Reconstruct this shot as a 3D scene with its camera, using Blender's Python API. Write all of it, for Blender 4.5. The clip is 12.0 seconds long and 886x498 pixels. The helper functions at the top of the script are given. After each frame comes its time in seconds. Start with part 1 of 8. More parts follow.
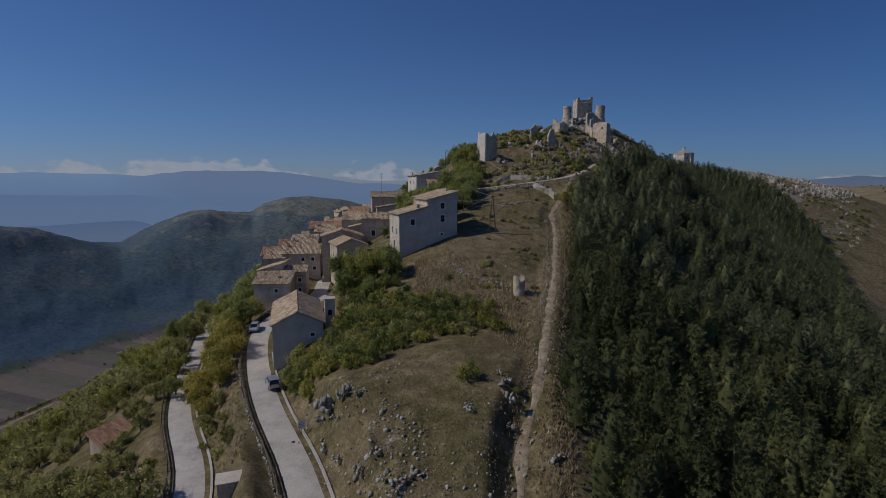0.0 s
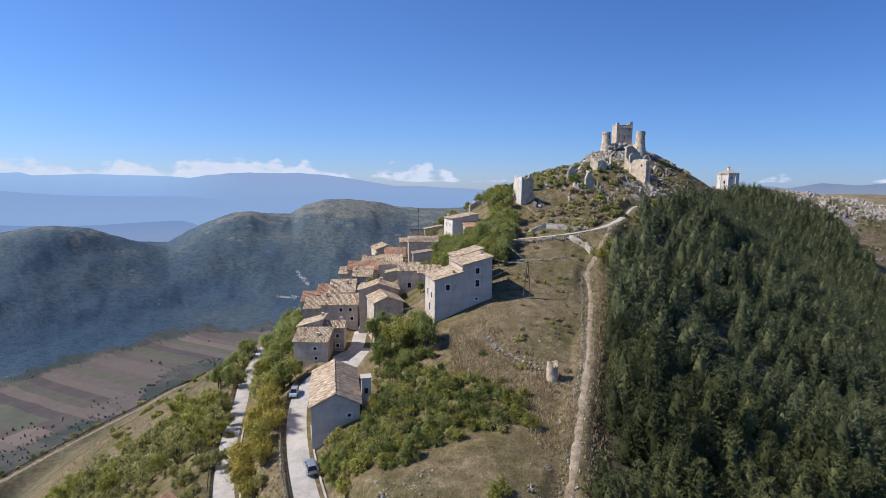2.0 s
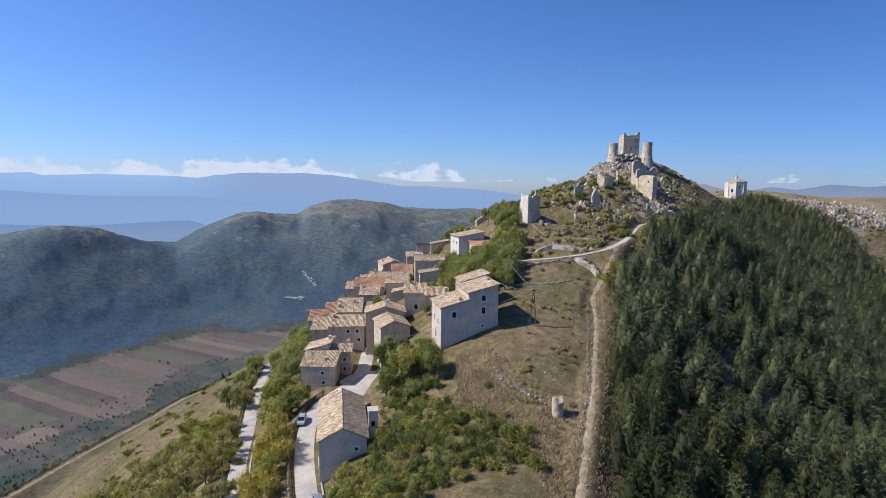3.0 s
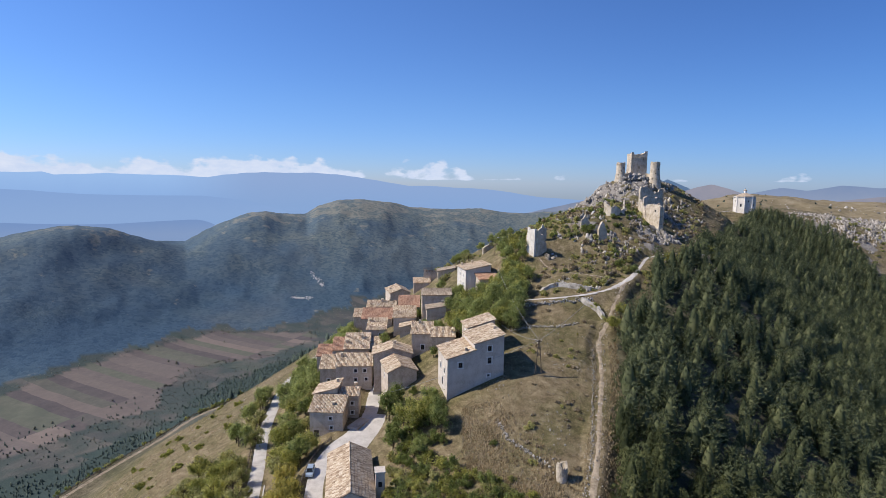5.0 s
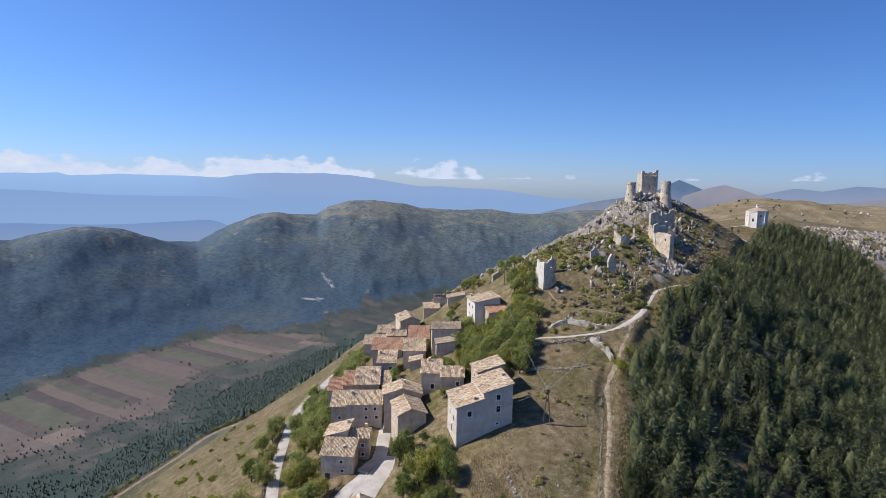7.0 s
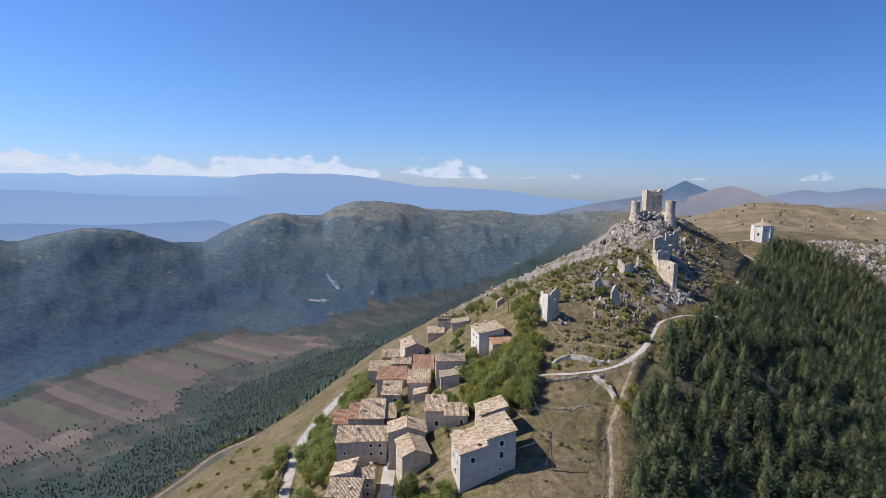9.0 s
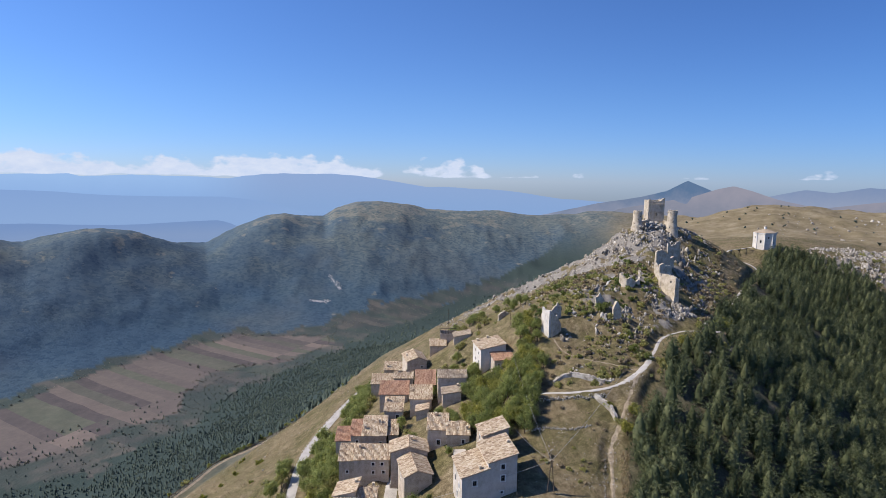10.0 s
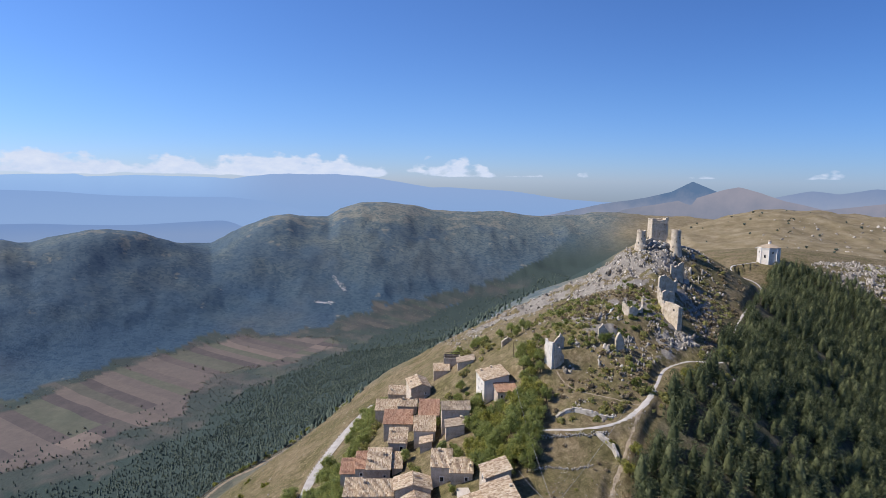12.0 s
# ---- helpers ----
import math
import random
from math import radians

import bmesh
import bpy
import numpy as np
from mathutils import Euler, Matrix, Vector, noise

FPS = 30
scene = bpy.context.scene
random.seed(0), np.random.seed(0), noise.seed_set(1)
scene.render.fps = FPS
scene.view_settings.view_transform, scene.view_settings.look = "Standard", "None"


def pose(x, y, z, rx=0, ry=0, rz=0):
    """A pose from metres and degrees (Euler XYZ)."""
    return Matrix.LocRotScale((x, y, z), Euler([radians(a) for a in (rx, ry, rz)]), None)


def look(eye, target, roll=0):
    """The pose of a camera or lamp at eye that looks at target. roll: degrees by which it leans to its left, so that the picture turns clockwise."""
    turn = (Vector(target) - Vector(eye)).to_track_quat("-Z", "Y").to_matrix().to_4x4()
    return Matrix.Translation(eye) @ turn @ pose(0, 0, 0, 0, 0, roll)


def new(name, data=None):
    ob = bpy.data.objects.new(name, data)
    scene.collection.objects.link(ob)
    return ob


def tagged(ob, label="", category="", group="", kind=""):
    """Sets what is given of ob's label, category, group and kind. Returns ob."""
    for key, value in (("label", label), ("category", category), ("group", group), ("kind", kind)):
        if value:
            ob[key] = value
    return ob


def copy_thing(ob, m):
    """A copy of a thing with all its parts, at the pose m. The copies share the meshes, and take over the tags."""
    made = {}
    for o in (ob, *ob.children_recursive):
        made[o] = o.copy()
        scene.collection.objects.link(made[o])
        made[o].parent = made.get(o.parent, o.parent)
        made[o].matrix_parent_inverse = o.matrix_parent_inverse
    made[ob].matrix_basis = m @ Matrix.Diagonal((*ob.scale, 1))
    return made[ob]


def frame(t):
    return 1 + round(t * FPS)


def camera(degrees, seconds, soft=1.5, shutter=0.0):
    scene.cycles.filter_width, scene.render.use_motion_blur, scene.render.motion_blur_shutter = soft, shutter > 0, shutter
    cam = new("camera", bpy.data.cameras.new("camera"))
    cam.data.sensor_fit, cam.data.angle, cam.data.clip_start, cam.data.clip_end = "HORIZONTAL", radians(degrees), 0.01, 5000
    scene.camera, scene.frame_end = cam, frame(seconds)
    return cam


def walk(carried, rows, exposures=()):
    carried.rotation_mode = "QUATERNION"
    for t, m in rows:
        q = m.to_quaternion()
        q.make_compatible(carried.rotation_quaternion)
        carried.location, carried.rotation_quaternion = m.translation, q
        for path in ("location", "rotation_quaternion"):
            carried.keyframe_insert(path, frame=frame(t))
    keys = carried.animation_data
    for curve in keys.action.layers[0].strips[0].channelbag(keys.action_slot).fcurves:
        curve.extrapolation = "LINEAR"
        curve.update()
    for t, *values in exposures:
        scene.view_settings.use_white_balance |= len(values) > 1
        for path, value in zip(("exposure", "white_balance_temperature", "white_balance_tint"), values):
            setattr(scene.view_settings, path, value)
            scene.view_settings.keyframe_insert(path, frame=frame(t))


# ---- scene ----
cam = camera(80.0, 12.0, soft=0.7)
METRES, EYE, TILT, LEAN, TURN = 75.0, 50.0, -7.0, 0.0, 0.0
ROWS = [
    (0.0, 0.0, 0.0, 0.0, 0.0, 0.0, 0.0),
    (0.5, 0.0017, -0.0036, 0.0503, 1.11, 0.07, -0.26),
    (1.0, 0.0025, -0.0086, 0.0996, 2.26, 0.07, -0.47),
    (1.5, 0.0022, -0.0153, 0.1482, 3.25, 0.1, -0.64),
    (2.0, 0.0015, -0.0222, 0.1933, 3.88, 0.1, -0.79),
    (2.5, 0.0002, -0.0287, 0.2371, 4.28, 0.09, -0.91),
    (3.0, -0.0002, -0.0346, 0.2783, 4.55, 0.06, -1.01),
    (5.0, -0.0001, -0.054, 0.4408, 5.34, -0.12, -1.23),
    (5.5, -0.0002, -0.0578, 0.4801, 5.73, -0.15, -1.31),
    (6.0, -0.0004, -0.0622, 0.5207, 6.02, -0.18, -1.34),
    (6.5, -0.0007, -0.0671, 0.5596, 6.22, -0.21, -1.36),
    (7.0, -0.0009, -0.0724, 0.5995, 6.42, -0.24, -1.37),
    (9.0, -0.0003, -0.0917, 0.754, 6.95, -0.34, -1.47),
    (9.5, -0.0003, -0.0966, 0.7933, 7.07, -0.38, -1.5),
    (10.0, -0.0004, -0.1019, 0.834, 7.19, -0.4, -1.51),
    (10.5, -0.0006, -0.1071, 0.8738, 7.3, -0.43, -1.57),
    (11.0, -0.001, -0.1119, 0.9128, 7.41, -0.46, -1.56),
    (11.5, -0.001, -0.1169, 0.9531, 7.53, -0.49, -1.61),
    (12.0, -0.0012, -0.1211, 0.9924, 7.63, -0.51, -1.62),
]
# the clip opens dark and brightens within half a second
EXPOSURES = [(0.0, -1.2, 5900, 10), (0.1, -0.75, 5900, 10), (0.2, -0.3, 5900, 10), (0.3, 0.08, 5900, 10), (0.4, 0.2, 5900, 10), (12.0, 0.2, 5900, 10)]
walk(cam, [(t, pose(0, 0, EYE, TILT, LEAN, TURN) @ pose(METRES * x, METRES * y, METRES * z, 90 + pitch, roll, yaw)) for t, x, y, z, yaw, pitch, roll in ROWS], EXPOSURES)

# ---- world and sun ----
SUN_AZ, SUN_EL = math.atan2(-0.994, -0.107), radians(44)  # azimuth from +y towards +x


def make_world():
    w = bpy.data.worlds.new("sky")
    scene.world = w
    w.use_nodes = True
    nt = w.node_tree
    n, l = nt.nodes, nt.links
    n.clear()
    out = n.new("ShaderNodeOutputWorld")
    bg = n.new("ShaderNodeBackground")
    bg.inputs["Strength"].default_value = 0.085
    sky = n.new("ShaderNodeTexSky")
    sky.sky_type = "NISHITA"
    sky.sun_disc = False
    sky.sun_elevation = SUN_EL
    sky.sun_rotation = SUN_AZ
    sky.altitude = 1400
    sky.air_density = 1.25
    sky.dust_density = 0.3
    sky.ozone_density = 6.0
    # a low bank of small cumulus over the far ranges
    tc = n.new("ShaderNodeTexCoord")
    sep = n.new("ShaderNodeSeparateXYZ")
    l.new(tc.outputs["Generated"], sep.inputs[0])
    def math_of(op, a, b=0.0, c=0.0):
        k = n.new("ShaderNodeMath")
        k.operation = op
        for i, v in enumerate((a, b, c)):
            if isinstance(v, float):
                k.inputs[i].default_value = v
            else:
                l.new(v, k.inputs[i])
        return k.outputs[0]

    def noise_of(scale, size, detail, rough):
        mp = n.new("ShaderNodeMapping")
        mp.inputs["Scale"].default_value = scale
        l.new(tc.outputs["Generated"], mp.inputs[0])
        nz = n.new("ShaderNodeTexNoise")
        nz.inputs["Scale"].default_value = size
        nz.inputs["Detail"].default_value = detail
        nz.inputs["Roughness"].default_value = rough
        l.new(mp.outputs[0], nz.inputs["Vector"])
        return nz.outputs["Fac"]

    # heaps of cumulus: lumps at three sizes, fewer the higher they stand and the further east they lie
    lumps = math_of("MULTIPLY_ADD", noise_of((1, 1, 1.9), 26.0, 5.0, 0.5), 0.62, math_of("MULTIPLY", noise_of((1, 1, 1.6), 7.0, 2.0, 0.5), 0.68))
    tall = math_of("MULTIPLY", math_of("SUBTRACT", sep.outputs["Z"], 0.012), -7.5)
    east_of = n.new("ShaderNodeMapRange")
    east_of.inputs["From Min"].default_value, east_of.inputs["From Max"].default_value = -0.48, 0.15
    east_of.inputs["To Min"].default_value, east_of.inputs["To Max"].default_value = 0.12, -0.14
    l.new(sep.outputs["X"], east_of.inputs["Value"])
    heap = math_of("ADD", math_of("ADD", lumps, tall), east_of.outputs[0])
    low = n.new("ShaderNodeMapRange")
    low.inputs["From Min"].default_value, low.inputs["From Max"].default_value = -0.006, 0.008
    l.new(sep.outputs["Z"], low.inputs["Value"])
    thr = n.new("ShaderNodeMapRange")
    thr.inputs["From Min"].default_value = 0.585
    thr.inputs["From Max"].default_value = 0.665
    l.new(math_of("MULTIPLY", heap, low.outputs[0]), thr.inputs["Value"])
    mix = n.new("ShaderNodeMix")
    mix.data_type = "RGBA"
    l.new(thr.outputs[0], mix.inputs["Factor"])
    tint = n.new("ShaderNodeMix")
    tint.data_type, tint.blend_type = "RGBA", "MULTIPLY"
    tint.inputs["Factor"].default_value = 1.0
    away = n.new("ShaderNodeMapRange")
    away.interpolation_type = "SMOOTHSTEP"
    away.inputs["From Min"].default_value, away.inputs["From Max"].default_value = -0.2, 0.75
    l.new(sep.outputs["X"], away.inputs["Value"])
    deep = n.new("ShaderNodeMix")
    deep.data_type = "RGBA"
    deep.inputs["A"].default_value = (0.87, 1.0, 1.31, 1)
    deep.inputs["B"].default_value = (0.55, 0.71, 1.03, 1)
    l.new(away.outputs[0], deep.inputs["Factor"])
    l.new(deep.outputs["Result"], tint.inputs["B"])
    l.new(sky.outputs[0], tint.inputs["A"])
    rim = n.new("ShaderNodeMapRange")
    rim.interpolation_type = "SMOOTHSTEP"
    rim.inputs["From Min"].default_value, rim.inputs["From Max"].default_value = 0.0, 0.16
    l.new(sep.outputs["Z"], rim.inputs["Value"])
    veil = n.new("ShaderNodeMix")
    veil.data_type = "RGBA"
    veil.inputs["A"].default_value, veil.inputs["B"].default_value = (0.93, 0.945, 1.06, 1), (1, 1, 1, 1)
    l.new(rim.outputs[0], veil.inputs["Factor"])
    cool = n.new("ShaderNodeMix")
    cool.data_type, cool.blend_type = "RGBA", "MULTIPLY"
    cool.inputs["Factor"].default_value = 1.0
    l.new(tint.outputs["Result"], cool.inputs["A"])
    l.new(veil.outputs["Result"], cool.inputs["B"])
    l.new(cool.outputs["Result"], mix.inputs["A"])
    shade = n.new("ShaderNodeMix")
    shade.data_type = "RGBA"
    l.new(noise_of((1, 1, 2.2), 42.0, 4.0, 0.6), shade.inputs["Factor"])
    shade.inputs["A"].default_value, shade.inputs["B"].default_value = (5.4, 6.3, 8.0, 1), (8.6, 8.5, 8.7, 1)
    l.new(shade.outputs["Result"], mix.inputs["B"])
    l.new(mix.outputs["Result"], bg.inputs["Color"])
    l.new(bg.outputs[0], out.inputs[0])


make_world()
sun = new("sun", bpy.data.lights.new("sun", "SUN"))
sun.data.energy = 5.0
sun.data.angle = radians(0.5)
sun.data.color = (1.0, 0.87, 0.70)
sun.matrix_world = look((0, 0, 0), (-math.sin(SUN_AZ) * math.cos(SUN_EL), -math.cos(SUN_AZ) * math.cos(SUN_EL), -math.sin(SUN_EL)))


# ---- materials ----
def material(name, colours, scale=2.0, rough=0.85, bump=0.3, detail=6.0, metal=0.0, fine=12.0, island=0.0, contrast=(0.3, 0.7), random_amount=0.0, leafy=0.0):
    """A surface of several colours mixed by noise at two scales, with relief."""
    m = bpy.data.materials.new(name)
    m.use_nodes = True
    nt = m.node_tree
    n, l = nt.nodes, nt.links
    bsdf = n["Principled BSDF"]
    bsdf.inputs["Roughness"].default_value = rough
    bsdf.inputs["Metallic"].default_value = metal
    bsdf.inputs["Specular IOR Level"].default_value = 0.25
    tc = n.new("ShaderNodeTexCoord")
    n1 = n.new("ShaderNodeTexNoise")
    n1.inputs["Scale"].default_value = scale
    n1.inputs["Detail"].default_value = detail
    n1.inputs["Roughness"].default_value = 0.65
    n2 = n.new("ShaderNodeTexNoise")
    n2.inputs["Scale"].default_value = scale * fine
    n2.inputs["Detail"].default_value = 4.0
    for k in (n1, n2):
        l.new(tc.outputs["Object"], k.inputs["Vector"])
    add = n.new("ShaderNodeMath")
    add.operation = "MULTIPLY_ADD"
    l.new(n2.outputs["Fac"], add.inputs[0])
    add.inputs[1].default_value = 0.5
    off = n.new("ShaderNodeMath")
    off.operation = "SUBTRACT"
    l.new(n1.outputs["Fac"], off.inputs[0])
    off.inputs[1].default_value = 0.25
    l.new(off.outputs[0], add.inputs[2])
    last = add
    for source, amount in (("island", island), ("object", random_amount)):
        if amount:
            g = n.new("ShaderNodeNewGeometry") if source == "island" else n.new("ShaderNodeObjectInfo")
            k = n.new("ShaderNodeMath")
            k.operation = "MULTIPLY_ADD"
            l.new(g.outputs["Random Per Island" if source == "island" else "Random"], k.inputs[0])
            k.inputs[1].default_value = amount
            s = n.new("ShaderNodeMath")
            s.operation = "SUBTRACT"
            l.new(last.outputs[0], s.inputs[0])
            s.inputs[1].default_value = amount / 2
            l.new(s.outputs[0], k.inputs[2])
            last = k
    ramp = n.new("ShaderNodeValToRGB")
    e = ramp.color_ramp.elements
    lo, hi = contrast
    e[0].position, e[0].color = lo, (*colours[0], 1)
    e[1].position, e[1].color = hi, (*colours[-1], 1)
    for i, c in enumerate(colours[1:-1], 1):
        k = e.new(lo + (hi - lo) * i / (len(colours) - 1))
        k.color = (*c, 1)
    l.new(last.outputs[0], ramp.inputs[0])
    l.new(ramp.outputs[0], bsdf.inputs["Base Color"])
    if leafy:
        tr = n.new("ShaderNodeBsdfTranslucent")
        l.new(ramp.outputs[0], tr.inputs["Color"])
        ms = n.new("ShaderNodeMixShader")
        ms.inputs[0].default_value = leafy
        l.new(bsdf.outputs[0], ms.inputs[1])
        l.new(tr.outputs[0], ms.inputs[2])
        l.new(ms.outputs[0], n["Material Output"].inputs[0])
    if bump:
        bp = n.new("ShaderNodeBump")
        bp.inputs["Strength"].default_value = bump
        bp.inputs["Distance"].default_value = 0.15
        l.new(add.outputs[0], bp.inputs["Height"])
        l.new(bp.outputs[0], bsdf.inputs["Normal"])
    return m


def hazy_woods_colour(nt, place):
    """Mixed woods across the valley: dark conifer stands, paler oaks, thin clearings, lighter towards the tops. Blue
    haze is painted into the tree colours.
    """
    n, l = nt.nodes, nt.links

    def noise_at(scale, detail, rough):
        k = n.new("ShaderNodeTexNoise")
        k.inputs["Scale"].default_value = scale
        k.inputs["Detail"].default_value = detail
        k.inputs["Roughness"].default_value = rough
        l.new(place, k.inputs["Vector"])
        return k.outputs["Fac"]

    def ramp_of(fac, stops):
        r = n.new("ShaderNodeValToRGB")
        e = r.color_ramp.elements
        e[0].position, e[0].color = stops[0][0], (*stops[0][1], 1)
        e[1].position, e[1].color = stops[-1][0], (*stops[-1][1], 1)
        for q, c in stops[1:-1]:
            k = e.new(q)
            k.color = (*c, 1)
        l.new(fac, r.inputs[0])
        return r.outputs["Color"]

    def span(fac, a, b, hi=1.0):
        k = n.new("ShaderNodeMapRange")
        k.inputs["From Min"].default_value, k.inputs["From Max"].default_value = a, b
        k.inputs["To Max"].default_value = hi
        l.new(fac, k.inputs["Value"])
        return k.outputs[0]

    def mixed(fac, a, b):
        k = n.new("ShaderNodeMix")
        k.data_type = "RGBA"
        l.new(fac, k.inputs["Factor"])
        l.new(a, k.inputs["A"])
        l.new(b, k.inputs["B"])
        return k.outputs["Result"]

    def total(a, b):
        k = n.new("ShaderNodeMath")
        l.new(a, k.inputs[0])
        l.new(b, k.inputs[1])
        return k.outputs[0]

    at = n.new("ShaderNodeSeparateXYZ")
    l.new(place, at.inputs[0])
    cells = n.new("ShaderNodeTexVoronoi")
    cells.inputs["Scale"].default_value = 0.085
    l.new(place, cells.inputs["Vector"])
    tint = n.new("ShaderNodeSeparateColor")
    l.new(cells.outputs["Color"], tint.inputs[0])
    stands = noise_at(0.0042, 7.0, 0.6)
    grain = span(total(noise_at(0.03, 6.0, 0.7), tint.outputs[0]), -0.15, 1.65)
    # haze blue mixed into the tree tones, with shade in the low ones
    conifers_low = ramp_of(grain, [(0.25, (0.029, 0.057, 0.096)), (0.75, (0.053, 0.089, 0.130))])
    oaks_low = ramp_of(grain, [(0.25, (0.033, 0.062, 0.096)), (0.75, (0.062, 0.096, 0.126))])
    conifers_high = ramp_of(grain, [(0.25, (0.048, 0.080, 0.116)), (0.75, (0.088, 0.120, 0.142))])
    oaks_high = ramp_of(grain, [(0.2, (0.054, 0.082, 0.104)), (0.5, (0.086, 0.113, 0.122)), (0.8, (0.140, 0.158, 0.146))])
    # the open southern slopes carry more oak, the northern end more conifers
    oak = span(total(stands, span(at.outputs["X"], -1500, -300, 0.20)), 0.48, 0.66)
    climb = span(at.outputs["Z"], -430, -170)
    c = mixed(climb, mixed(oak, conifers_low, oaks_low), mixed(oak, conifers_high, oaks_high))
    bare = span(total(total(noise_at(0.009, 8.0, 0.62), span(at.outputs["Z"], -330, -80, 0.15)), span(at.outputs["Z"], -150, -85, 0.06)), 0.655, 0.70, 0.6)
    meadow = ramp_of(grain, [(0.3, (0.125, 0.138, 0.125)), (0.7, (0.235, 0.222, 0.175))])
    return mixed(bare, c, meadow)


def ground_material():
    m = bpy.data.materials.new("mountain_ground")
    m.use_nodes = True
    nt = m.node_tree
    n, l = nt.nodes, nt.links
    bsdf = n["Principled BSDF"]
    bsdf.inputs["Roughness"].default_value = 0.95
    bsdf.inputs["Specular IOR Level"].default_value = 0.1
    tc = n.new("ShaderNodeTexCoord")

    def noise_at(scale, detail=6.0, rough=0.62):
        k = n.new("ShaderNodeTexNoise")
        k.inputs["Scale"].default_value = scale
        k.inputs["Detail"].default_value = detail
        k.inputs["Roughness"].default_value = rough
        l.new(tc.outputs["Object"], k.inputs["Vector"])
        return k.outputs["Fac"]

    def ramp_of(fac, stops):
        r = n.new("ShaderNodeValToRGB")
        e = r.color_ramp.elements
        e[0].position, e[0].color = stops[0][0], (*stops[0][1], 1)
        e[1].position, e[1].color = stops[-1][0], (*stops[-1][1], 1)
        for p, c in stops[1:-1]:
            k = e.new(p)
            k.color = (*c, 1)
        l.new(fac, r.inputs[0])
        return r.outputs["Color"]

    def mixed(fac, a, b):
        k = n.new("ShaderNodeMix")
        k.data_type = "RGBA"
        l.new(fac, k.inputs["Factor"])
        l.new(a, k.inputs["A"])
        l.new(b, k.inputs["B"])
        return k.outputs["Result"]

    def math_of(op, a, b):
        k = n.new("ShaderNodeMath")
        k.operation = op
        k.use_clamp = op != "MULTIPLY_ADD"
        for i, v in enumerate((a, b)):
            if isinstance(v, float):
                k.inputs[i].default_value = v
            else:
                l.new(v, k.inputs[i])
        return k.outputs[0]

    cover = n.new("ShaderNodeVertexColor")
    cover.layer_name = "cover"
    sep = n.new("ShaderNodeSeparateColor")
    l.new(cover.outputs["Color"], sep.inputs[0])
    woods, field, rock = sep.outputs[0], sep.outputs[1], sep.outputs[2]
    coarse, mid, small = noise_at(0.06, 6.0, 0.7), noise_at(0.5, 8.0, 0.72), noise_at(3.2, 6.0, 0.8)
    both = math_of("ADD", math_of("MULTIPLY", mid, 0.5), math_of("MULTIPLY", small, 0.5))
    tan = ramp_of(both, [(0.35, (0.050, 0.038, 0.020)), (0.45, (0.130, 0.100, 0.056)), (0.53, (0.205, 0.162, 0.095)), (0.62, (0.345, 0.285, 0.185))])
    olive = ramp_of(both, [(0.36, (0.035, 0.034, 0.014)), (0.5, (0.110, 0.096, 0.043)), (0.62, (0.23, 0.195, 0.10))])
    patch = n.new("ShaderNodeMapRange")
    patch.inputs["From Min"].default_value, patch.inputs["From Max"].default_value = 0.42, 0.6
    l.new(coarse, patch.inputs["Value"])
    grass = mixed(patch.outputs[0], tan, olive)
    stone = ramp_of(both, [(0.3, (0.085, 0.076, 0.064)), (0.48, (0.22, 0.20, 0.172)), (0.62, (0.34, 0.312, 0.27)), (0.75, (0.47, 0.44, 0.39))])
    speck = n.new("ShaderNodeMapRange")
    speck.inputs["From Min"].default_value, speck.inputs["From Max"].default_value = 0.62, 0.68
    l.new(math_of("ADD", math_of("MULTIPLY", noise_at(0.9, 6.0, 0.8), 0.7), math_of("MULTIPLY", rock, 0.55)), speck.inputs["Value"])
    near = mixed(speck.outputs[0], grass, stone)
    height = n.new("ShaderNodeSeparateXYZ")
    l.new(tc.outputs["Object"], height.inputs[0])
    trees = hazy_woods_colour(nt, tc.outputs["Object"])
    w2 = noise_at(0.045, 8.0, 0.85)
    # narrow ploughed strips in the valley
    mp = n.new("ShaderNodeMapping")
    mp.inputs["Rotation"].default_value = (0, 0, radians(22))
    l.new(tc.outputs["Object"], mp.inputs[0])
    sx = n.new("ShaderNodeSeparateXYZ")
    l.new(mp.outputs[0], sx.inputs[0])
    comb = n.new("ShaderNodeCombineXYZ")
    fx = n.new("ShaderNodeMath")
    fx.operation = "FLOOR"
    l.new(math_of("MULTIPLY_ADD", sx.outputs["X"], 1 / 900.0), fx.inputs[0])
    fy = n.new("ShaderNodeMath")
    fy.operation = "FLOOR"
    l.new(math_of("MULTIPLY_ADD", sx.outputs["Y"], 1 / 36.0), fy.inputs[0])
    l.new(fx.outputs[0], comb.inputs[0])
    l.new(fy.outputs[0], comb.inputs[1])
    wn = n.new("ShaderNodeTexWhiteNoise")
    wn.noise_dimensions = "2D"
    l.new(comb.outputs[0], wn.inputs["Vector"])
    strip = ramp_of(wn.outputs["Value"], [(0.0, (0.067, 0.061, 0.067)), (0.22, (0.101, 0.087, 0.086)), (0.45, (0.147, 0.124, 0.113)), (0.58, (0.088, 0.078, 0.081)), (0.68, (0.094, 0.108, 0.079)), (0.76, (0.101, 0.113, 0.084)), (0.8, (0.122, 0.106, 0.099)), (1.0, (0.197, 0.158, 0.136))])
    soil = mixed(math_of("MULTIPLY", noise_at(0.012, 8.0, 0.7), 0.5), strip, ramp_of(noise_at(0.05, 7.0, 0.75), [(0.35, (0.105, 0.088, 0.077)), (0.5, (0.160, 0.128, 0.108)), (0.65, (0.227, 0.181, 0.151))]))
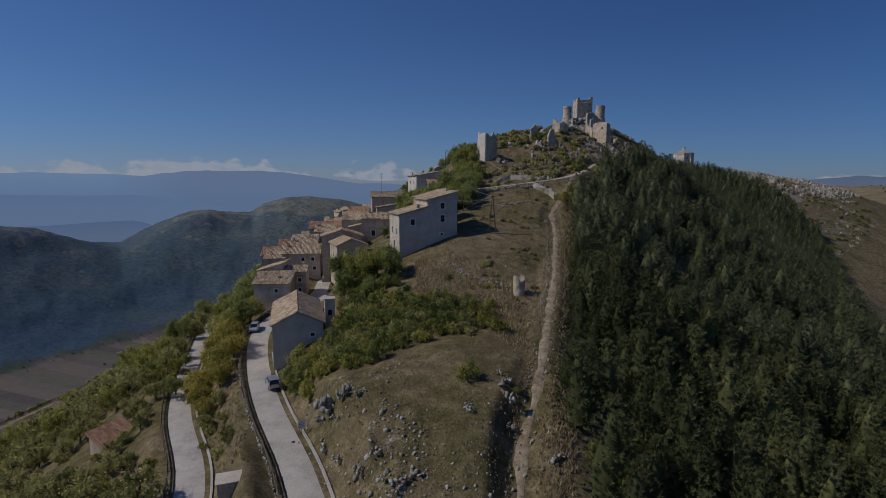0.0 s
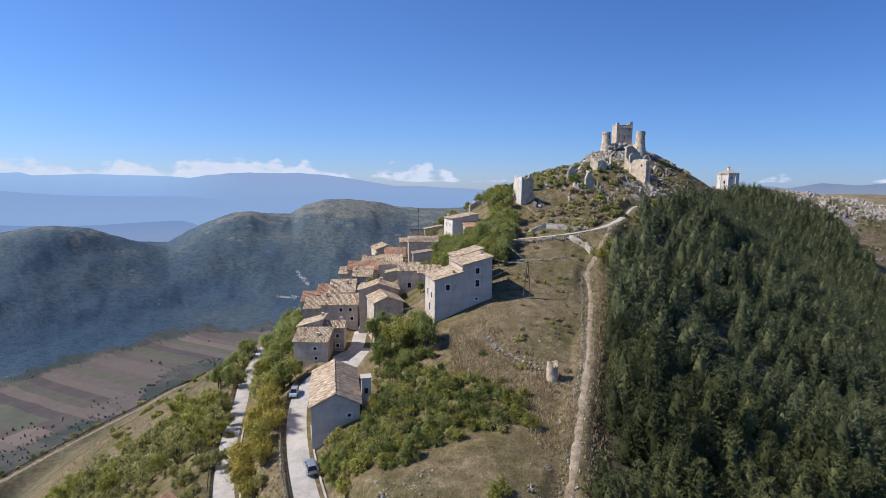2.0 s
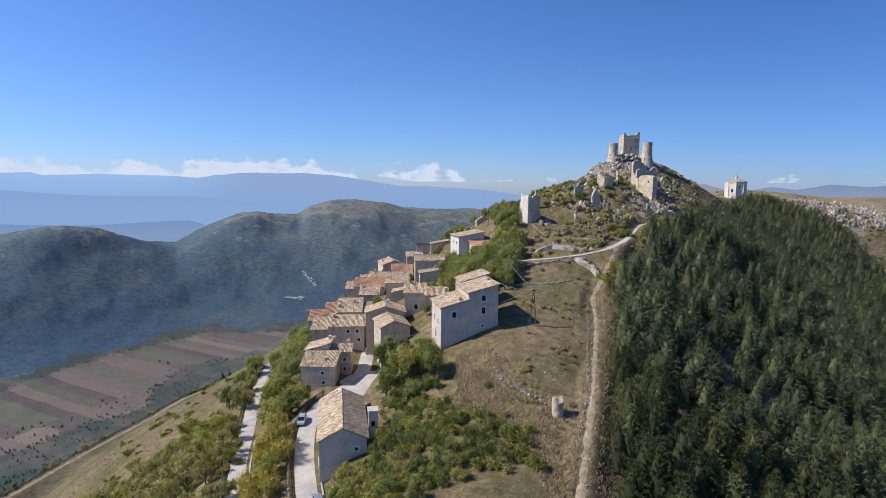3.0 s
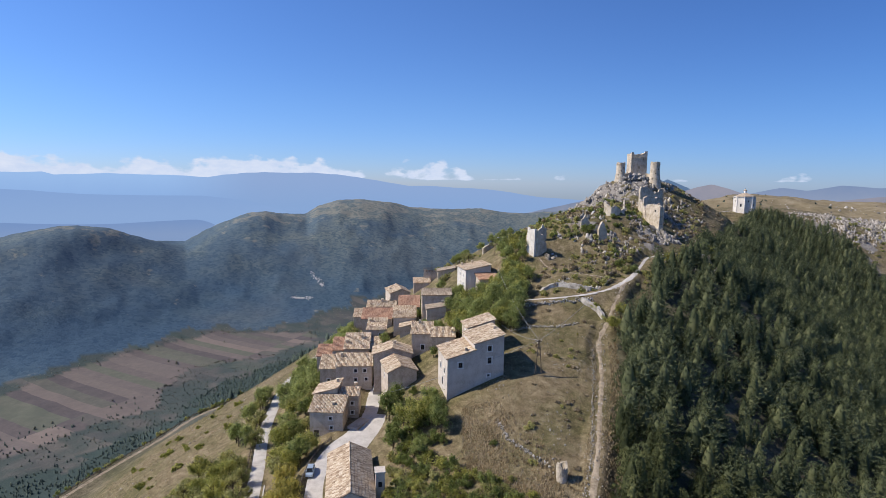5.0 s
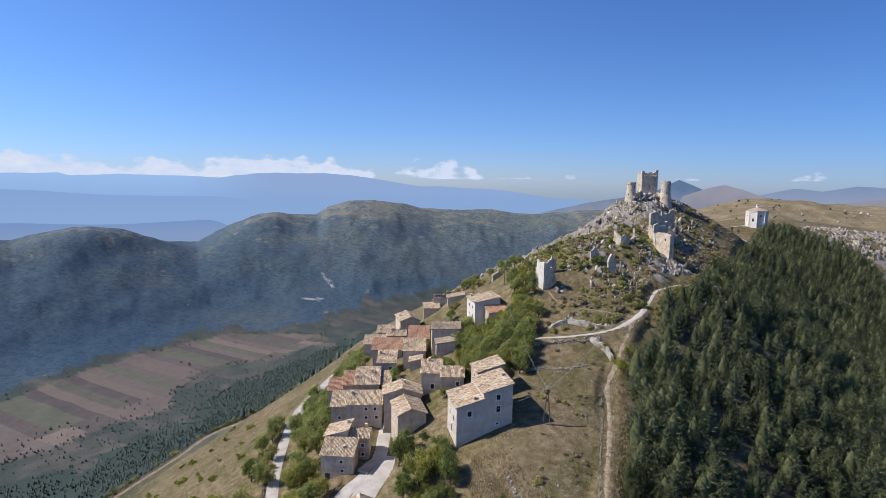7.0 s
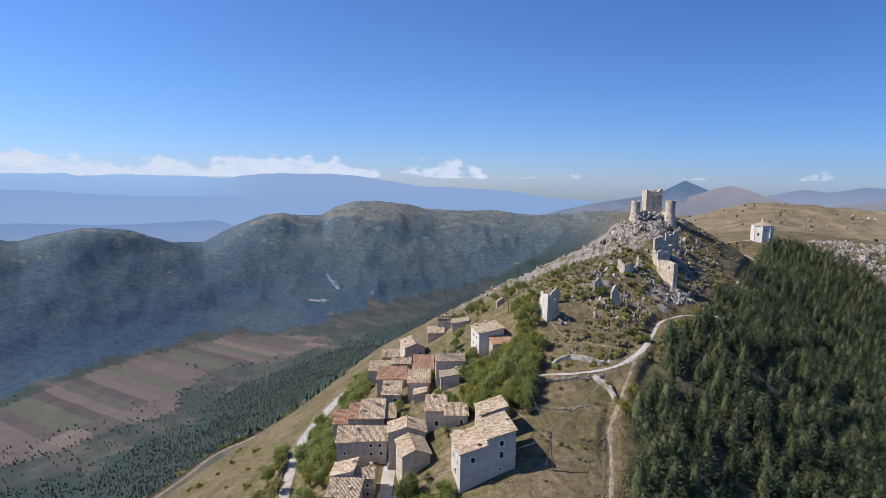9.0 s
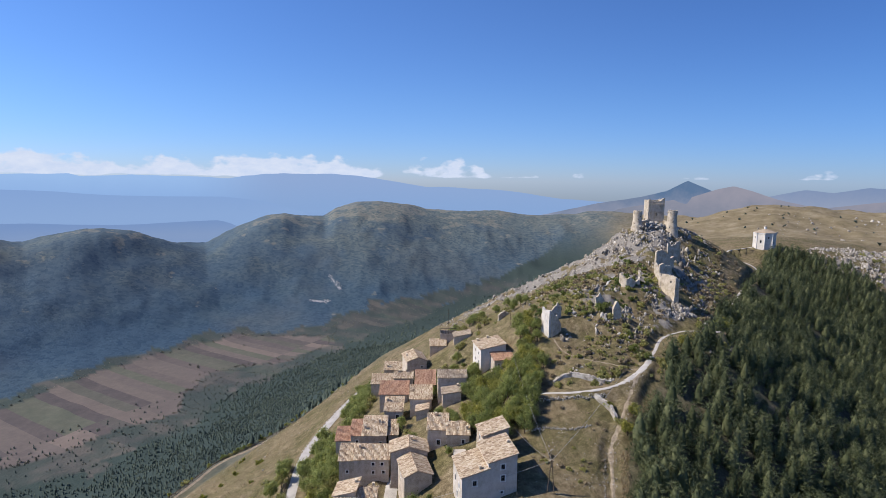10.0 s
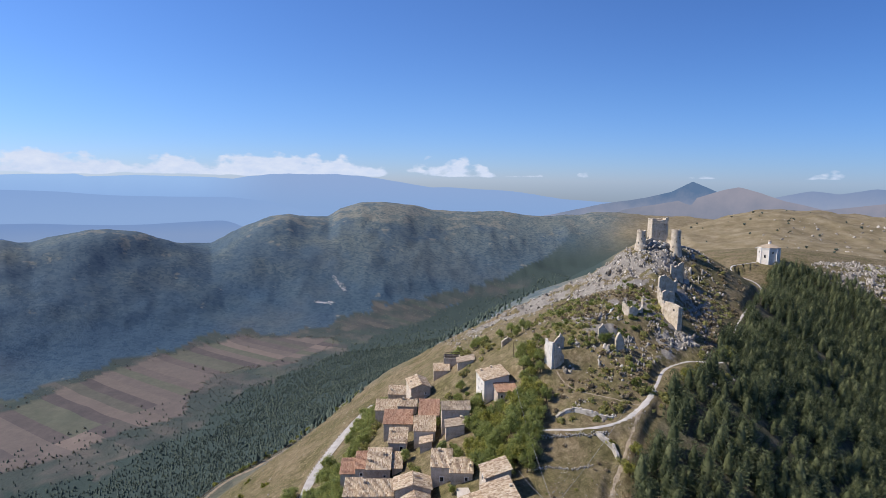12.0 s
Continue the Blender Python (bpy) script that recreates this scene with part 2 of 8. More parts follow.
    # dark canopy green with haze blue painted in, for ground under the nearer woods
    hazy_wood_floor = ramp_of(both, [(0.3, (0.026, 0.042, 0.040)), (0.5, (0.044, 0.062, 0.056)), (0.7, (0.072, 0.088, 0.074))])
    hill_grass = ramp_of(noise_at(0.035, 9.0, 0.7), [(0.36, (0.155, 0.125, 0.072)), (0.5, (0.235, 0.19, 0.115)), (0.64, (0.31, 0.26, 0.175))])
    beyond = n.new("ShaderNodeMapRange")
    beyond.inputs["From Min"].default_value, beyond.inputs["From Max"].default_value = 520, 760
    l.new(height.outputs["Y"], beyond.inputs["Value"])
    near = mixed(math_of("MULTIPLY", beyond.outputs[0], 0.75), near, hill_grass)
    c = mixed(field, mixed(cover.outputs["Alpha"], mixed(woods, near, trees), hazy_wood_floor), soil)
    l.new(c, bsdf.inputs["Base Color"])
    bp = n.new("ShaderNodeBump")
    bp.inputs["Strength"].default_value = 0.55
    bp.inputs["Distance"].default_value = 0.4
    l.new(both, bp.inputs["Height"])
    bp2 = n.new("ShaderNodeBump")
    bp2.inputs["Strength"].default_value = 0.8
    bp2.inputs["Distance"].default_value = 1.5
    tops = n.new("ShaderNodeTexVoronoi")
    tops.inputs["Scale"].default_value = 0.14
    l.new(tc.outputs["Object"], tops.inputs["Vector"])
    round_tops = math_of("SUBTRACT", 1.0, tops.outputs["Distance"])
    l.new(math_of("MULTIPLY", math_of("ADD", math_of("MULTIPLY", round_tops, 0.7), math_of("MULTIPLY", w2, 0.3)), woods), bp2.inputs["Height"])
    l.new(bp.outputs[0], bp2.inputs["Normal"])
    l.new(bp2.outputs[0], bsdf.inputs["Normal"])
    return m


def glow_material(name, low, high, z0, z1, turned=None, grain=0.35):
    """A far range in blue air: a plain luminous backdrop with painted haze."""
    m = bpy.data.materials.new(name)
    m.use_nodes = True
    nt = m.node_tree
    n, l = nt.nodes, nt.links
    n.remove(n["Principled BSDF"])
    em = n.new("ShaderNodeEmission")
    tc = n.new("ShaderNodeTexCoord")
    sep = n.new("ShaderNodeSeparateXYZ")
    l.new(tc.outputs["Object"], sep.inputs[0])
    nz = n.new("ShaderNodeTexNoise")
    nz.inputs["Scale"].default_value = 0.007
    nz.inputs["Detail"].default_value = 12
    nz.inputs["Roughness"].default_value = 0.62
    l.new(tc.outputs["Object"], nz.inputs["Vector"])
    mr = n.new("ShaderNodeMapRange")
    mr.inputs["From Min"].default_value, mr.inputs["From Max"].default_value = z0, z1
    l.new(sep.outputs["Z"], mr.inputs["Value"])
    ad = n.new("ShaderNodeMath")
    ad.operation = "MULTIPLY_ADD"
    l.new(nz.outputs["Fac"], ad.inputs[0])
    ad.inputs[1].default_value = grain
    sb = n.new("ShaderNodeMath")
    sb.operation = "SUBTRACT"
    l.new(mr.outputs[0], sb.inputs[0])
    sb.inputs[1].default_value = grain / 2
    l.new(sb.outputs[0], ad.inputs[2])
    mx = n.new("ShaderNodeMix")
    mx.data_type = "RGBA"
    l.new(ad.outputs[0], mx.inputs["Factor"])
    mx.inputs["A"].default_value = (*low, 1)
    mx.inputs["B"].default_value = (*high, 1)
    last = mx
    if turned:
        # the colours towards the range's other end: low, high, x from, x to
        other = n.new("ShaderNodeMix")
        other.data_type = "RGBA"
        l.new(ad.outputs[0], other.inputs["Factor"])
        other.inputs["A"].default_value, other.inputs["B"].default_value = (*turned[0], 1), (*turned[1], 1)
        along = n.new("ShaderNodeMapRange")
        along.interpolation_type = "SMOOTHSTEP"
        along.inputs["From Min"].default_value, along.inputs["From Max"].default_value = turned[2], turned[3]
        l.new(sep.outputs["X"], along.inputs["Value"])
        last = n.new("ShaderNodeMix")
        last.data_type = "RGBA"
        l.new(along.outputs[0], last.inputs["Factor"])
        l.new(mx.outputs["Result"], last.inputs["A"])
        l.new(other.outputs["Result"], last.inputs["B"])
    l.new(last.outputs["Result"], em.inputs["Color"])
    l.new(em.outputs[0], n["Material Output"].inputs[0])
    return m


GROUND = ground_material()
ROAD = material("pale_concrete_road", [(0.355, 0.327, 0.294), (0.465, 0.434, 0.396), (0.54, 0.51, 0.47)], 0.35, 0.9, 0.15)
GRAVEL = material("stony_track", [(0.15, 0.115, 0.075), (0.28, 0.225, 0.155), (0.43, 0.36, 0.265)], 0.9, 0.95, 0.5)
PLASTER = material("weathered_limestone_wall", [(0.34, 0.275, 0.205), (0.51, 0.425, 0.33), (0.62, 0.54, 0.44)], 0.5, 0.92, 0.35, random_amount=0.12)
PALE = material("pale_limewash_wall", [(0.41, 0.35, 0.285), (0.53, 0.465, 0.39), (0.61, 0.55, 0.475)], 0.4, 0.9, 0.2)
CASTLE = material("castle_masonry", [(0.30, 0.245, 0.175), (0.49, 0.415, 0.315), (0.63, 0.555, 0.445)], 0.45, 0.95, 0.5)
WARM_WHITE = material("cream_limewash", [(0.50, 0.455, 0.39), (0.62, 0.57, 0.50), (0.70, 0.65, 0.58)], 0.4, 0.9, 0.2)
WHITE = material("whitened_masonry", [(0.58, 0.56, 0.52), (0.70, 0.68, 0.64), (0.78, 0.76, 0.72)], 0.3, 0.9, 0.2)
TILE = material("old_clay_tiles", [(0.26, 0.18, 0.115), (0.43, 0.32, 0.21), (0.55, 0.44, 0.305), (0.66, 0.57, 0.43)], 1.3, 0.9, 0.3, fine=3.0, island=0.75, contrast=(0.1, 0.9))
TILE_RED = material("newer_clay_tiles", [(0.25, 0.135, 0.085), (0.40, 0.24, 0.155), (0.52, 0.34, 0.23)], 1.3, 0.9, 0.3, fine=3.0, island=0.6, contrast=(0.1, 0.9))
GREYTILE = material("lichen_grey_tiles", [(0.24, 0.18, 0.125), (0.37, 0.295, 0.21), (0.51, 0.425, 0.32)], 1.3, 0.9, 0.3, fine=3.0, island=0.7, contrast=(0.1, 0.9))
GLASS = material("dark_window", [(0.012, 0.014, 0.016), (0.03, 0.034, 0.04)], 1.0, 0.15, 0.0)
WOOD = material("grey_timber", [(0.08, 0.06, 0.042), (0.16, 0.125, 0.09)], 1.5, 0.85, 0.3)
FRAME = material("window_stone_surround", [(0.62, 0.59, 0.54), (0.74, 0.71, 0.66)], 2.0, 0.9, 0.2)
ROCK = material("limestone_rock", [(0.10, 0.088, 0.070), (0.235, 0.208, 0.172), (0.37, 0.335, 0.285), (0.54, 0.495, 0.43)], 0.55, 0.95, 0.8, island=0.25)
PALE_ROCK = material("pale_field_stone", [(0.16, 0.145, 0.122), (0.33, 0.305, 0.265), (0.52, 0.49, 0.44)], 0.9, 0.95, 0.6, island=0.3)
BARK = material("bark", [(0.05, 0.038, 0.028), (0.13, 0.10, 0.075)], 3.0, 0.95, 0.5)
PINE = material("pine_needles", [(0.079, 0.092, 0.037), (0.147, 0.163, 0.063), (0.24, 0.25, 0.105)], 0.25, 0.75, 0.0, island=0.3, random_amount=0.6, leafy=0.5)
PINE_FAR = material("pine_needles_far", [(0.075, 0.092, 0.044), (0.138, 0.160, 0.075), (0.223, 0.24, 0.118)], 0.09, 0.75, 0.0, island=0.3, fine=5.0, contrast=(0.34, 0.66), leafy=0.5)
LEAF_GREEN = material("green_leaves", [(0.15, 0.18, 0.050), (0.26, 0.30, 0.090), (0.38, 0.405, 0.145)], 0.6, 0.7, 0.0, island=0.5, random_amount=0.35, leafy=0.7)
LEAF_YELLOW = material("yellowing_leaves", [(0.215, 0.225, 0.052), (0.375, 0.375, 0.09), (0.52, 0.49, 0.155)], 0.6, 0.7, 0.0, island=0.5, random_amount=0.3, leafy=0.7)
LEAF_RUST = material("rusty_leaves", [(0.21, 0.195, 0.045), (0.37, 0.325, 0.07), (0.52, 0.43, 0.10)], 0.6, 0.7, 0.0, island=0.5, random_amount=0.3, leafy=0.5)
LEAF_DULL = material("dull_olive_leaves", [(0.24, 0.242, 0.085), (0.40, 0.39, 0.145), (0.55, 0.515, 0.225)], 0.6, 0.75, 0.0, island=0.4, random_amount=0.35, leafy=0.7)
THORN = material("grey_brown_thorn", [(0.16, 0.125, 0.075), (0.29, 0.23, 0.14), (0.42, 0.345, 0.225)], 0.6, 0.8, 0.0, island=0.5, leafy=0.3)
METAL = material("rusted_steel", [(0.06, 0.045, 0.035), (0.12, 0.085, 0.06)], 3.0, 0.6, 0.2, metal=0.4)
CABLE = material("cable", [(0.25, 0.25, 0.25), (0.35, 0.35, 0.35)], 3.0, 0.6, 0.0)
PAINT_SILVER = material("silver_car_paint", [(0.42, 0.44, 0.46), (0.5, 0.52, 0.54)], 1.0, 0.3, 0.0, metal=0.6)
PAINT_BLUE = material("pale_blue_car_paint", [(0.42, 0.50, 0.56), (0.50, 0.57, 0.62)], 1.0, 0.3, 0.0, metal=0.4)
RUBBER = material("tyre_rubber", [(0.012, 0.012, 0.012), (0.03, 0.03, 0.03)], 4.0, 0.8, 0.1)
CHROME = material("bright_metal", [(0.5, 0.5, 0.5), (0.6, 0.6, 0.6)], 4.0, 0.3, 0.0, metal=0.9)
LAMPRED = material("red_lamp_glass", [(0.25, 0.02, 0.02), (0.35, 0.03, 0.03)], 4.0, 0.3, 0.0)


# ---- shape of the land ----
def smooth(a, b, v):
    t = np.clip((v - a) / (b - a), 0, 1)
    return t * t * (3 - 2 * t)


def lattice(ix, iy, seed):
    h = (ix.astype(np.int64) * 374761393 + iy.astype(np.int64) * 668265263 + seed * 974711) & 0x7FFFFFFF
    h = ((h ^ (h >> 13)) * 1274126177) & 0x7FFFFFFF
    return ((h ^ (h >> 16)) & 0xFFFF) / 65535.0


def value_noise(x, y, seed=0):
    ix, iy = np.floor(x), np.floor(y)
    fx, fy = x - ix, y - iy
    fx, fy = fx * fx * (3 - 2 * fx), fy * fy * (3 - 2 * fy)
    a, b = lattice(ix, iy, seed), lattice(ix + 1, iy, seed)
    c, d = lattice(ix, iy + 1, seed), lattice(ix + 1, iy + 1, seed)
    return (a + (b - a) * fx) * (1 - fy) + (c + (d - c) * fx) * fy


def fbm(x, y, scale, octaves=4, seed=0, ridged=False):
    total, amp, norm = 0.0, 1.0, 0.0
    for i in range(octaves):
        v = value_noise(x / scale * 2**i + 17.3 * i, y / scale * 2**i - 9.1 * i, seed + i)
        v = 1 - np.abs(2 * v - 1) if ridged else v
        total, norm, amp = total + amp * v, norm + amp, amp * 0.5
    return total / norm


class Spline:
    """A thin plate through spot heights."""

    def __init__(self, spots, unit, stiff=0.0):
        p = np.array(spots, float)
        self.unit, self.xy = unit, p[:, :2] / unit
        n = len(p)
        d = np.linalg.norm(self.xy[:, None] - self.xy[None], axis=2)
        k = d * d * np.log(d + 1e-9) + stiff * np.eye(n)
        q = np.c_[np.ones(n), self.xy]
        a = np.block([[k, q], [q.T, np.zeros((3, 3))]])
        self.w = np.linalg.solve(a, np.r_[p[:, 2], 0, 0, 0])

    def __call__(self, x, y):
        x, y = x / self.unit, y / self.unit
        z = self.w[-3] + self.w[-2] * x + self.w[-1] * y
        for (a, b), w in zip(self.xy, self.w):
            d2 = (x - a) ** 2 + (y - b) ** 2
            z = z + w * 0.5 * d2 * np.log(d2 + 1e-12)
        return z


# the ways: centre lines with their levels
UPPER_ROAD = [(-9, 40, 15.5), (-16.5, 56.5, 17.5), (-24.4, 71, 18.5), (-30.4, 84, 19.3), (-35, 97, 20.1), (-36.8, 106, 20.5), (-36.2, 114, 21.2), (-33, 121, 22), (-31.2, 130, 22.7), (-32.4, 142, 23.4), (-31.5, 152, 25.5)]
LOWER_ROAD = [(-25, 45, 14.2), (-31.4, 61.7, 14.1), (-41.3, 79, 14), (-50.1, 99, 12.8), (-58, 121, 11), (-66, 142, 9.0), (-73, 166, 6.8), (-77, 185, 6), (-78, 207, 5), (-75.8, 240, 5), (-72, 262, 5)]
STONY_TRACK = [(7, 44, 18.5), (8.5, 53.7, 22), (11, 60, 25), (14, 71, 27.8), (18.4, 88, 31), (21, 98, 33), (23.3, 109, 35), (26.5, 124, 38.5), (28.4, 138, 42), (32, 146, 45.5), (38, 160, 50.5), (43, 170, 53)]
CASTLE_PATH = [(2, 156, 47.6), (11.3, 157.5, 48.8), (22, 157.5, 50), (33, 160.5, 51.4), (43, 170, 53.3), (50, 183, 55.5), (56, 195, 57.3), (66, 203, 58), (80, 206, 57.5)]
CHURCH_PATH = [(100, 250, 55), (125, 300, 55), (143, 330, 55.5), (153, 348, 56.4), (160, 362, 57.5), (163, 380, 58.5), (158, 400, 60.5), (166, 425, 62.5), (188, 438, 64)]
YARD = [(-31.8, 111, 21.2), (-30.6, 118, 21.9), (-29.6, 124, 22.4), (-29.8, 130, 22.9)]
FOOT_TRACK = [(-165, 150, -38), (-160, 190, -38), (-154, 223, -38), (-150, 247, -37.5), (-141, 262, -37), (-129, 281, -34.5), (-117, 303, -30), (-105, 318, -24), (-96, 330, -18)]

RIDGE_SPOTS = [(-8, 52, 22), (7, 58, 26), (-13.5, 61, 24.5), (10, 67.5, 27), (13, 90, 31), (0, 75, 27.5), (0, 30, 14), (0, 0, 2), (-15, 90, 26.5), (0, 98, 31), (20, 120, 38), (12, 130, 41), (18, 145, 45),
               (33, 175, 54.5), (20, 175, 54), (46, 205, 61.5), (62, 222, 67.5), (13, 192, 61), (27, 188, 57), (34, 201, 67.5), (40, 197, 64), (45, 220, 71), (53, 221, 71.3), (36, 212, 69), (50, 212, 67), (40, 235, 72), (50, 230, 72), (70, 262, 74.5), (80, 285, 76), (92, 308, 71), (72, 322, 85.5), (84, 338, 89), (96, 326, 82)]
CROWN_SPOTS = [(110, 345, 83.5), (126, 360, 76.5), (145, 380, 63), (200, 445, 64), (29, 300, 59), (-2, 300, 46), (-8, 250, 51), (12, 235, 61), (58, 342, 70), (20, 360, 46), (246, 428, 50), (262, 440, 54), (284, 425, 40), (300, 458, 53), (340, 485, 50), (40, 282, 66), (180, 470, 58), (110, 420, 45),
               (60, 300, 76), (88, 260, 62), (105, 300, 62), (82, 222, 57)]
WOOD_SPOTS = [(68, 110, 16.5), (47, 81, 16), (28, 78, 23.5), (23, 57, 20), (92, 202, 46), (149, 255, 25), (58, 133, 31), (78, 136, 22), (122, 189, 19), (87, 155, 25), (54, 160, 45), (101, 131, 10), (216, 312, 6), (40, 108, 29), (32, 120, 37), (175, 330, 38),
              (60, 40, 0), (120, 60, -20), (200, 200, -20), (40, 30, 6), (160, 380, 57), (190, 400, 50), (75, 180, 48), (105, 240, 50), (130, 275, 46)]
VILLAGE_SPOTS = [(-9.4, 116.6, 33.2), (3.3, 120, 38.2), (-22, 116, 27.5), (-21, 144, 33.5), (-11, 141, 37.5), (-25, 128, 28.5), (-44, 121, 19.5), (-44, 142, 20.5), (-45, 156, 24), (-41, 168, 28), (-47, 186, 27.5), (-25, 171, 35), (-18, 172, 39.5), (-27, 184, 34.5), (-5.6, 181.5, 44), (-38, 210, 33),
                 (-26, 232, 40), (-55, 207, 22), (-50, 225, 24), (-10, 205, 48), (5, 170, 47.5)]
SLOPE_SPOTS = [(-65, 90, 6), (-90, 120, -4), (-101, 157, -6), (-145, 225, -34), (-128, 190, -24), (-172, 225, -54), (-180, 185, -56), (-62, 165, 13), (-63, 200, 14), (-110, 260, -16), (-60, 280, 14), (-30, 280, 32), (-90, 330, -8), (-60, 60, 4), (-40, 30, 6), (-100, 60, -22), (-160, 120, -55), (-210, 200, -95), (-185, 335, -95), (-60, 400, -12), (-200, 265, -92), (-150, 296, -56),
               (-45, 100, 16.5), (-42, 90, 17), (-30, 70, 16.5)]
NEAR = Spline(RIDGE_SPOTS + CROWN_SPOTS + WOOD_SPOTS + VILLAGE_SPOTS + SLOPE_SPOTS, 100.0, 0.002)

FLANK_SPOTS = [(85, 335, 80), (200, 445, 60), (0, 60, 18), (-155, 230, -39), (-30, 280, 30), (120, 190, 15), (0, 150, 40), (-300, 350, -175), (-500, 300, -300), (-740, 400, -450), (-640, 950, -455), (-480, 1150, -430), (-250, 800, -240), (-90, 560, -60), (-60, 1100, -230), (-188, 353, -105), (-282, 530, -235), (-375, 706, -340), (-500, 760, -410), (-250, 1600, -390),
               (150, 700, 15), (300, 1150, 5), (300, 300, -25), (200, 80, -50), (150, -50, -70), (450, 250, -60), (480, 560, 20), (-300, 0, -150), (0, -300, -60), (268, 445, 55), (310, 470, 52), (365, 505, 47), (290, 405, 34), (330, 420, 28)]
VALLEY_SPOTS = [(-1418, 1238, -490), (-1131, 1659, -490), (-663, 1950, -482), (-1060, 909, -490), (-864, 1184, -491), (-700, 1560, -486), (-944, 600, -490), (-1700, 800, -492), (-1150, 1300, -491), (-150, 2150, -470), (200, 2600, -430), (-1300, 100, -480)]
FAR_SPOTS = [(-2021, 1920, -169), (-1830, 2239, -135), (-1716, 2565, -205), (-1667, 2711, -243), (-1453, 2841, -146), (-1342, 3009, -100), (-1024, 3657, -55), (-554, 3754, -104), (-150, 3791, -120), (296, 3882, -138), (680, 4039, -99), (-882, 2497, -350), (-1500, 1750, -400), (-1250, 2150, -400),
             (-2700, 3300, -420), (-1800, 4200, -380), (-600, 4650, -330), (300, 4650, -330), (-3300, 1500, -350), (-2600, 500, -330), (100, 3200, -330)]
EAST_SPOTS = [(491, 1417, 28), (699, 1327, 36), (829, 1250, 35), (615, 1000, 16), (400, 740, 20), (640, 1750, -20), (1050, 1200, 28), (330, 1650, -120), (1500, 1500, -20), (1000, 500, -40), (1500, 0, -160), (600, -600, -160), (0, -2000, -320), (-1500, -1500, -420), (3000, 800, -100), (2600, 2800, -60), (900, 2700, -240), (1200, 3300, -190), (1500, 4200, -160), (1000, 3600, -190), (1300, 4600, -150),
              (-4000, -500, -300), (4000, -1500, -150), (0, -4200, -300)]
FAR = Spline(FLANK_SPOTS + VALLEY_SPOTS + FAR_SPOTS + EAST_SPOTS, 1000.0, 0.001)


def way_blend(x, y, line):
    """Distance to a way, and the way's level there."""
    best, level = np.full(x.shape, 1e9), np.zeros(x.shape)
    for (x0, y0, z0), (x1, y1, z1) in zip(line, line[1:]):
        dx, dy = x1 - x0, y1 - y0
        t = np.clip(((x - x0) * dx + (y - y0) * dy) / (dx * dx + dy * dy), 0, 1)
        d = np.hypot(x - x0 - t * dx, y - y0 - t * dy)
        level = np.where(d < best, z0 + t * (z1 - z0), level)
        best = np.minimum(best, d)
    return best, level


WAYS = [(UPPER_ROAD, 2.6, 4.0), (LOWER_ROAD, 2.4, 4.0), (STONY_TRACK, 0.8, 3.0), (CASTLE_PATH, 1.2, 2.5), (CHURCH_PATH, 0.8, 2.2), (FOOT_TRACK, 1.5, 10.0), (YARD, 3.2, 3.0)]


def crag(x, y):
    """How rocky the ground is: the castle knoll, its spurs, the cliff beyond the wood."""
    g = np.exp(-(((x - 70) / 42) ** 2 + ((y - 285) / 60) ** 2))
    g = g + 0.8 * np.exp(-(((x - 55) / 26) ** 2 + ((y - 215) / 14) ** 2))
    g = g + 0.9 * np.exp(-(((x - 265) / 45) ** 2 + ((y - 435) / 25) ** 2))
    g = g + 0.75 * np.exp(-(((x + 10) / 12) ** 2 + ((y - 52) / 7) ** 2))
    g = g + 0.7 * np.exp(-(((x - 285) / 50) ** 2 + ((y - 395) / 45) ** 2))
    g = g + 0.5 * np.exp(-(((x - 40) / 30) ** 2 + ((y - 215) / 30) ** 2))
    g = g + 0.95 * np.exp(-(((x - 12) / 58) ** 2 + ((y - 325) / 52) ** 2))
    return np.clip(g, 0, 1)


# how far the crests of the far hills rise over or fall below the plain form: degrees of azimuth, per mille of distance
CRESTS = [(-60, 0), (-47.8, -5.8), (-46.9, -11.6), (-46.0, -15.4), (-44.0, -9.6), (-41.9, -4.8), (-39.7, -5.8), (-37.5, -4.8), (-35.1, -4.8), (-33.7, -6.7), (-31.6, -12.5), (-30.0, -2.9), (-28.4, -1.0), (-27.3, -1.0), (-25.7, 1.0), (-24.0, -2.9), (-22.3, -13.5), (-19.9, -18.3), (-18.8, -6.7), (-16.4, 2.9), (-14.0, 5.8), (-11.5, 5.8), (-9.1, 1.0), (-6.7, 1.0), (-3.6, 1.9), (-1.2, 3.9), (0.7, 1.0), (3.0, 1.0), (5.4, 0.0), (8.2, 1.0), (12.1, 0.0), (19.6, -2.9), (22.2, 4.8), (24.8, 13.5), (27.4, 12.5), (29.8, 5.8), (32.3, 2.9), (60, 0)]


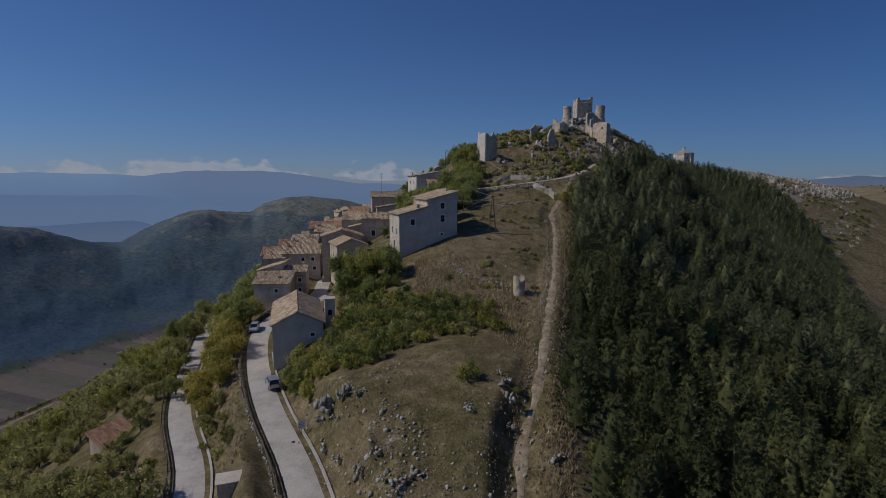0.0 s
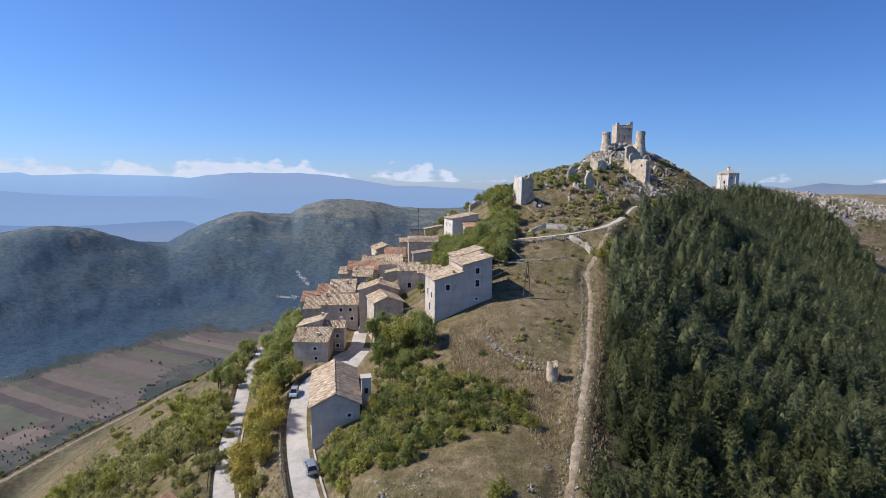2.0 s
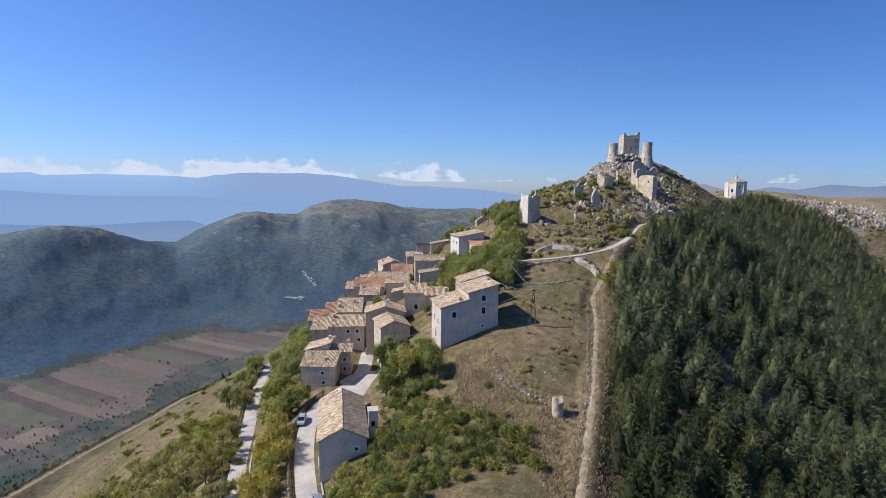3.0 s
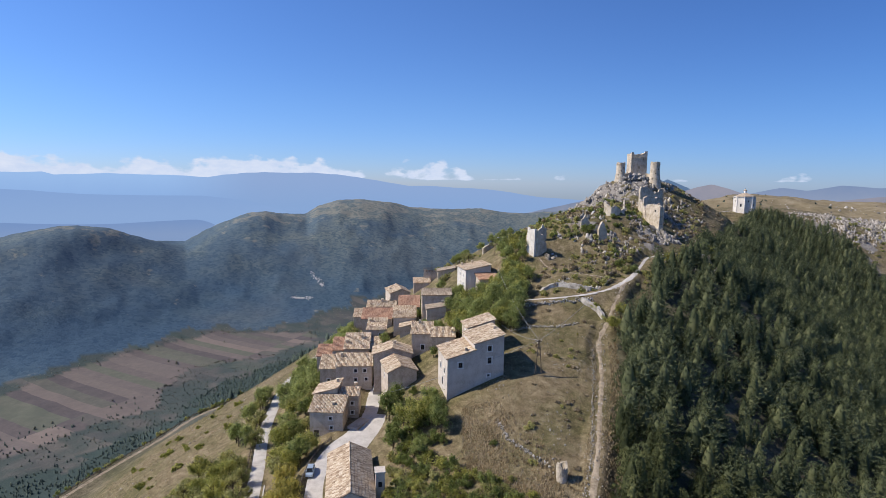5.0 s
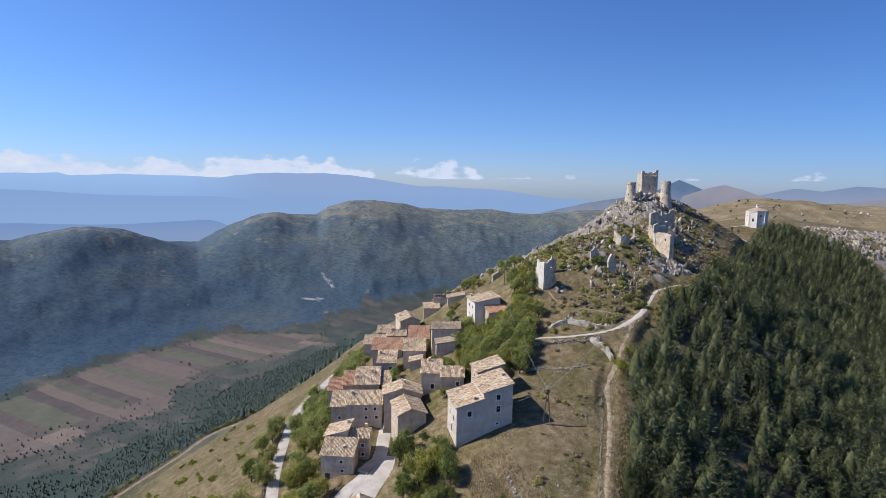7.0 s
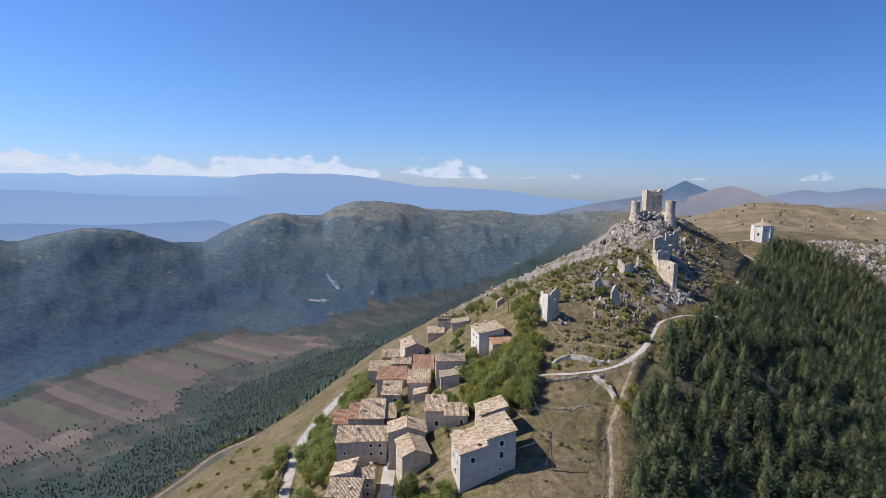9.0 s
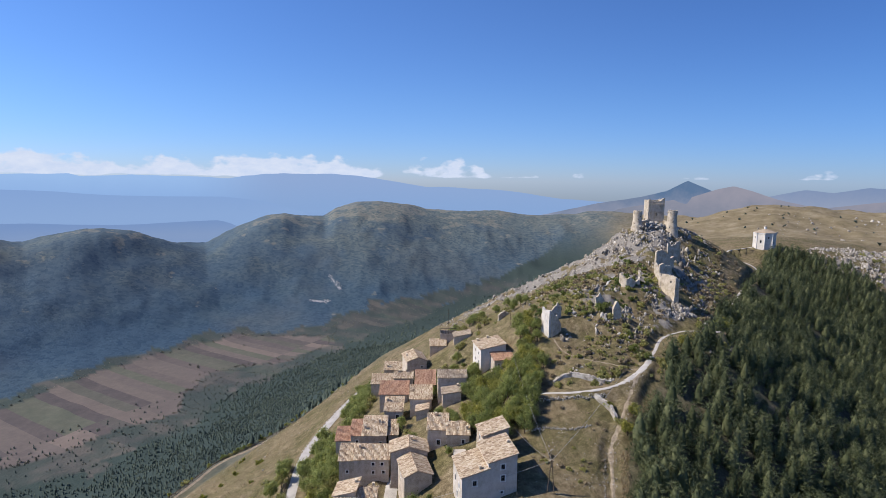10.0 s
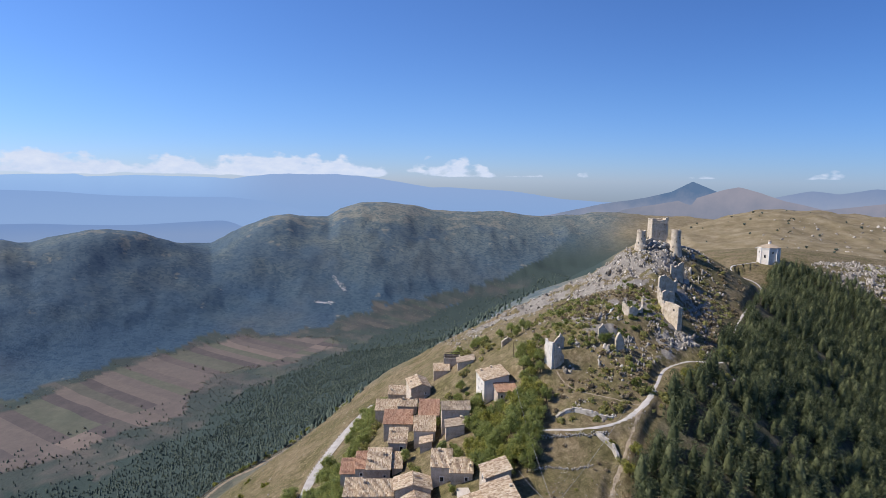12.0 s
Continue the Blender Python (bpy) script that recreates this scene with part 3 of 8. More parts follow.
def land(x, y):
    x, y = np.asarray(x, float), np.asarray(y, float)
    r = np.hypot((x - 30) / 1.0, (y - 220) / 1.15)
    far = FAR(x, y)
    dist = np.hypot(x, y)
    rough = smooth(500, 1500, dist)
    ridges = fbm(x, y, 520, 5, 5, True) - 0.55
    far = far + ridges * 28 * rough * smooth(-485, -380, far) + (fbm(x, y, 210, 4, 18, True) - 0.55) * 14 * rough * smooth(-485, -420, far) + (fbm(x, y, 95, 3, 28, True) - 0.5) * 10 * rough * smooth(-485, -420, far) + (fbm(x, y, 70, 3, 8) - 0.5) * 11 * smooth(300, 800, dist)
    side = smooth(-485, -410, far) * (1 - smooth(-200, -120, far))
    far = far + (fbm(x + 0.4 * y, y, 800, 3, 57, True) - 0.62) * 60 * rough * side
    az = np.degrees(np.arctan2(x, y))
    far = far + dist * 0.001 * np.interp(az, *zip(*CRESTS)) * smooth(900, 1500, dist) * np.maximum(smooth(0, 160, far - np.interp(az, (-34, -31, -27, -20), (-380, -400, -340, -270))), smooth(0.2, 0.3, az / 60))
    far = np.maximum(far, -496 + 6 * fbm(x, y, 300, 2, 3))
    w = 1 - smooth(190, 420, r)
    near = NEAR(x, y)
    g = crag(x, y)
    near = near + (fbm(x, y, 9, 4, 21) - 0.5) * 1.3 + g * ((fbm(x, y, 11, 4, 31, True) - 0.6) * (3.0 + 5.0 * smooth(262, 300, y)) + (fbm(x, y, 3.2, 3, 41, True) - 0.5) * 1.8)
    z = far * (1 - w) + near * w
    for line, half, ease in WAYS:
        d, level = way_blend(x, y, line)
        k = 1 - smooth(half, half + ease, d)
        z = z * (1 - k) + level * k
    return z


GRID_X, GRID_Y = np.arange(-170, 131, 1.0), np.arange(20, 351, 1.0)
GRID_Z = land(*(v.ravel() for v in np.meshgrid(GRID_X, GRID_Y))).reshape(len(GRID_Y), len(GRID_X))


def level_at(x, y):
    """The ground's level, from a metre grid close by."""
    if not (-169 < x < 129 and 21 < y < 349):
        return float(land(np.array([x]), np.array([y]))[0])
    i, j = int(x + 170), int(y - 20)
    u, v = x + 170 - i, y - 20 - j
    return float((GRID_Z[j, i] * (1 - u) + GRID_Z[j, i + 1] * u) * (1 - v) + (GRID_Z[j + 1, i] * (1 - u) + GRID_Z[j + 1, i + 1] * u) * v)


def mesh_from(name, verts, faces, mat, smooth_shade=False):
    me = bpy.data.meshes.new(name)
    me.from_pydata(verts, [], faces)
    me.materials.append(mat)
    if smooth_shade:
        me.polygons.foreach_set("use_smooth", [True] * len(me.polygons))
    me.update()
    return me


def mesh_from_arrays(name, verts, tris, mat):
    """A triangle mesh from numpy arrays."""
    me = bpy.data.meshes.new(name)
    me.vertices.add(len(verts))
    me.vertices.foreach_set("co", np.asarray(verts, np.float32).ravel())
    k = tris.shape[1]
    me.loops.add(tris.size)
    me.loops.foreach_set("vertex_index", np.asarray(tris, np.int32).ravel())
    me.polygons.add(len(tris))
    me.polygons.foreach_set("loop_start", np.arange(0, tris.size, k, dtype=np.int32))
    me.polygons.foreach_set("loop_total", np.full(len(tris), k, dtype=np.int32))
    me.materials.append(mat)
    me.update(calc_edges=True)
    return me


def inside(x, y, poly):
    hit = np.zeros(np.shape(x), bool)
    for (x0, y0), (x1, y1) in zip(poly, poly[1:] + poly[:1]):
        hit ^= ((y0 > y) != (y1 > y)) & (x < (x1 - x0) * (y - y0) / (y1 - y0 + 1e-12) + x0)
    return hit


PINEWOOD = [(20, 28), (13.5, 48), (14.5, 58), (17.8, 72), (22.6, 90), (27.2, 108), (30.4, 124), (32.4, 136), (36, 146), (42.5, 157), (49, 170), (57, 184), (66, 192), (78, 206), (86, 226), (104, 262), (124, 300), (150, 336), (172, 372), (186, 412), (198, 431), (226, 436), (254, 432), (262, 395), (252, 350), (224, 296), (178, 226), (140, 170), (112, 124), (104, 80), (96, 28)]
# bare patches in the wood: centre, half-axes, turn
CLEARINGS = [(55, 159, 9.5, 5.0, -30), (62, 152, 5.0, 2.2, -45), (83, 201, 8, 5.5, 35), (126, 206, 9, 4.5, 55), (61, 178, 4, 2.5, 40), (150, 262, 8, 4, 40), (112, 236, 6, 3, 60)]


def cleared(x, y):
    """True in a bare patch of the wood."""
    hit = np.zeros(np.shape(x), bool)
    for a, b, u, v, turn in CLEARINGS:
        c, q = math.cos(radians(turn)), math.sin(radians(turn))
        hit |= (((x - a) * c + (y - b) * q) / u) ** 2 + ((-(x - a) * q + (y - b) * c) / v) ** 2 < 1
    return hit


FIELDS = [(-1500, 1000), (-1324, 1156), (-1291, 1295), (-1247, 1460), (-1174, 1635), (-1042, 1852), (-879, 1895), (-674, 1897), (-633, 1844), (-718, 1630), (-845, 1564), (-923, 1496), (-905, 1323), (-847, 1205), (-925, 1087), (-957, 989), (-1041, 896), (-1200, 700), (-1600, 800)]

VALLEY_SCRUB = [(-1700, 1000), (-1366, 1190), (-1290, 1496), (-1110, 1880), (-771, 1990), (-642, 2260), (-349, 2555), (-18, 2865), (120, 2900), (110, 2767), (-206, 2537), (-392, 2170), (-559, 1889), (-635, 1621), (-751, 1419), (-780, 1262), (-772, 1085), (-851, 925), (-956, 815), (-1150, 600), (-1900, 700)]


def build_ground():
    fine = np.arange(-53, 45, 0.2)
    coarse = np.arange(46, 306, 2.5)
    ang = np.radians(np.r_[fine, coarse])
    rad = np.r_[0.0002, 4.0, np.geomspace(9, 4720, 540)]
    na, nr = len(ang), len(rad)
    a, r = np.meshgrid(ang, rad)
    x, y = r * np.sin(a), r * np.cos(a)
    z = land(x.ravel(), y.ravel())
    verts = np.c_[x.ravel(), y.ravel(), z]
    i = np.arange(nr - 1)[:, None] * na
    j = np.arange(na)[None]
    jn = (j + 1) % na
    quads = np.stack([i + j, i + na + j, i + na + jn, i + jn], -1).reshape(-1, 4)[:, ::-1]
    me = mesh_from_arrays("ground", verts, quads, GROUND)
    me.polygons.foreach_set("use_smooth", [True] * len(me.polygons))
    xr, yr = x.ravel(), y.ravel()
    dist = np.hypot(xr, yr)
    zz = z.reshape(nr, na)
    slope = np.hypot(np.gradient(zz, axis=0) / np.gradient(r, axis=0), 0).ravel()
    jag = fbm(xr, yr, 60, 4, 61)
    field = inside(xr + (jag - 0.5) * 40, yr + (fbm(xr, yr, 70, 3, 62) - 0.5) * 40, FIELDS) & (z < -470)
    east = smooth(-0.07, 0.09, np.arctan2(xr, yr) - 0.13 - smooth(1500, 3500, dist) * 0.05 + (fbm(xr, yr, 420, 4, 66) - 0.5) * 0.16 * smooth(900, 1800, dist))
    woods = smooth(300, 400, dist + (jag - 0.5) * 60 + smooth(-10, -45, z) * 60 - (xr > -60) * 120 * (yr < 420)) * (1 - east) * (1 - smooth(30, 80, z))
    woods = np.clip(woods * (0.80 + 0.45 * fbm(xr, yr, 260, 4, 71)), 0, 1)
    woods = np.where(inside(xr, yr, PINEWOOD), 0.0, woods) * (1 - field)
    rock = np.clip(crag(xr, yr) * (0.32 + 0.6 * smooth(0.46, 0.6, fbm(xr, yr, 12, 4, 81))) + smooth(0.7, 1.4, slope) * (dist < 600) * 0.6, 0, 1)
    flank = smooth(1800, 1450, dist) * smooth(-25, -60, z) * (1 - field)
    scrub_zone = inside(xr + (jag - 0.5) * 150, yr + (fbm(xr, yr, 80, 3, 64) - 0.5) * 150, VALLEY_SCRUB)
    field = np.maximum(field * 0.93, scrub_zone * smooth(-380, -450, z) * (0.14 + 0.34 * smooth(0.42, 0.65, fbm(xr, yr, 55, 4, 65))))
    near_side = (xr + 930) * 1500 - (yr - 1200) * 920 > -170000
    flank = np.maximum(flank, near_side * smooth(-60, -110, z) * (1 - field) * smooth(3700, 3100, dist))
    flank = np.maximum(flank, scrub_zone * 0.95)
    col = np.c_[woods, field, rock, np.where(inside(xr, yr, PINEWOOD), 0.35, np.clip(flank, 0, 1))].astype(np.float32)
    layer = me.color_attributes.new("cover", "FLOAT_COLOR", "POINT")
    layer.data.foreach_set("color", col.ravel())
    ob = new("ground", me)
    tagged(ob, "mountain ridge of dry grass and limestone above a wooded valley", "ground", kind="structure")


build_ground()


def range_strip(name, label, dist, crest, base, mat, a0=-75, a1=75, n=260, seed=0, wobble=14, grain=5.0, lower=0):
    """A far mountain range: a curved relief sheet that ends on its crest."""
    verts, faces = [], []
    xs = np.linspace(a0, a1, n)
    ca, cz = zip(*crest)
    h = np.interp(xs, ca, cz) - lower + (fbm(xs * 1.0, xs * 0 + seed, grain, 5, seed) - 0.5) * wobble
    for a, top in zip(np.radians(xs), h):
        for k in range(3):
            d = dist - 160 * (1 - k / 2)
            verts.append((d * math.sin(a), d * math.cos(a), base + (top - base) * k / 2))
    for i in range(n - 1):
        for k in range(2):
            p = i * 3 + k
            faces.append((p, p + 3, p + 4, p + 1))
    ob = new(name, mesh_from(name, verts, faces, mat, True))
    tagged(ob, label, "mountain range", kind="structure")


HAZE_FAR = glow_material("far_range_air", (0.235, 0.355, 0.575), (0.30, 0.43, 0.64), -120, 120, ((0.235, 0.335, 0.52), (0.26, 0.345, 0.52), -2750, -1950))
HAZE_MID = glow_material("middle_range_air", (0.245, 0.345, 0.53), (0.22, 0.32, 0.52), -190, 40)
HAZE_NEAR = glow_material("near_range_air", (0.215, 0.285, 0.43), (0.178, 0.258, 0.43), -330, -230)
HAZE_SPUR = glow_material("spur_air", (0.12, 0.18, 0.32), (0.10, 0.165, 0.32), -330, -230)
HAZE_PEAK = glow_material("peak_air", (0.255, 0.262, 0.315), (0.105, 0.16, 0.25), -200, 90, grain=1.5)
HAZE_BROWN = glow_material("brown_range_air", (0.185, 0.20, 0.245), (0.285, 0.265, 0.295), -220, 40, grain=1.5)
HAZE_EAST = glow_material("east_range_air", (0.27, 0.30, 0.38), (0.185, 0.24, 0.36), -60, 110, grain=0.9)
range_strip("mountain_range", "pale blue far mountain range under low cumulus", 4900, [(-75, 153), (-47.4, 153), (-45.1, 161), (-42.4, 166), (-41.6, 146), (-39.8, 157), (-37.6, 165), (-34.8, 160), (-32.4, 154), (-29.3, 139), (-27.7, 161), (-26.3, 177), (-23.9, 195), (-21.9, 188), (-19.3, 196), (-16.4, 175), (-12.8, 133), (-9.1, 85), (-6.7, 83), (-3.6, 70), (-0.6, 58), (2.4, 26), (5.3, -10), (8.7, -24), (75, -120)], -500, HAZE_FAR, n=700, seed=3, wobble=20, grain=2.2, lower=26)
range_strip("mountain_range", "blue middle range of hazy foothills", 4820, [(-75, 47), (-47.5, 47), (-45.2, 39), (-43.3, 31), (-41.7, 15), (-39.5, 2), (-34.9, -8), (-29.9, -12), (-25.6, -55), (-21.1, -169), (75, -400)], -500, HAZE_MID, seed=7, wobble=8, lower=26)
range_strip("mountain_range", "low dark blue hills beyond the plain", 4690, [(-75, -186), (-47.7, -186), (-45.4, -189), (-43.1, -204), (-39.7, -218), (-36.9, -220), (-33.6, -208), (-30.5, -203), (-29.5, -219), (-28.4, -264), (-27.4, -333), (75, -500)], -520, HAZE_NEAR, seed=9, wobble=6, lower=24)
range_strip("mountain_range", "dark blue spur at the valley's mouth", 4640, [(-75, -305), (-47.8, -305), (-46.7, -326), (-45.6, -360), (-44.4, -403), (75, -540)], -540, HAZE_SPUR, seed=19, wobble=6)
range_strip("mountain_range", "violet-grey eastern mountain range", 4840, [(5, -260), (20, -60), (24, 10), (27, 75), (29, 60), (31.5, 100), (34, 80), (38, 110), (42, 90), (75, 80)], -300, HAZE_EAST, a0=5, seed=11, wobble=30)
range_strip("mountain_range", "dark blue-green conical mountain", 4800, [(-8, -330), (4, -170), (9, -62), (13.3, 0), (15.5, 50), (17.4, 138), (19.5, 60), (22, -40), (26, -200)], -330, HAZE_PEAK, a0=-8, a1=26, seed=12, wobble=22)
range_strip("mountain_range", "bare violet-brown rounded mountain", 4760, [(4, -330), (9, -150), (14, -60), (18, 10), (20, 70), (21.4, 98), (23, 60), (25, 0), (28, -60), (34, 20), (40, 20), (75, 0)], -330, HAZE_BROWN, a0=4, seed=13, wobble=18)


def ribbon(name, label, line, half, mat, lift=0.07, wobble=0.0, seed=1):
    """A way laid on the ground along its centre line."""
    pts = []
    p = [Vector(v) for v in line]
    for i in range(len(p) - 1):
        q0, q1, q2, q3 = p[max(i - 1, 0)], p[i], p[i + 1], p[min(i + 2, len(p) - 1)]
        steps = max(2, int((q2 - q1).length / 1.2))
        for s in range(steps):
            t = s / steps
            pts.append(0.5 * ((2 * q1) + (q2 - q0) * t + (2 * q0 - 5 * q1 + 4 * q2 - q3) * t * t + (3 * q1 - q0 - 3 * q2 + q3) * t**3))
    pts.append(p[-1])
    rnd = random.Random(seed)
    m = 5
    verts = []
    for i, q in enumerate(pts):
        d = (pts[min(i + 1, len(pts) - 1)] - pts[max(i - 1, 0)])
        d.z = 0
        d.normalize()
        side = Vector((d.y, -d.x, 0))
        hw = half * (1 + rnd.uniform(-wobble, wobble))
        for k in range(m):
            s = -1 + 2 * k / (m - 1)
            v = q + side * hw * s
            verts.append((v.x, v.y, 0))
    va = np.array(verts)
    z = land(va[:, 0], va[:, 1]) + lift
    edge = np.tile(np.array([-0.16, 0, 0.02, 0, -0.16]), len(pts))
    verts = [(a, b, c) for a, b, c in zip(va[:, 0], va[:, 1], z + edge)]
    faces = [(i * m + k, i * m + k + 1, (i + 1) * m + k + 1, (i + 1) * m + k) for i in range(len(pts) - 1) for k in range(m - 1)]
    ob = new(name, mesh_from(name, verts, faces, mat, True))
    tagged(ob, label, "road" if "road" in name else "path", kind="structure")
    return pts


UPPER_LINE = ribbon("road", "pale concrete village road along the slope", UPPER_ROAD, 2.5, ROAD)
LOWER_LINE = ribbon("road_lower", "pale concrete road below the village", LOWER_ROAD, 2.3, ROAD)
ribbon("road_yard", "pale concrete yard between the houses", YARD, 3.3, ROAD, lift=0.11)
ribbon("path_track", "rough stony track up the grassy hill", STONY_TRACK, 0.72, GRAVEL, wobble=0.45, seed=4)
ribbon("path_castle", "pale gravel path climbing to the castle", CASTLE_PATH, 0.75, ROAD, wobble=0.15, seed=5)
ribbon("path_landing", "broad pale landing where the castle paths meet", [(37, 163.5, 0), (41.5, 168.4, 0), (45, 173.4, 0), (48.6, 180, 0)], 1.05, ROAD, lift=0.1, wobble=0.2, seed=15)
ribbon("path_church", "pale footpath towards the chapel", CHURCH_PATH, 0.7, ROAD, wobble=0.2, seed=6)
ribbon("path_trail", "narrow trodden trail on the knoll", [(16.5, 186, 0), (19, 181, 0), (24, 176, 0), (33, 173, 0), (42, 171, 0)], 0.35, GRAVEL, wobble=0.3, seed=8)
ribbon("path_court", "pale trodden trail between the ruins", [(30, 214, 0), (40, 221, 0), (46, 233, 0), (57, 240, 0), (60, 252, 0), (62, 266, 0)], 0.5, ROAD, wobble=0.4, seed=9)
FOOT_LINE = ribbon("path_brow", "earth track along the brow of the slope", FOOT_TRACK, 1.2, GRAVEL, wobble=0.2, seed=7)


# ---- builders ----
def part(name, bm, mat, parent, label=""):
    """Links a bmesh as one mesh object under a thing or a part."""
    me = bpy.data.meshes.new(name)
    bm.normal_update()
    bm.to_mesh(me)
    bm.free()
    me.materials.append(mat)
    ob = new(name, me)
    ob.parent = parent
    return tagged(ob, label)


def thing(name, m, label, category, group=""):
    ob = new(name)
    ob.empty_display_size = 0.3
    ob.matrix_world = m
    return tagged(ob, label, category, group)


def add_box(bm, x0, x1, y0, y1, z0, z1, m=None):
    v = [bm.verts.new((x, y, z)) for x in (x0, x1) for y in (y0, y1) for z in (z0, z1)]
    if m is not None:
        for k in v:
            k.co = m @ k.co
    for f in ((0, 1, 3, 2), (4, 6, 7, 5), (0, 4, 5, 1), (2, 3, 7, 6), (0, 2, 6, 4), (1, 5, 7, 3)):
        bm.faces.new([v[i] for i in f])
    return v


def box(x0, x1, y0, y1, z0, z1, bevel=0.0):
    bm = bmesh.new()
    add_box(bm, x0, x1, y0, y1, z0, z1)
    if bevel:
        bmesh.ops.bevel(bm, geom=bm.edges[:], offset=bevel, segments=1, affect="EDGES")
    return bm


def tube(bm, p, q, r0, r1, sides=8, cap=True):
    p, q = Vector(p), Vector(q)
    rot = (q - p).to_track_quat("Z", "Y")
    rings = []
    for c, r in ((p, r0), (q, r1)):
        rings.append([bm.verts.new(c + rot @ Vector((r * math.cos(k * 2 * math.pi / sides), r * math.sin(k * 2 * math.pi / sides), 0))) for k in range(sides)])
    for k in range(sides):
        bm.faces.new((rings[0][k], rings[0][(k + 1) % sides], rings[1][(k + 1) % sides], rings[1][k]))
    if cap:
        bm.faces.new(rings[1])
        bm.faces.new(rings[0][::-1])


def wall_panel(length, low, top, thick, holes):
    """An upright wall in the xz plane (outer face at y=0, inner at y=thick) whose top runs through
    the points top [(x, z), ...]; holes are (x0, x1, z0, z1)."""
    bm = bmesh.new()
    xs = sorted({0.0, length, *[h[0] for h in holes], *[h[1] for h in holes], *[p[0] for p in top]})

    def top_at(x):
        for (x0, z0), (x1, z1) in zip(top, top[1:]):
            if x0 <= x <= x1:
                return z0 + (z1 - z0) * (x - x0) / (x1 - x0 + 1e-9)
        return top[-1][1]

    for x0, x1 in zip(xs, xs[1:]):
        if x1 - x0 < 1e-6:
            continue
        mid = (x0 + x1) / 2
        cuts = sorted([(h[2], h[3]) for h in holes if h[0] - 1e-6 <= mid <= h[1] + 1e-6])
        z = low
        spans = []
        for a, b in cuts:
            spans.append((z, a))
            z = b
        spans.append((z, None))
        for a, b in spans:
            v = []
            for y in (0, thick):
                for x in (x0, x1):
                    v.append(bm.verts.new((x, y, a)))
                    v.append(bm.verts.new((x, y, top_at(x) if b is None else b)))
            # v: y0x0(lo,hi) y0x1(lo,hi) y1x0 y1x1
            for f in ((0, 2, 3, 1), (4, 5, 7, 6), (1, 3, 7, 5), (0, 4, 6, 2), (0, 1, 5, 4), (2, 6, 7, 3)):
                bm.faces.new([v[i] for i in f])
    bmesh.ops.remove_doubles(bm, verts=bm.verts[:], dist=1e-4)
    bm.verts.index_update()
    seen = {}
    for f in bm.faces[:]:
        seen.setdefault(tuple(sorted(v.index for v in f.verts)), []).append(f)
    inner = [f for fs in seen.values() if len(fs) > 1 for f in fs]
    if inner:
        bmesh.ops.delete(bm, geom=inner, context="FACES_ONLY")
    return bm


def tiled_slope(p0, p1, p2, p3, rnd, pitch=0.34, course=0.75):
    """A roof plane of barrel tiles. p0-p1 is the eave, p3-p2 the ridge. Each run of tiles is a row of
    separate, slightly shifted half-round pieces."""
    bm = bmesh.new()
    p0, p1, p2, p3 = (Vector(p) for p in (p0, p1, p2, p3))
    n = (p1 - p0).cross(p3 - p0).normalized()
    if n.z < 0:
        n = -n
    # the bed under the tiles
    bed = [bm.verts.new(p + n * o) for o in (-0.16, 0.02) for p in (p0, p1, p2, p3)]
    for f in ((4, 5, 6, 7), (3, 2, 1, 0), (0, 1, 5, 4), (1, 2, 6, 5), (2, 3, 7, 6), (3, 0, 4, 7)):
        bm.faces.new([bed[i] for i in f])
    width = (p1 - p0).length
    depth = (p3 - p0).length
    nu, nv = max(3, round(width / pitch)), max(2, round(depth / course))
    for i in range(nu):
        for j in range(nv):
            u0, u1 = (i + 0.06) / nu, (i + 0.94) / nu
            v0, v1 = j / nv - 0.02, (j + 1) / nv + 0.04
            lift = rnd.uniform(0.0, 0.03)
            skew = rnd.uniform(-0.04, 0.04) / nu

            def at(u, v, h):
                a = p0.lerp(p1, u)
                b = p3.lerp(p2, u)
                return a.lerp(b, v) + n * h
            rows = []
            for v, k, s in ((max(v0, -0.02), 0.045, 0), (min(v1, 1.0), 0.0, skew)):
                rows.append([bm.verts.new(at(u + s, v, h + k + lift)) for u, h in ((u0, 0.02), (u0 * 0.7 + u1 * 0.3, 0.10), (u0 * 0.3 + u1 * 0.7, 0.10), (u1, 0.02))])
            for k in range(3):
                bm.faces.new((rows[0][k], rows[0][k + 1], rows[1][k + 1], rows[1][k]))
            bm.faces.new(rows[0][::-1])
    return bm


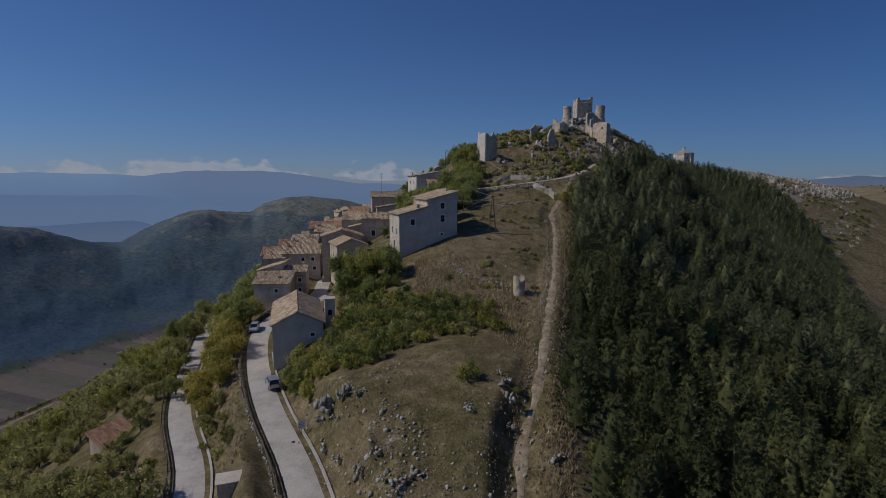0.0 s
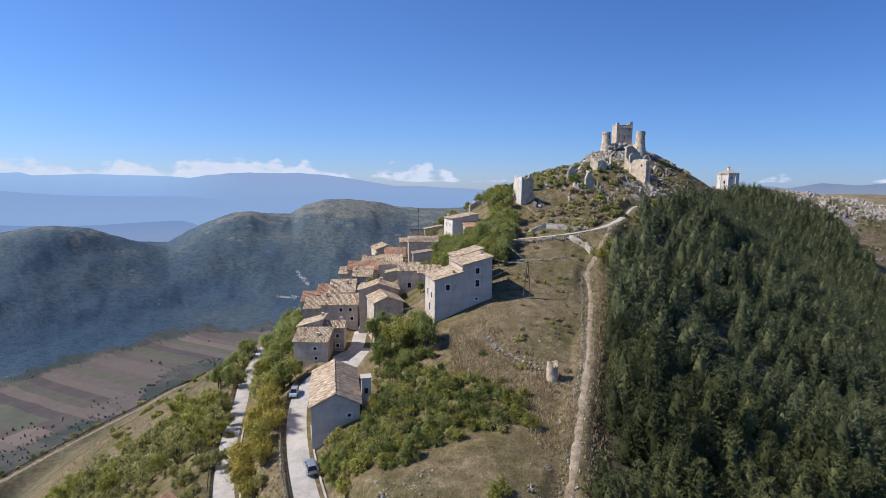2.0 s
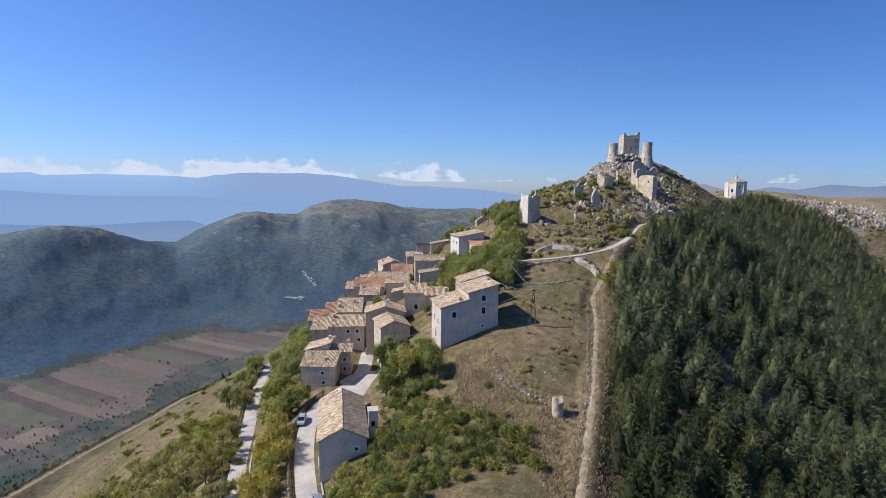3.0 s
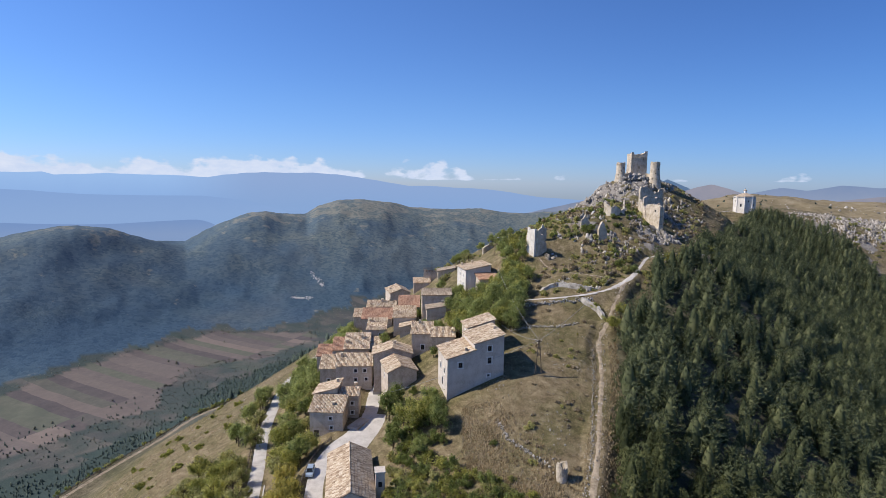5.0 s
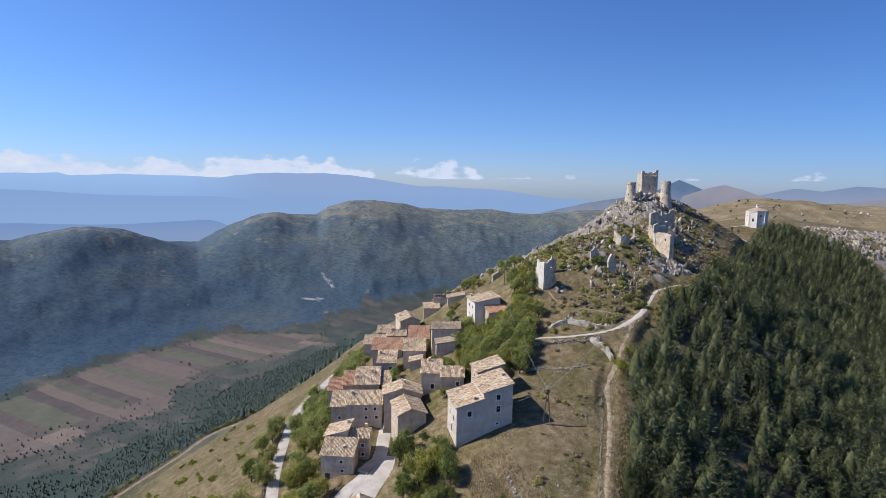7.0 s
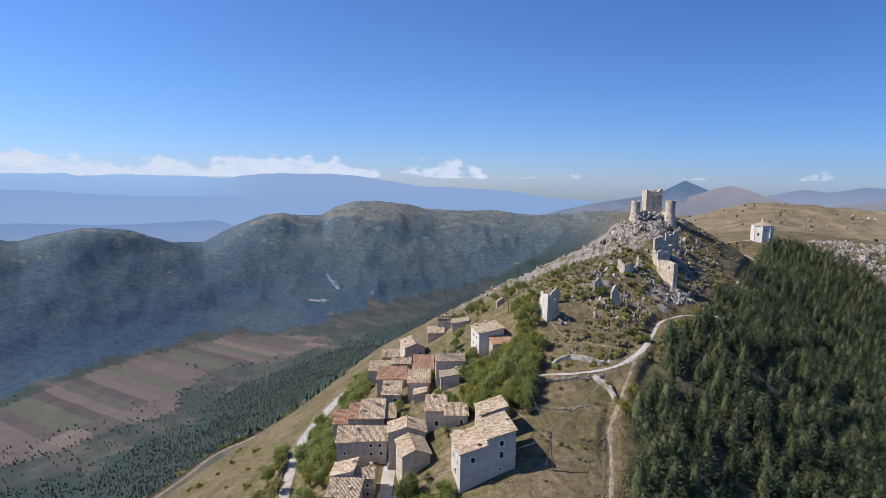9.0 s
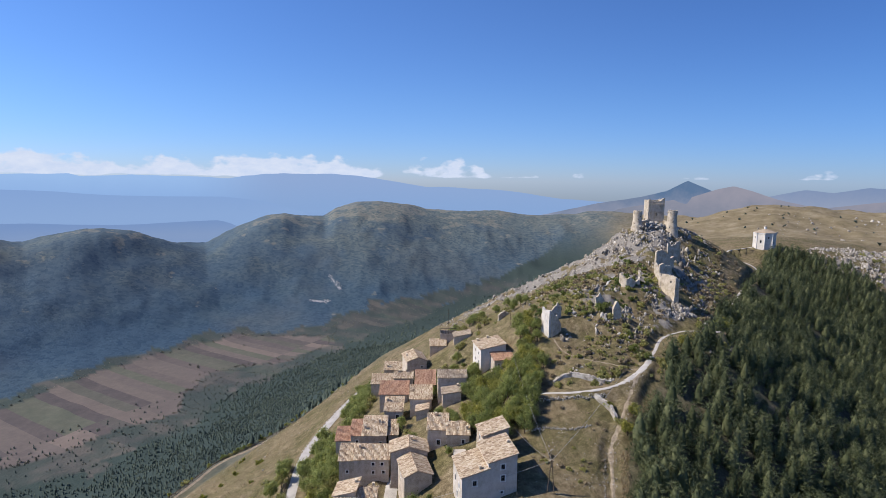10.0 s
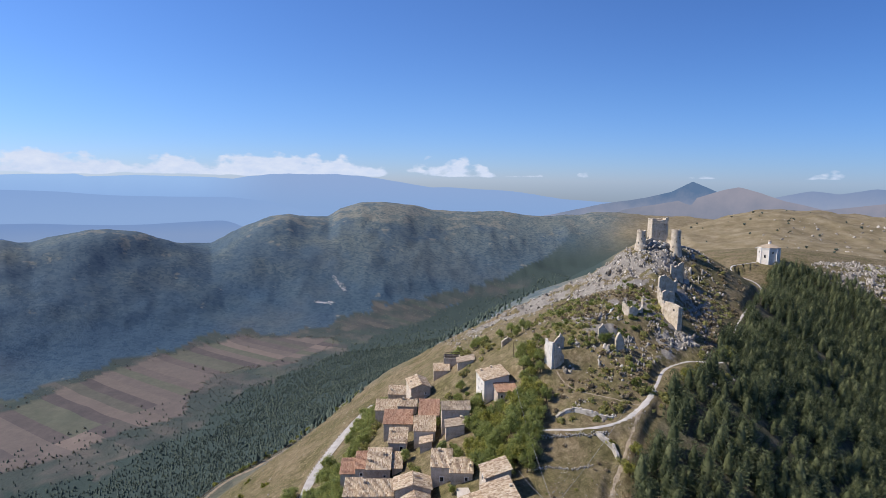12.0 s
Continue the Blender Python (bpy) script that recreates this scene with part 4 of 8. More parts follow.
def add_window(root, x, z, w, h, y0, face, surround=True, arch=False):
    """A recessed window: face is the matrix of its wall."""
    bm = bmesh.new()
    add_box(bm, x - w / 2 - 0.02, x + w / 2 + 0.02, y0 + 0.24, y0 + 0.28, z - 0.02, z + h + 0.02, face)
    win = part("window", bm, GLASS, root, "dark recessed window")
    bm = bmesh.new()
    t = 0.07
    for b in ((x - w / 2, x - w / 2 + t, z, z + h), (x + w / 2 - t, x + w / 2, z, z + h), (x - w / 2 + t, x + w / 2 - t, z + h - t, z + h), (x - w / 2 + t, x + w / 2 - t, z, z + t), (x - 0.03, x + 0.03, z + t, z + h - t)):
        add_box(bm, b[0], b[1], y0 + 0.17, y0 + 0.232, b[2], b[3], face)
    part("window_frame", bm, WOOD, win)
    if surround:
        bm = bmesh.new()
        s = 0.24
        for b in ((x - w / 2 - s, x - w / 2 - 0.002, z, z + h), (x + w / 2 + 0.002, x + w / 2 + s, z, z + h), (x - w / 2 - s - 0.06, x + w / 2 + s + 0.06, z + h + 0.002, z + h + 0.22), (x - w / 2 - s - 0.08, x + w / 2 + s + 0.08, z - 0.2, z - 0.002)):
            add_box(bm, b[0], b[1], y0 - 0.045, y0 + 0.12, b[2], b[3], face)
        part("window_surround", bm, FRAME, win, "pale dressed-stone surround")


def chimney(root, x, y, z, h=1.3, s=0.55, mat=None):
    bm = bmesh.new()
    add_box(bm, x - s / 2, x + s / 2, y - s / 2, y + s / 2, z - 0.8, z + h)
    c = part("chimney", bm, mat or PLASTER, root)
    bm = bmesh.new()
    add_box(bm, x - s / 2 - 0.1, x + s / 2 + 0.1, y - s / 2 - 0.1, y + s / 2 + 0.1, z + h, z + h + 0.1)
    for dx in (-0.22, 0.22):
        add_box(bm, x + dx - 0.07, x + dx + 0.07, y - s / 2, y + s / 2, z + h + 0.1, z + h + 0.3)
    add_box(bm, x - s / 2 - 0.12, x + s / 2 + 0.12, y - s / 2 - 0.1, y + s / 2 + 0.1, z + h + 0.3, z + h + 0.4)
    part("chimney_cap", bm, TILE, c)


def house(label, x, y, angle, w, d, base, eave, roof="back", rise=2.0, wall=None, tile=None, front=(), left=(), right=(), doors=(), chimneys=(), over=0.35, seed=0, sink=2.5, run=0.55):
    """A stone house. (x, y) is its front left corner, angle the turn of its front. Roof: 'back' (one plane rising
    to the back), 'right' or 'left' (one plane rising that way), 'ridge_x' (ridge along the front), 'ridge_y' (gable to the front).
    front/left/right hold windows (along, above eave (minus), width, height)."""
    wall, tile = wall or PLASTER, tile or TILE
    rnd = random.Random(seed + int(w * 100) + int(x * 10))
    root = thing("house", pose(x, y, base, 0, 0, angle), label, "house", "village houses")
    H = eave - base
    lo = -sink
    T = 0.5
    hl = hr = hb = H
    if roof == "back":
        f_top, b_top = [(0, H), (w, H)], [(0, H + rise), (w, H + rise)]
        side = [(0, H), (d, H + rise)]
        l_top, r_top = side, side
    elif roof == "right":
        f_top = b_top = [(0, H), (w, H + rise)]
        l_top, r_top = [(0, H), (d, H)], [(0, H + rise), (d, H + rise)]
    elif roof == "left":
        f_top = b_top = [(0, H + rise), (w, H)]
        l_top, r_top = [(0, H + rise), (d, H + rise)], [(0, H), (d, H)]
    elif roof == "ridge_x":
        f_top = b_top = [(0, H), (w, H)]
        l_top = r_top = [(0, H), (d * run, H + rise), (d, H)]
    else:
        f_top = b_top = [(0, H), (w * run, H + rise), (w, H)]
        l_top = r_top = [(0, H), (d, H)]
    def openings(rows):
        return [(a - ww / 2, a + ww / 2, H + b, H + b + hh) for a, b, ww, hh in rows]
    faces = {
        "front": (Matrix(), w, f_top, list(front) + list(doors)),
        "left": (Matrix.Translation((0, d, 0)) @ Matrix.Rotation(radians(-90), 4, "Z"), d, [(d - a, z) for a, z in reversed(l_top)], [(d - a, b, ww, hh) for a, b, ww, hh in left]),
        "right": (Matrix.Translation((w, 0, 0)) @ Matrix.Rotation(radians(90), 4, "Z"), d, r_top, list(right)),
        "back": (Matrix.Translation((w, d, 0)) @ Matrix.Rotation(radians(180), 4, "Z"), w, [(w - a, z) for a, z in reversed(b_top)], []),
    }
    for side_name, (m, length, top, holes) in faces.items():
        # side walls butt between front and back
        bm = wall_panel(length, lo, top, T, openings(holes))
        if side_name in ("left", "right"):
            for v in bm.verts:
                v.co.x = min(max(v.co.x, T - 0.002), length - T + 0.002)
        bmesh.ops.transform(bm, matrix=m, verts=bm.verts[:])
        part("wall", bm, wall, root)
        for k, (a, b, ww, hh) in enumerate(holes):
            if side_name == "front" and (a, b, ww, hh) in doors:
                bm = bmesh.new()
                add_box(bm, a - ww / 2, a + ww / 2, 0.2, 0.27, H + b, H + b + hh, m)
                part("door", bm, WOOD, root, "weathered plank door")
            else:
                add_window(root, a, H + b, ww, hh, 0.0, m)
    o = over
    sl = rise / (d if roof == "back" else w)
    planes = []
    if roof == "back":
        planes = [((-o, -o, H - o * sl), (w + o, -o, H - o * sl), (w + o, d + o, H + rise + o * sl), (-o, d + o, H + rise + o * sl))]
    elif roof == "right":
        planes = [((-o, d + o, H - o * sl), (-o, -o, H - o * sl), (w + o, -o, H + rise + o * sl), (w + o, d + o, H + rise + o * sl))]
    elif roof == "left":
        planes = [((w + o, -o, H - o * sl), (w + o, d + o, H - o * sl), (-o, d + o, H + rise + o * sl), (-o, -o, H + rise + o * sl))]
    elif roof == "ridge_x":
        s1, s2, m_ = rise / (d * run), rise / (d * (1 - run)), d * run
        planes = [((-o, -o, H - o * s1), (w + o, -o, H - o * s1), (w + o, m_, H + rise), (-o, m_, H + rise)),
                  ((w + o, d + o, H - o * s2), (-o, d + o, H - o * s2), (-o, m_, H + rise), (w + o, m_, H + rise))]
    else:
        s1, s2, m_ = rise / (w * run), rise / (w * (1 - run)), w * run
        planes = [((-o, d + o, H - o * s1), (-o, -o, H - o * s1), (m_, -o, H + rise), (m_, d + o, H + rise)),
                  ((w + o, -o, H - o * s2), (w + o, d + o, H - o * s2), (m_, d + o, H + rise), (m_, -o, H + rise))]
    tiles = tile if isinstance(tile, (list, tuple)) else [tile] * len(planes)
    for q, tm in zip(planes, tiles):
        q = [Vector(v) + Vector((0, 0, 0.18)) for v in q]
        part("roof", tiled_slope(*q, rnd), tm, root)
    if roof in ("ridge_x", "ridge_y"):
        bm = bmesh.new()
        a, b = ((-o, m_), (w + o, m_)) if roof == "ridge_x" else ((m_, -o), (m_, d + o))
        steps = max(4, int((Vector(b) - Vector(a)).length / 0.5))
        for k in range(steps):
            p = Vector(a).lerp(Vector(b), k / steps)
            q = Vector(a).lerp(Vector(b), (k + 1.1) / steps)
            tube(bm, (*p, H + rise + 0.22), (*q, H + rise + 0.24), 0.17, 0.14, 6)
        part("ridge_tiles", bm, tiles[0], root)
    for cx, cy, ch in chimneys:
        if roof == "back":
            cz = H + rise * cy / d
        elif roof == "right":
            cz = H + rise * cx / w
        elif roof == "left":
            cz = H + rise * (1 - cx / w)
        elif roof == "ridge_x":
            cz = H + rise * (1 - abs(cy - m_) / max(m_, d - m_))
        else:
            cz = H + rise * (1 - abs(cx - m_) / max(m_, w - m_))
        chimney(root, cx, cy, cz, ch)
    return root


# ---- the village ----
house("large pale grey stone house with two stepped tiled roofs", -9.7, 116.8, 18, 6.5, 10.0, 33.5, 43.2, "right", 1.7, PALE, TILE, front=[(3.1, -2.3, 0.95, 1.3)], left=[(3, -4.5, 0.9, 1.4), (7, -4.5, 0.9, 1.6), (5, -8.0, 1.1, 2.0)], chimneys=[(4.6, 0.9, 0.7)], seed=1)
_c, _s = math.cos(radians(18)), math.sin(radians(18))
house("tall pale grey stone house end with framed windows", -9.7 + 6.502 * _c, 116.8 + 6.502 * _s, 18, 7.1, 10.0, 35.5, 46.4, "right", 1.8, PALE, TILE, front=[(3.6, -1.9, 0.95, 1.3), (3.6, -4.9, 0.95, 1.5), (3.4, -8.0, 0.6, 0.55)], chimneys=[(6.4, 5.5, 0.6)], seed=2)
house("small stone house with a single sloping tiled roof", -5.6, 131.5, 18, 7.0, 6.5, 38.0, 46.6, "right", 1.9, PLASTER, TILE, left=[(3.2, -2.4, 0.8, 1.2)], seed=3)
house("stone house with a sloping tiled roof and arched door", -22.5, 145.5, 6, 6.0, 8.0, 33.5, 40.4, "back", 1.3, PLASTER, TILE, front=[(3.2, -4.6, 1.0, 1.5)], left=[(4, -2.6, 0.8, 1.1)], chimneys=[(2.2, 6.8, 0.9), (5.6, 0.6, 0.9)], seed=4)
house("stone house with a tiled roof beside a terrace", -16.4, 143.4, 6, 6.4, 8.5, 34.5, 40.4, "ridge_x", 1.4, PLASTER, TILE, front=[(4.6, -2.7, 0.8, 1.3)], chimneys=[(5.8, 2.0, 0.9)], seed=5)
house("broad stone house with a low gabled tiled roof", -32.0, 138.6, 12, 10.5, 6.6, 28.0, 36.2, "ridge_y", 1.7, PLASTER, TILE, left=[(3, -3.0, 0.7, 1.0)], chimneys=[(6.0, 4.0, 0.9)], seed=6, run=0.5)
house("stone house with its gable end to the lane", -26.0, 128.6, 22, 7.6, 9.6, 27.0, 34.9, "ridge_y", 1.5, PLASTER, TILE, left=[(5, -2.8, 0.7, 1.0)], seed=7, run=0.46)
house("long plastered house with two rows of windows", -43.9, 142.3, 10, 10.2, 8.5, 21.0, 31.0, "ridge_x", 1.9, PLASTER, TILE, front=[(5.6, -1.9, 0.8, 0.95), (8.2, -1.9, 0.8, 0.95), (5.6, -4.5, 0.75, 0.9), (8.6, -4.4, 0.75, 0.9)], doors=[(9.2, -9.2, 1.0, 1.9)], chimneys=[(1.4, 4.0, 1.0)], seed=8, run=0.65)
house("small stone lean-to house with orange tiles", -49.0, 143.6, 10, 4.9, 6.5, 20.0, 29.6, "back", 1.8, PLASTER, TILE, front=[(2.4, -4.0, 0.7, 0.9)], seed=9)
house("stone house with a mottled tiled roof", -45.2, 155.6, 10, 7.6, 9.0, 24.0, 31.8, "back", 2.3, PLASTER, TILE, front=[(5.8, -3.0, 0.7, 0.9)], chimneys=[(0.7, 3.0, 1.0), (5.2, 5.8, 1.1)], seed=10)
house("low stone annex with a tiled roof", -37.5, 158.6, 10, 3.2, 6.5, 24.5, 31.2, "back", 1.8, PLASTER, TILE, doors=[(1.5, -5.6, 1.1, 2.0)], seed=11)
house("small house with a newer orange tiled roof", -49.6, 157.4, 10, 4.2, 7.0, 22.5, 30.6, "back", 2.0, PLASTER, TILE_RED, front=[(2.0, -2.6, 0.8, 1.0)], seed=12)
house("small outhouse with an old orange tiled roof", -54.5, 157.0, 10, 4.7, 6.0, 22.0, 28.6, "back", 1.8, PLASTER, TILE_RED, front=[(2.4, -2.4, 0.7, 0.9)], seed=13)
house("plain stone house with a mottled tiled roof at the road", -44.3, 121.4, 2, 8.3, 5.2, 19.5, 26.8, "back", 2.0, PLASTER, TILE, front=[(5.2, -2.0, 0.7, 0.75), (5.4, -4.4, 0.7, 0.75)], doors=[(1.6, -6.9, 1.3, 2.1)], chimneys=[(5.4, 2.2, 0.5)], seed=14)
house("narrow stone house with a tiled roof and small windows", -38.4, 127.4, 8, 4.8, 5.6, 21.0, 28.6, "ridge_x", 1.0, PLASTER, TILE, front=[(3.2, -2.4, 0.7, 0.9), (3.2, -4.9, 0.7, 0.9)], chimneys=[(3.6, 5.0, 0.9)], seed=15)
house("stone house with a half-collapsed sloping roof", -45.0, 126.9, 4, 6.0, 6.5, 20.0, 29.0, "right", 1.7, PLASTER, [TILE], chimneys=[(5.3, 4.2, 0.8)], seed=16)
house("stone house with a flat-pitched tiled roof and parapet", -23.2, 173.3, 10, 9.8, 6.5, 38.0, 45.8, "ridge_x", 1.5, PLASTER, GREYTILE, seed=17, run=0.5)
house("low lean-to with a pale tiled roof", -20.8, 166.8, 10, 6.2, 5.5, 37.0, 42.6, "right", 0.9, PLASTER, GREYTILE, chimneys=[(5.4, 4.6, 0.8)], seed=18)
house("long stone house with a reddish tiled roof", -46.3, 182.5, 9, 10.6, 7.6, 27.5, 34.4, "back", 2.0, PLASTER, TILE_RED, left=[(4, -3, 0.7, 1.0)], seed=19)
house("small stone house with an arched window", -41.0, 168.4, 8, 6.2, 7.2, 28.0, 34.6, "back", 1.9, PLASTER, TILE, front=[(4.4, -3.0, 1.0, 1.7)], chimneys=[(0.8, 5.0, 0.9)], seed=20)
house("stone house with a steep red-brown tiled roof", -32.6, 181.0, 8, 7.2, 8.5, 33.0, 39.6, "back", 2.2, PLASTER, TILE_RED, seed=21)
house("stone house with a pale tiled roof in the lane", -32.6, 171.0, 8, 7.4, 6.5, 32.5, 38.4, "back", 2.2, PLASTER, TILE, seed=22)
house("low house front with an orange shed roof", -29.5, 166.0, 8, 4.0, 4.4, 32.0, 36.4, "right", 0.9, PLASTER, TILE, seed=23)
house("stone house with a broad pale tiled roof at the crest", -40.5, 206.0, 22, 8.2, 11.0, 31.0, 39.0, "ridge_y", 1.6, PLASTER, TILE, front=[(6.2, -3.0, 0.7, 0.9), (6.2, -5.4, 0.7, 0.9)], chimneys=[(1.0, 6.0, 0.8)], seed=24)
house("stone house with a low tiled roof behind the others", -34.0, 226.0, 10, 7.2, 6.0, 33.0, 39.8, "back", 1.2, PLASTER, TILE, seed=25)
house("stone house with a weathered roof on the village edge", -43.6, 194.6, 8, 7.4, 6.5, 28.0, 36.2, "ridge_x", 1.4, PLASTER, TILE, chimneys=[(2.0, 3.0, 0.9), (5.0, 3.4, 0.9)], seed=26)
house("low stone house with a worn tiled roof on the slope", -55.4, 204.6, 8, 11.0, 6.5, 21.0, 29.2, "back", 1.8, PLASTER, TILE, seed=27)
house("small stone house with a pale roof on the slope", -53.8, 221.0, 8, 8.0, 6.0, 22.0, 29.4, "back", 1.6, PLASTER, TILE, chimneys=[(1.5, 2.0, 0.9)], seed=28)
house("ruined stone house with a single lean roof", -22.8, 221.0, 8, 7.2, 6.5, 38.5, 46.0, "right", 1.4, PLASTER, GREYTILE, seed=29)
house("tall white-walled house with a pale tiled roof", -9.2, 184.5, 20, 9.4, 10.5, 43.0, 52.8, "right", 1.6, WARM_WHITE, TILE, left=[(3, -2.8, 0.8, 1.2), (7, -2.8, 0.8, 1.2), (3, -6.0, 0.8, 1.2), (7, -6.0, 0.8, 1.2)], chimneys=[(1.2, 8.8, 0.9), (5.4, 9.6, 0.8)], seed=30)
house("lower wing with a reddish tiled roof", -4.2, 181.0, 20, 7.5, 5.0, 43.5, 50.2, "back", 1.4, PLASTER, TILE_RED, front=[(1.6, -2.2, 0.7, 1.0)], seed=31)
house("grey barn with a broad gabled tiled roof at the road", -28.0, 84.3, 16, 8.2, 18.0, 18.5, 26.9, "ridge_y", 2.0, PALE, [TILE, GREYTILE], front=[(6.4, -2.2, 0.6, 0.6)], seed=32, run=0.5, over=0.3)
house("roadside field hut with a reddish tiled roof", -49.6, 73.4, 66, 5.2, 3.6, 8.0, 11.2, "back", 1.7, PLASTER, TILE_RED, doors=[(2.4, -2.9, 1.2, 2.0)], seed=33)


# ---- castle, chapel and ruins ----
def round_tower(label, x, y, base, top, r0, r1, seed):
    rnd = random.Random(seed)
    root = thing("castle_tower", pose(x, y, base), label, "tower", "corner towers of the castle")
    h = top - base
    sides, rings = 40, 14
    bm = bmesh.new()
    out = []
    for k in range(rings + 1):
        t = k / rings
        r = r0 + (r1 - r0) * min(1.0, t * 1.5) ** 0.8
        out.append([bm.verts.new((r * math.cos(2 * math.pi * a / sides) * (1 + rnd.uniform(-0.006, 0.006)), r * math.sin(2 * math.pi * a / sides), -3 + t * (h + 3))) for a in range(sides)])
    for a in range(sides):
        out[-1][a].co.z += rnd.uniform(-0.5, 0.15)
    inn = [[bm.verts.new((v.co.x * 0.76, v.co.y * 0.76, z)) for v in out[-1]] for z in (h - 0.4, h - 2.6)]
    for a in range(sides):
        inn[0][a].co.z = out[-1][a].co.z
        b = (a + 1) % sides
        for k in range(rings):
            bm.faces.new((out[k][a], out[k][b], out[k + 1][b], out[k + 1][a]))
        bm.faces.new((out[-1][a], out[-1][b], inn[0][b], inn[0][a]))
        bm.faces.new((inn[0][a], inn[0][b], inn[1][b], inn[1][a]))
    bm.faces.new(inn[1])
    part("tower_shaft", bm, CASTLE, root)
    first = None
    for a in range(0, 24):
        if rnd.random() < 0.8:
            c = 2 * math.pi * a / 24
            m = pose(r1 * math.cos(c), r1 * math.sin(c), h - 1.7, 0, 0, math.degrees(c))
            if first is None:
                first = corbel = part("corbel", box(-0.1, 0.16, -0.15, 0.15, 0, 0.6), CASTLE, root)
            else:
                corbel = new("corbel", first.data)
                corbel.parent = root
            corbel.matrix_basis = m
    for ang, z in ((-95, h * 0.55), (-60, h * 0.7), (-130, h * 0.35)):
        bm = bmesh.new()
        t = (z + 3) / (h + 3)
        r = r0 + (r1 - r0) * min(1.0, t * 1.5) ** 0.8
        m = pose(r * math.cos(radians(ang)), r * math.sin(radians(ang)), z, 0, 0, ang)
        add_box(bm, -0.4, 0.03, -0.22, 0.22, 0, 0.9, m)
        part("window", bm, GLASS, root)
    return root


def ruin_wall(label, points, thick=0.9, mat=None, seed=0, holes=(), category="ruin", sink=2.5):
    """A broken upright wall along points (x, y, foot level, height above it), with a ragged top."""
    rnd = random.Random(seed)
    root = thing("ruined_wall", pose(points[0][0], points[0][1], points[0][2]), label, category, "castle ruins")
    o = Vector(points[0][:3])
    bm = bmesh.new()
    rows = []
    for (x0, y0, z0, h0), (x1, y1, z1, h1) in zip(points, points[1:]):
        n = max(2, int(math.hypot(x1 - x0, y1 - y0) / 0.55))
        nrm = Vector((y1 - y0, x0 - x1, 0)).normalized() * thick / 2
        for i in range(n + (1 if (x1, y1) == points[-1][:2] else 0)):
            t = i / n
            c = Vector((x0 + (x1 - x0) * t, y0 + (y1 - y0) * t, z0 + (z1 - z0) * t)) - o
            h = (h0 + (h1 - h0) * t) * (1 + rnd.uniform(-0.06, 0.05)) + rnd.uniform(-0.3, 0.2)
            col = []
            levels = max(2, int(h / 1.2))
            for s in (-1, 1):
                col.append([bm.verts.new(c + nrm * s * (1.25 - 0.35 * k / levels) + Vector((rnd.uniform(-0.05, 0.05), rnd.uniform(-0.05, 0.05), -sink + (h + sink) * k / levels))) for k in range(levels + 1)])
            rows.append(col)
    def skin(a, b):
        i = j = 0
        while i < len(a) - 1 or j < len(b) - 1:
            if j == len(b) - 1 or (i < len(a) - 1 and (i + 1) / (len(a) - 1) <= (j + 1) / (len(b) - 1)):
                bm.faces.new((a[i], b[j], a[i + 1]))
                i += 1
            else:
                bm.faces.new((a[i], b[j], b[j + 1]))
                j += 1
    for p, q in zip(rows, rows[1:]):
        skin(p[0], q[0])
        skin(q[1], p[1])
        bm.faces.new((p[0][-1], q[0][-1], q[1][-1], p[1][-1]))
    for e in (rows[0], rows[-1]):
        try:
            bm.faces.new(e[0] + e[1][::-1])
        except ValueError:
            pass
    bmesh.ops.recalc_face_normals(bm, faces=bm.faces[:])
    part("masonry", bm, mat or CASTLE, root)
    # solid dark blocks painted as the shade of empty window holes
    for x, y, z, w, h, ang in holes:
        bm = bmesh.new()
        add_box(bm, -w / 2, w / 2, -thick * 0.68, thick * 0.68, 0, h, Matrix.Translation(Vector((x, y, z)) - o) @ Matrix.Rotation(radians(ang), 4, "Z"))
        part("opening_shade_block", bm, GLASS, root, "dark block for the shade in an empty window opening")
    return root


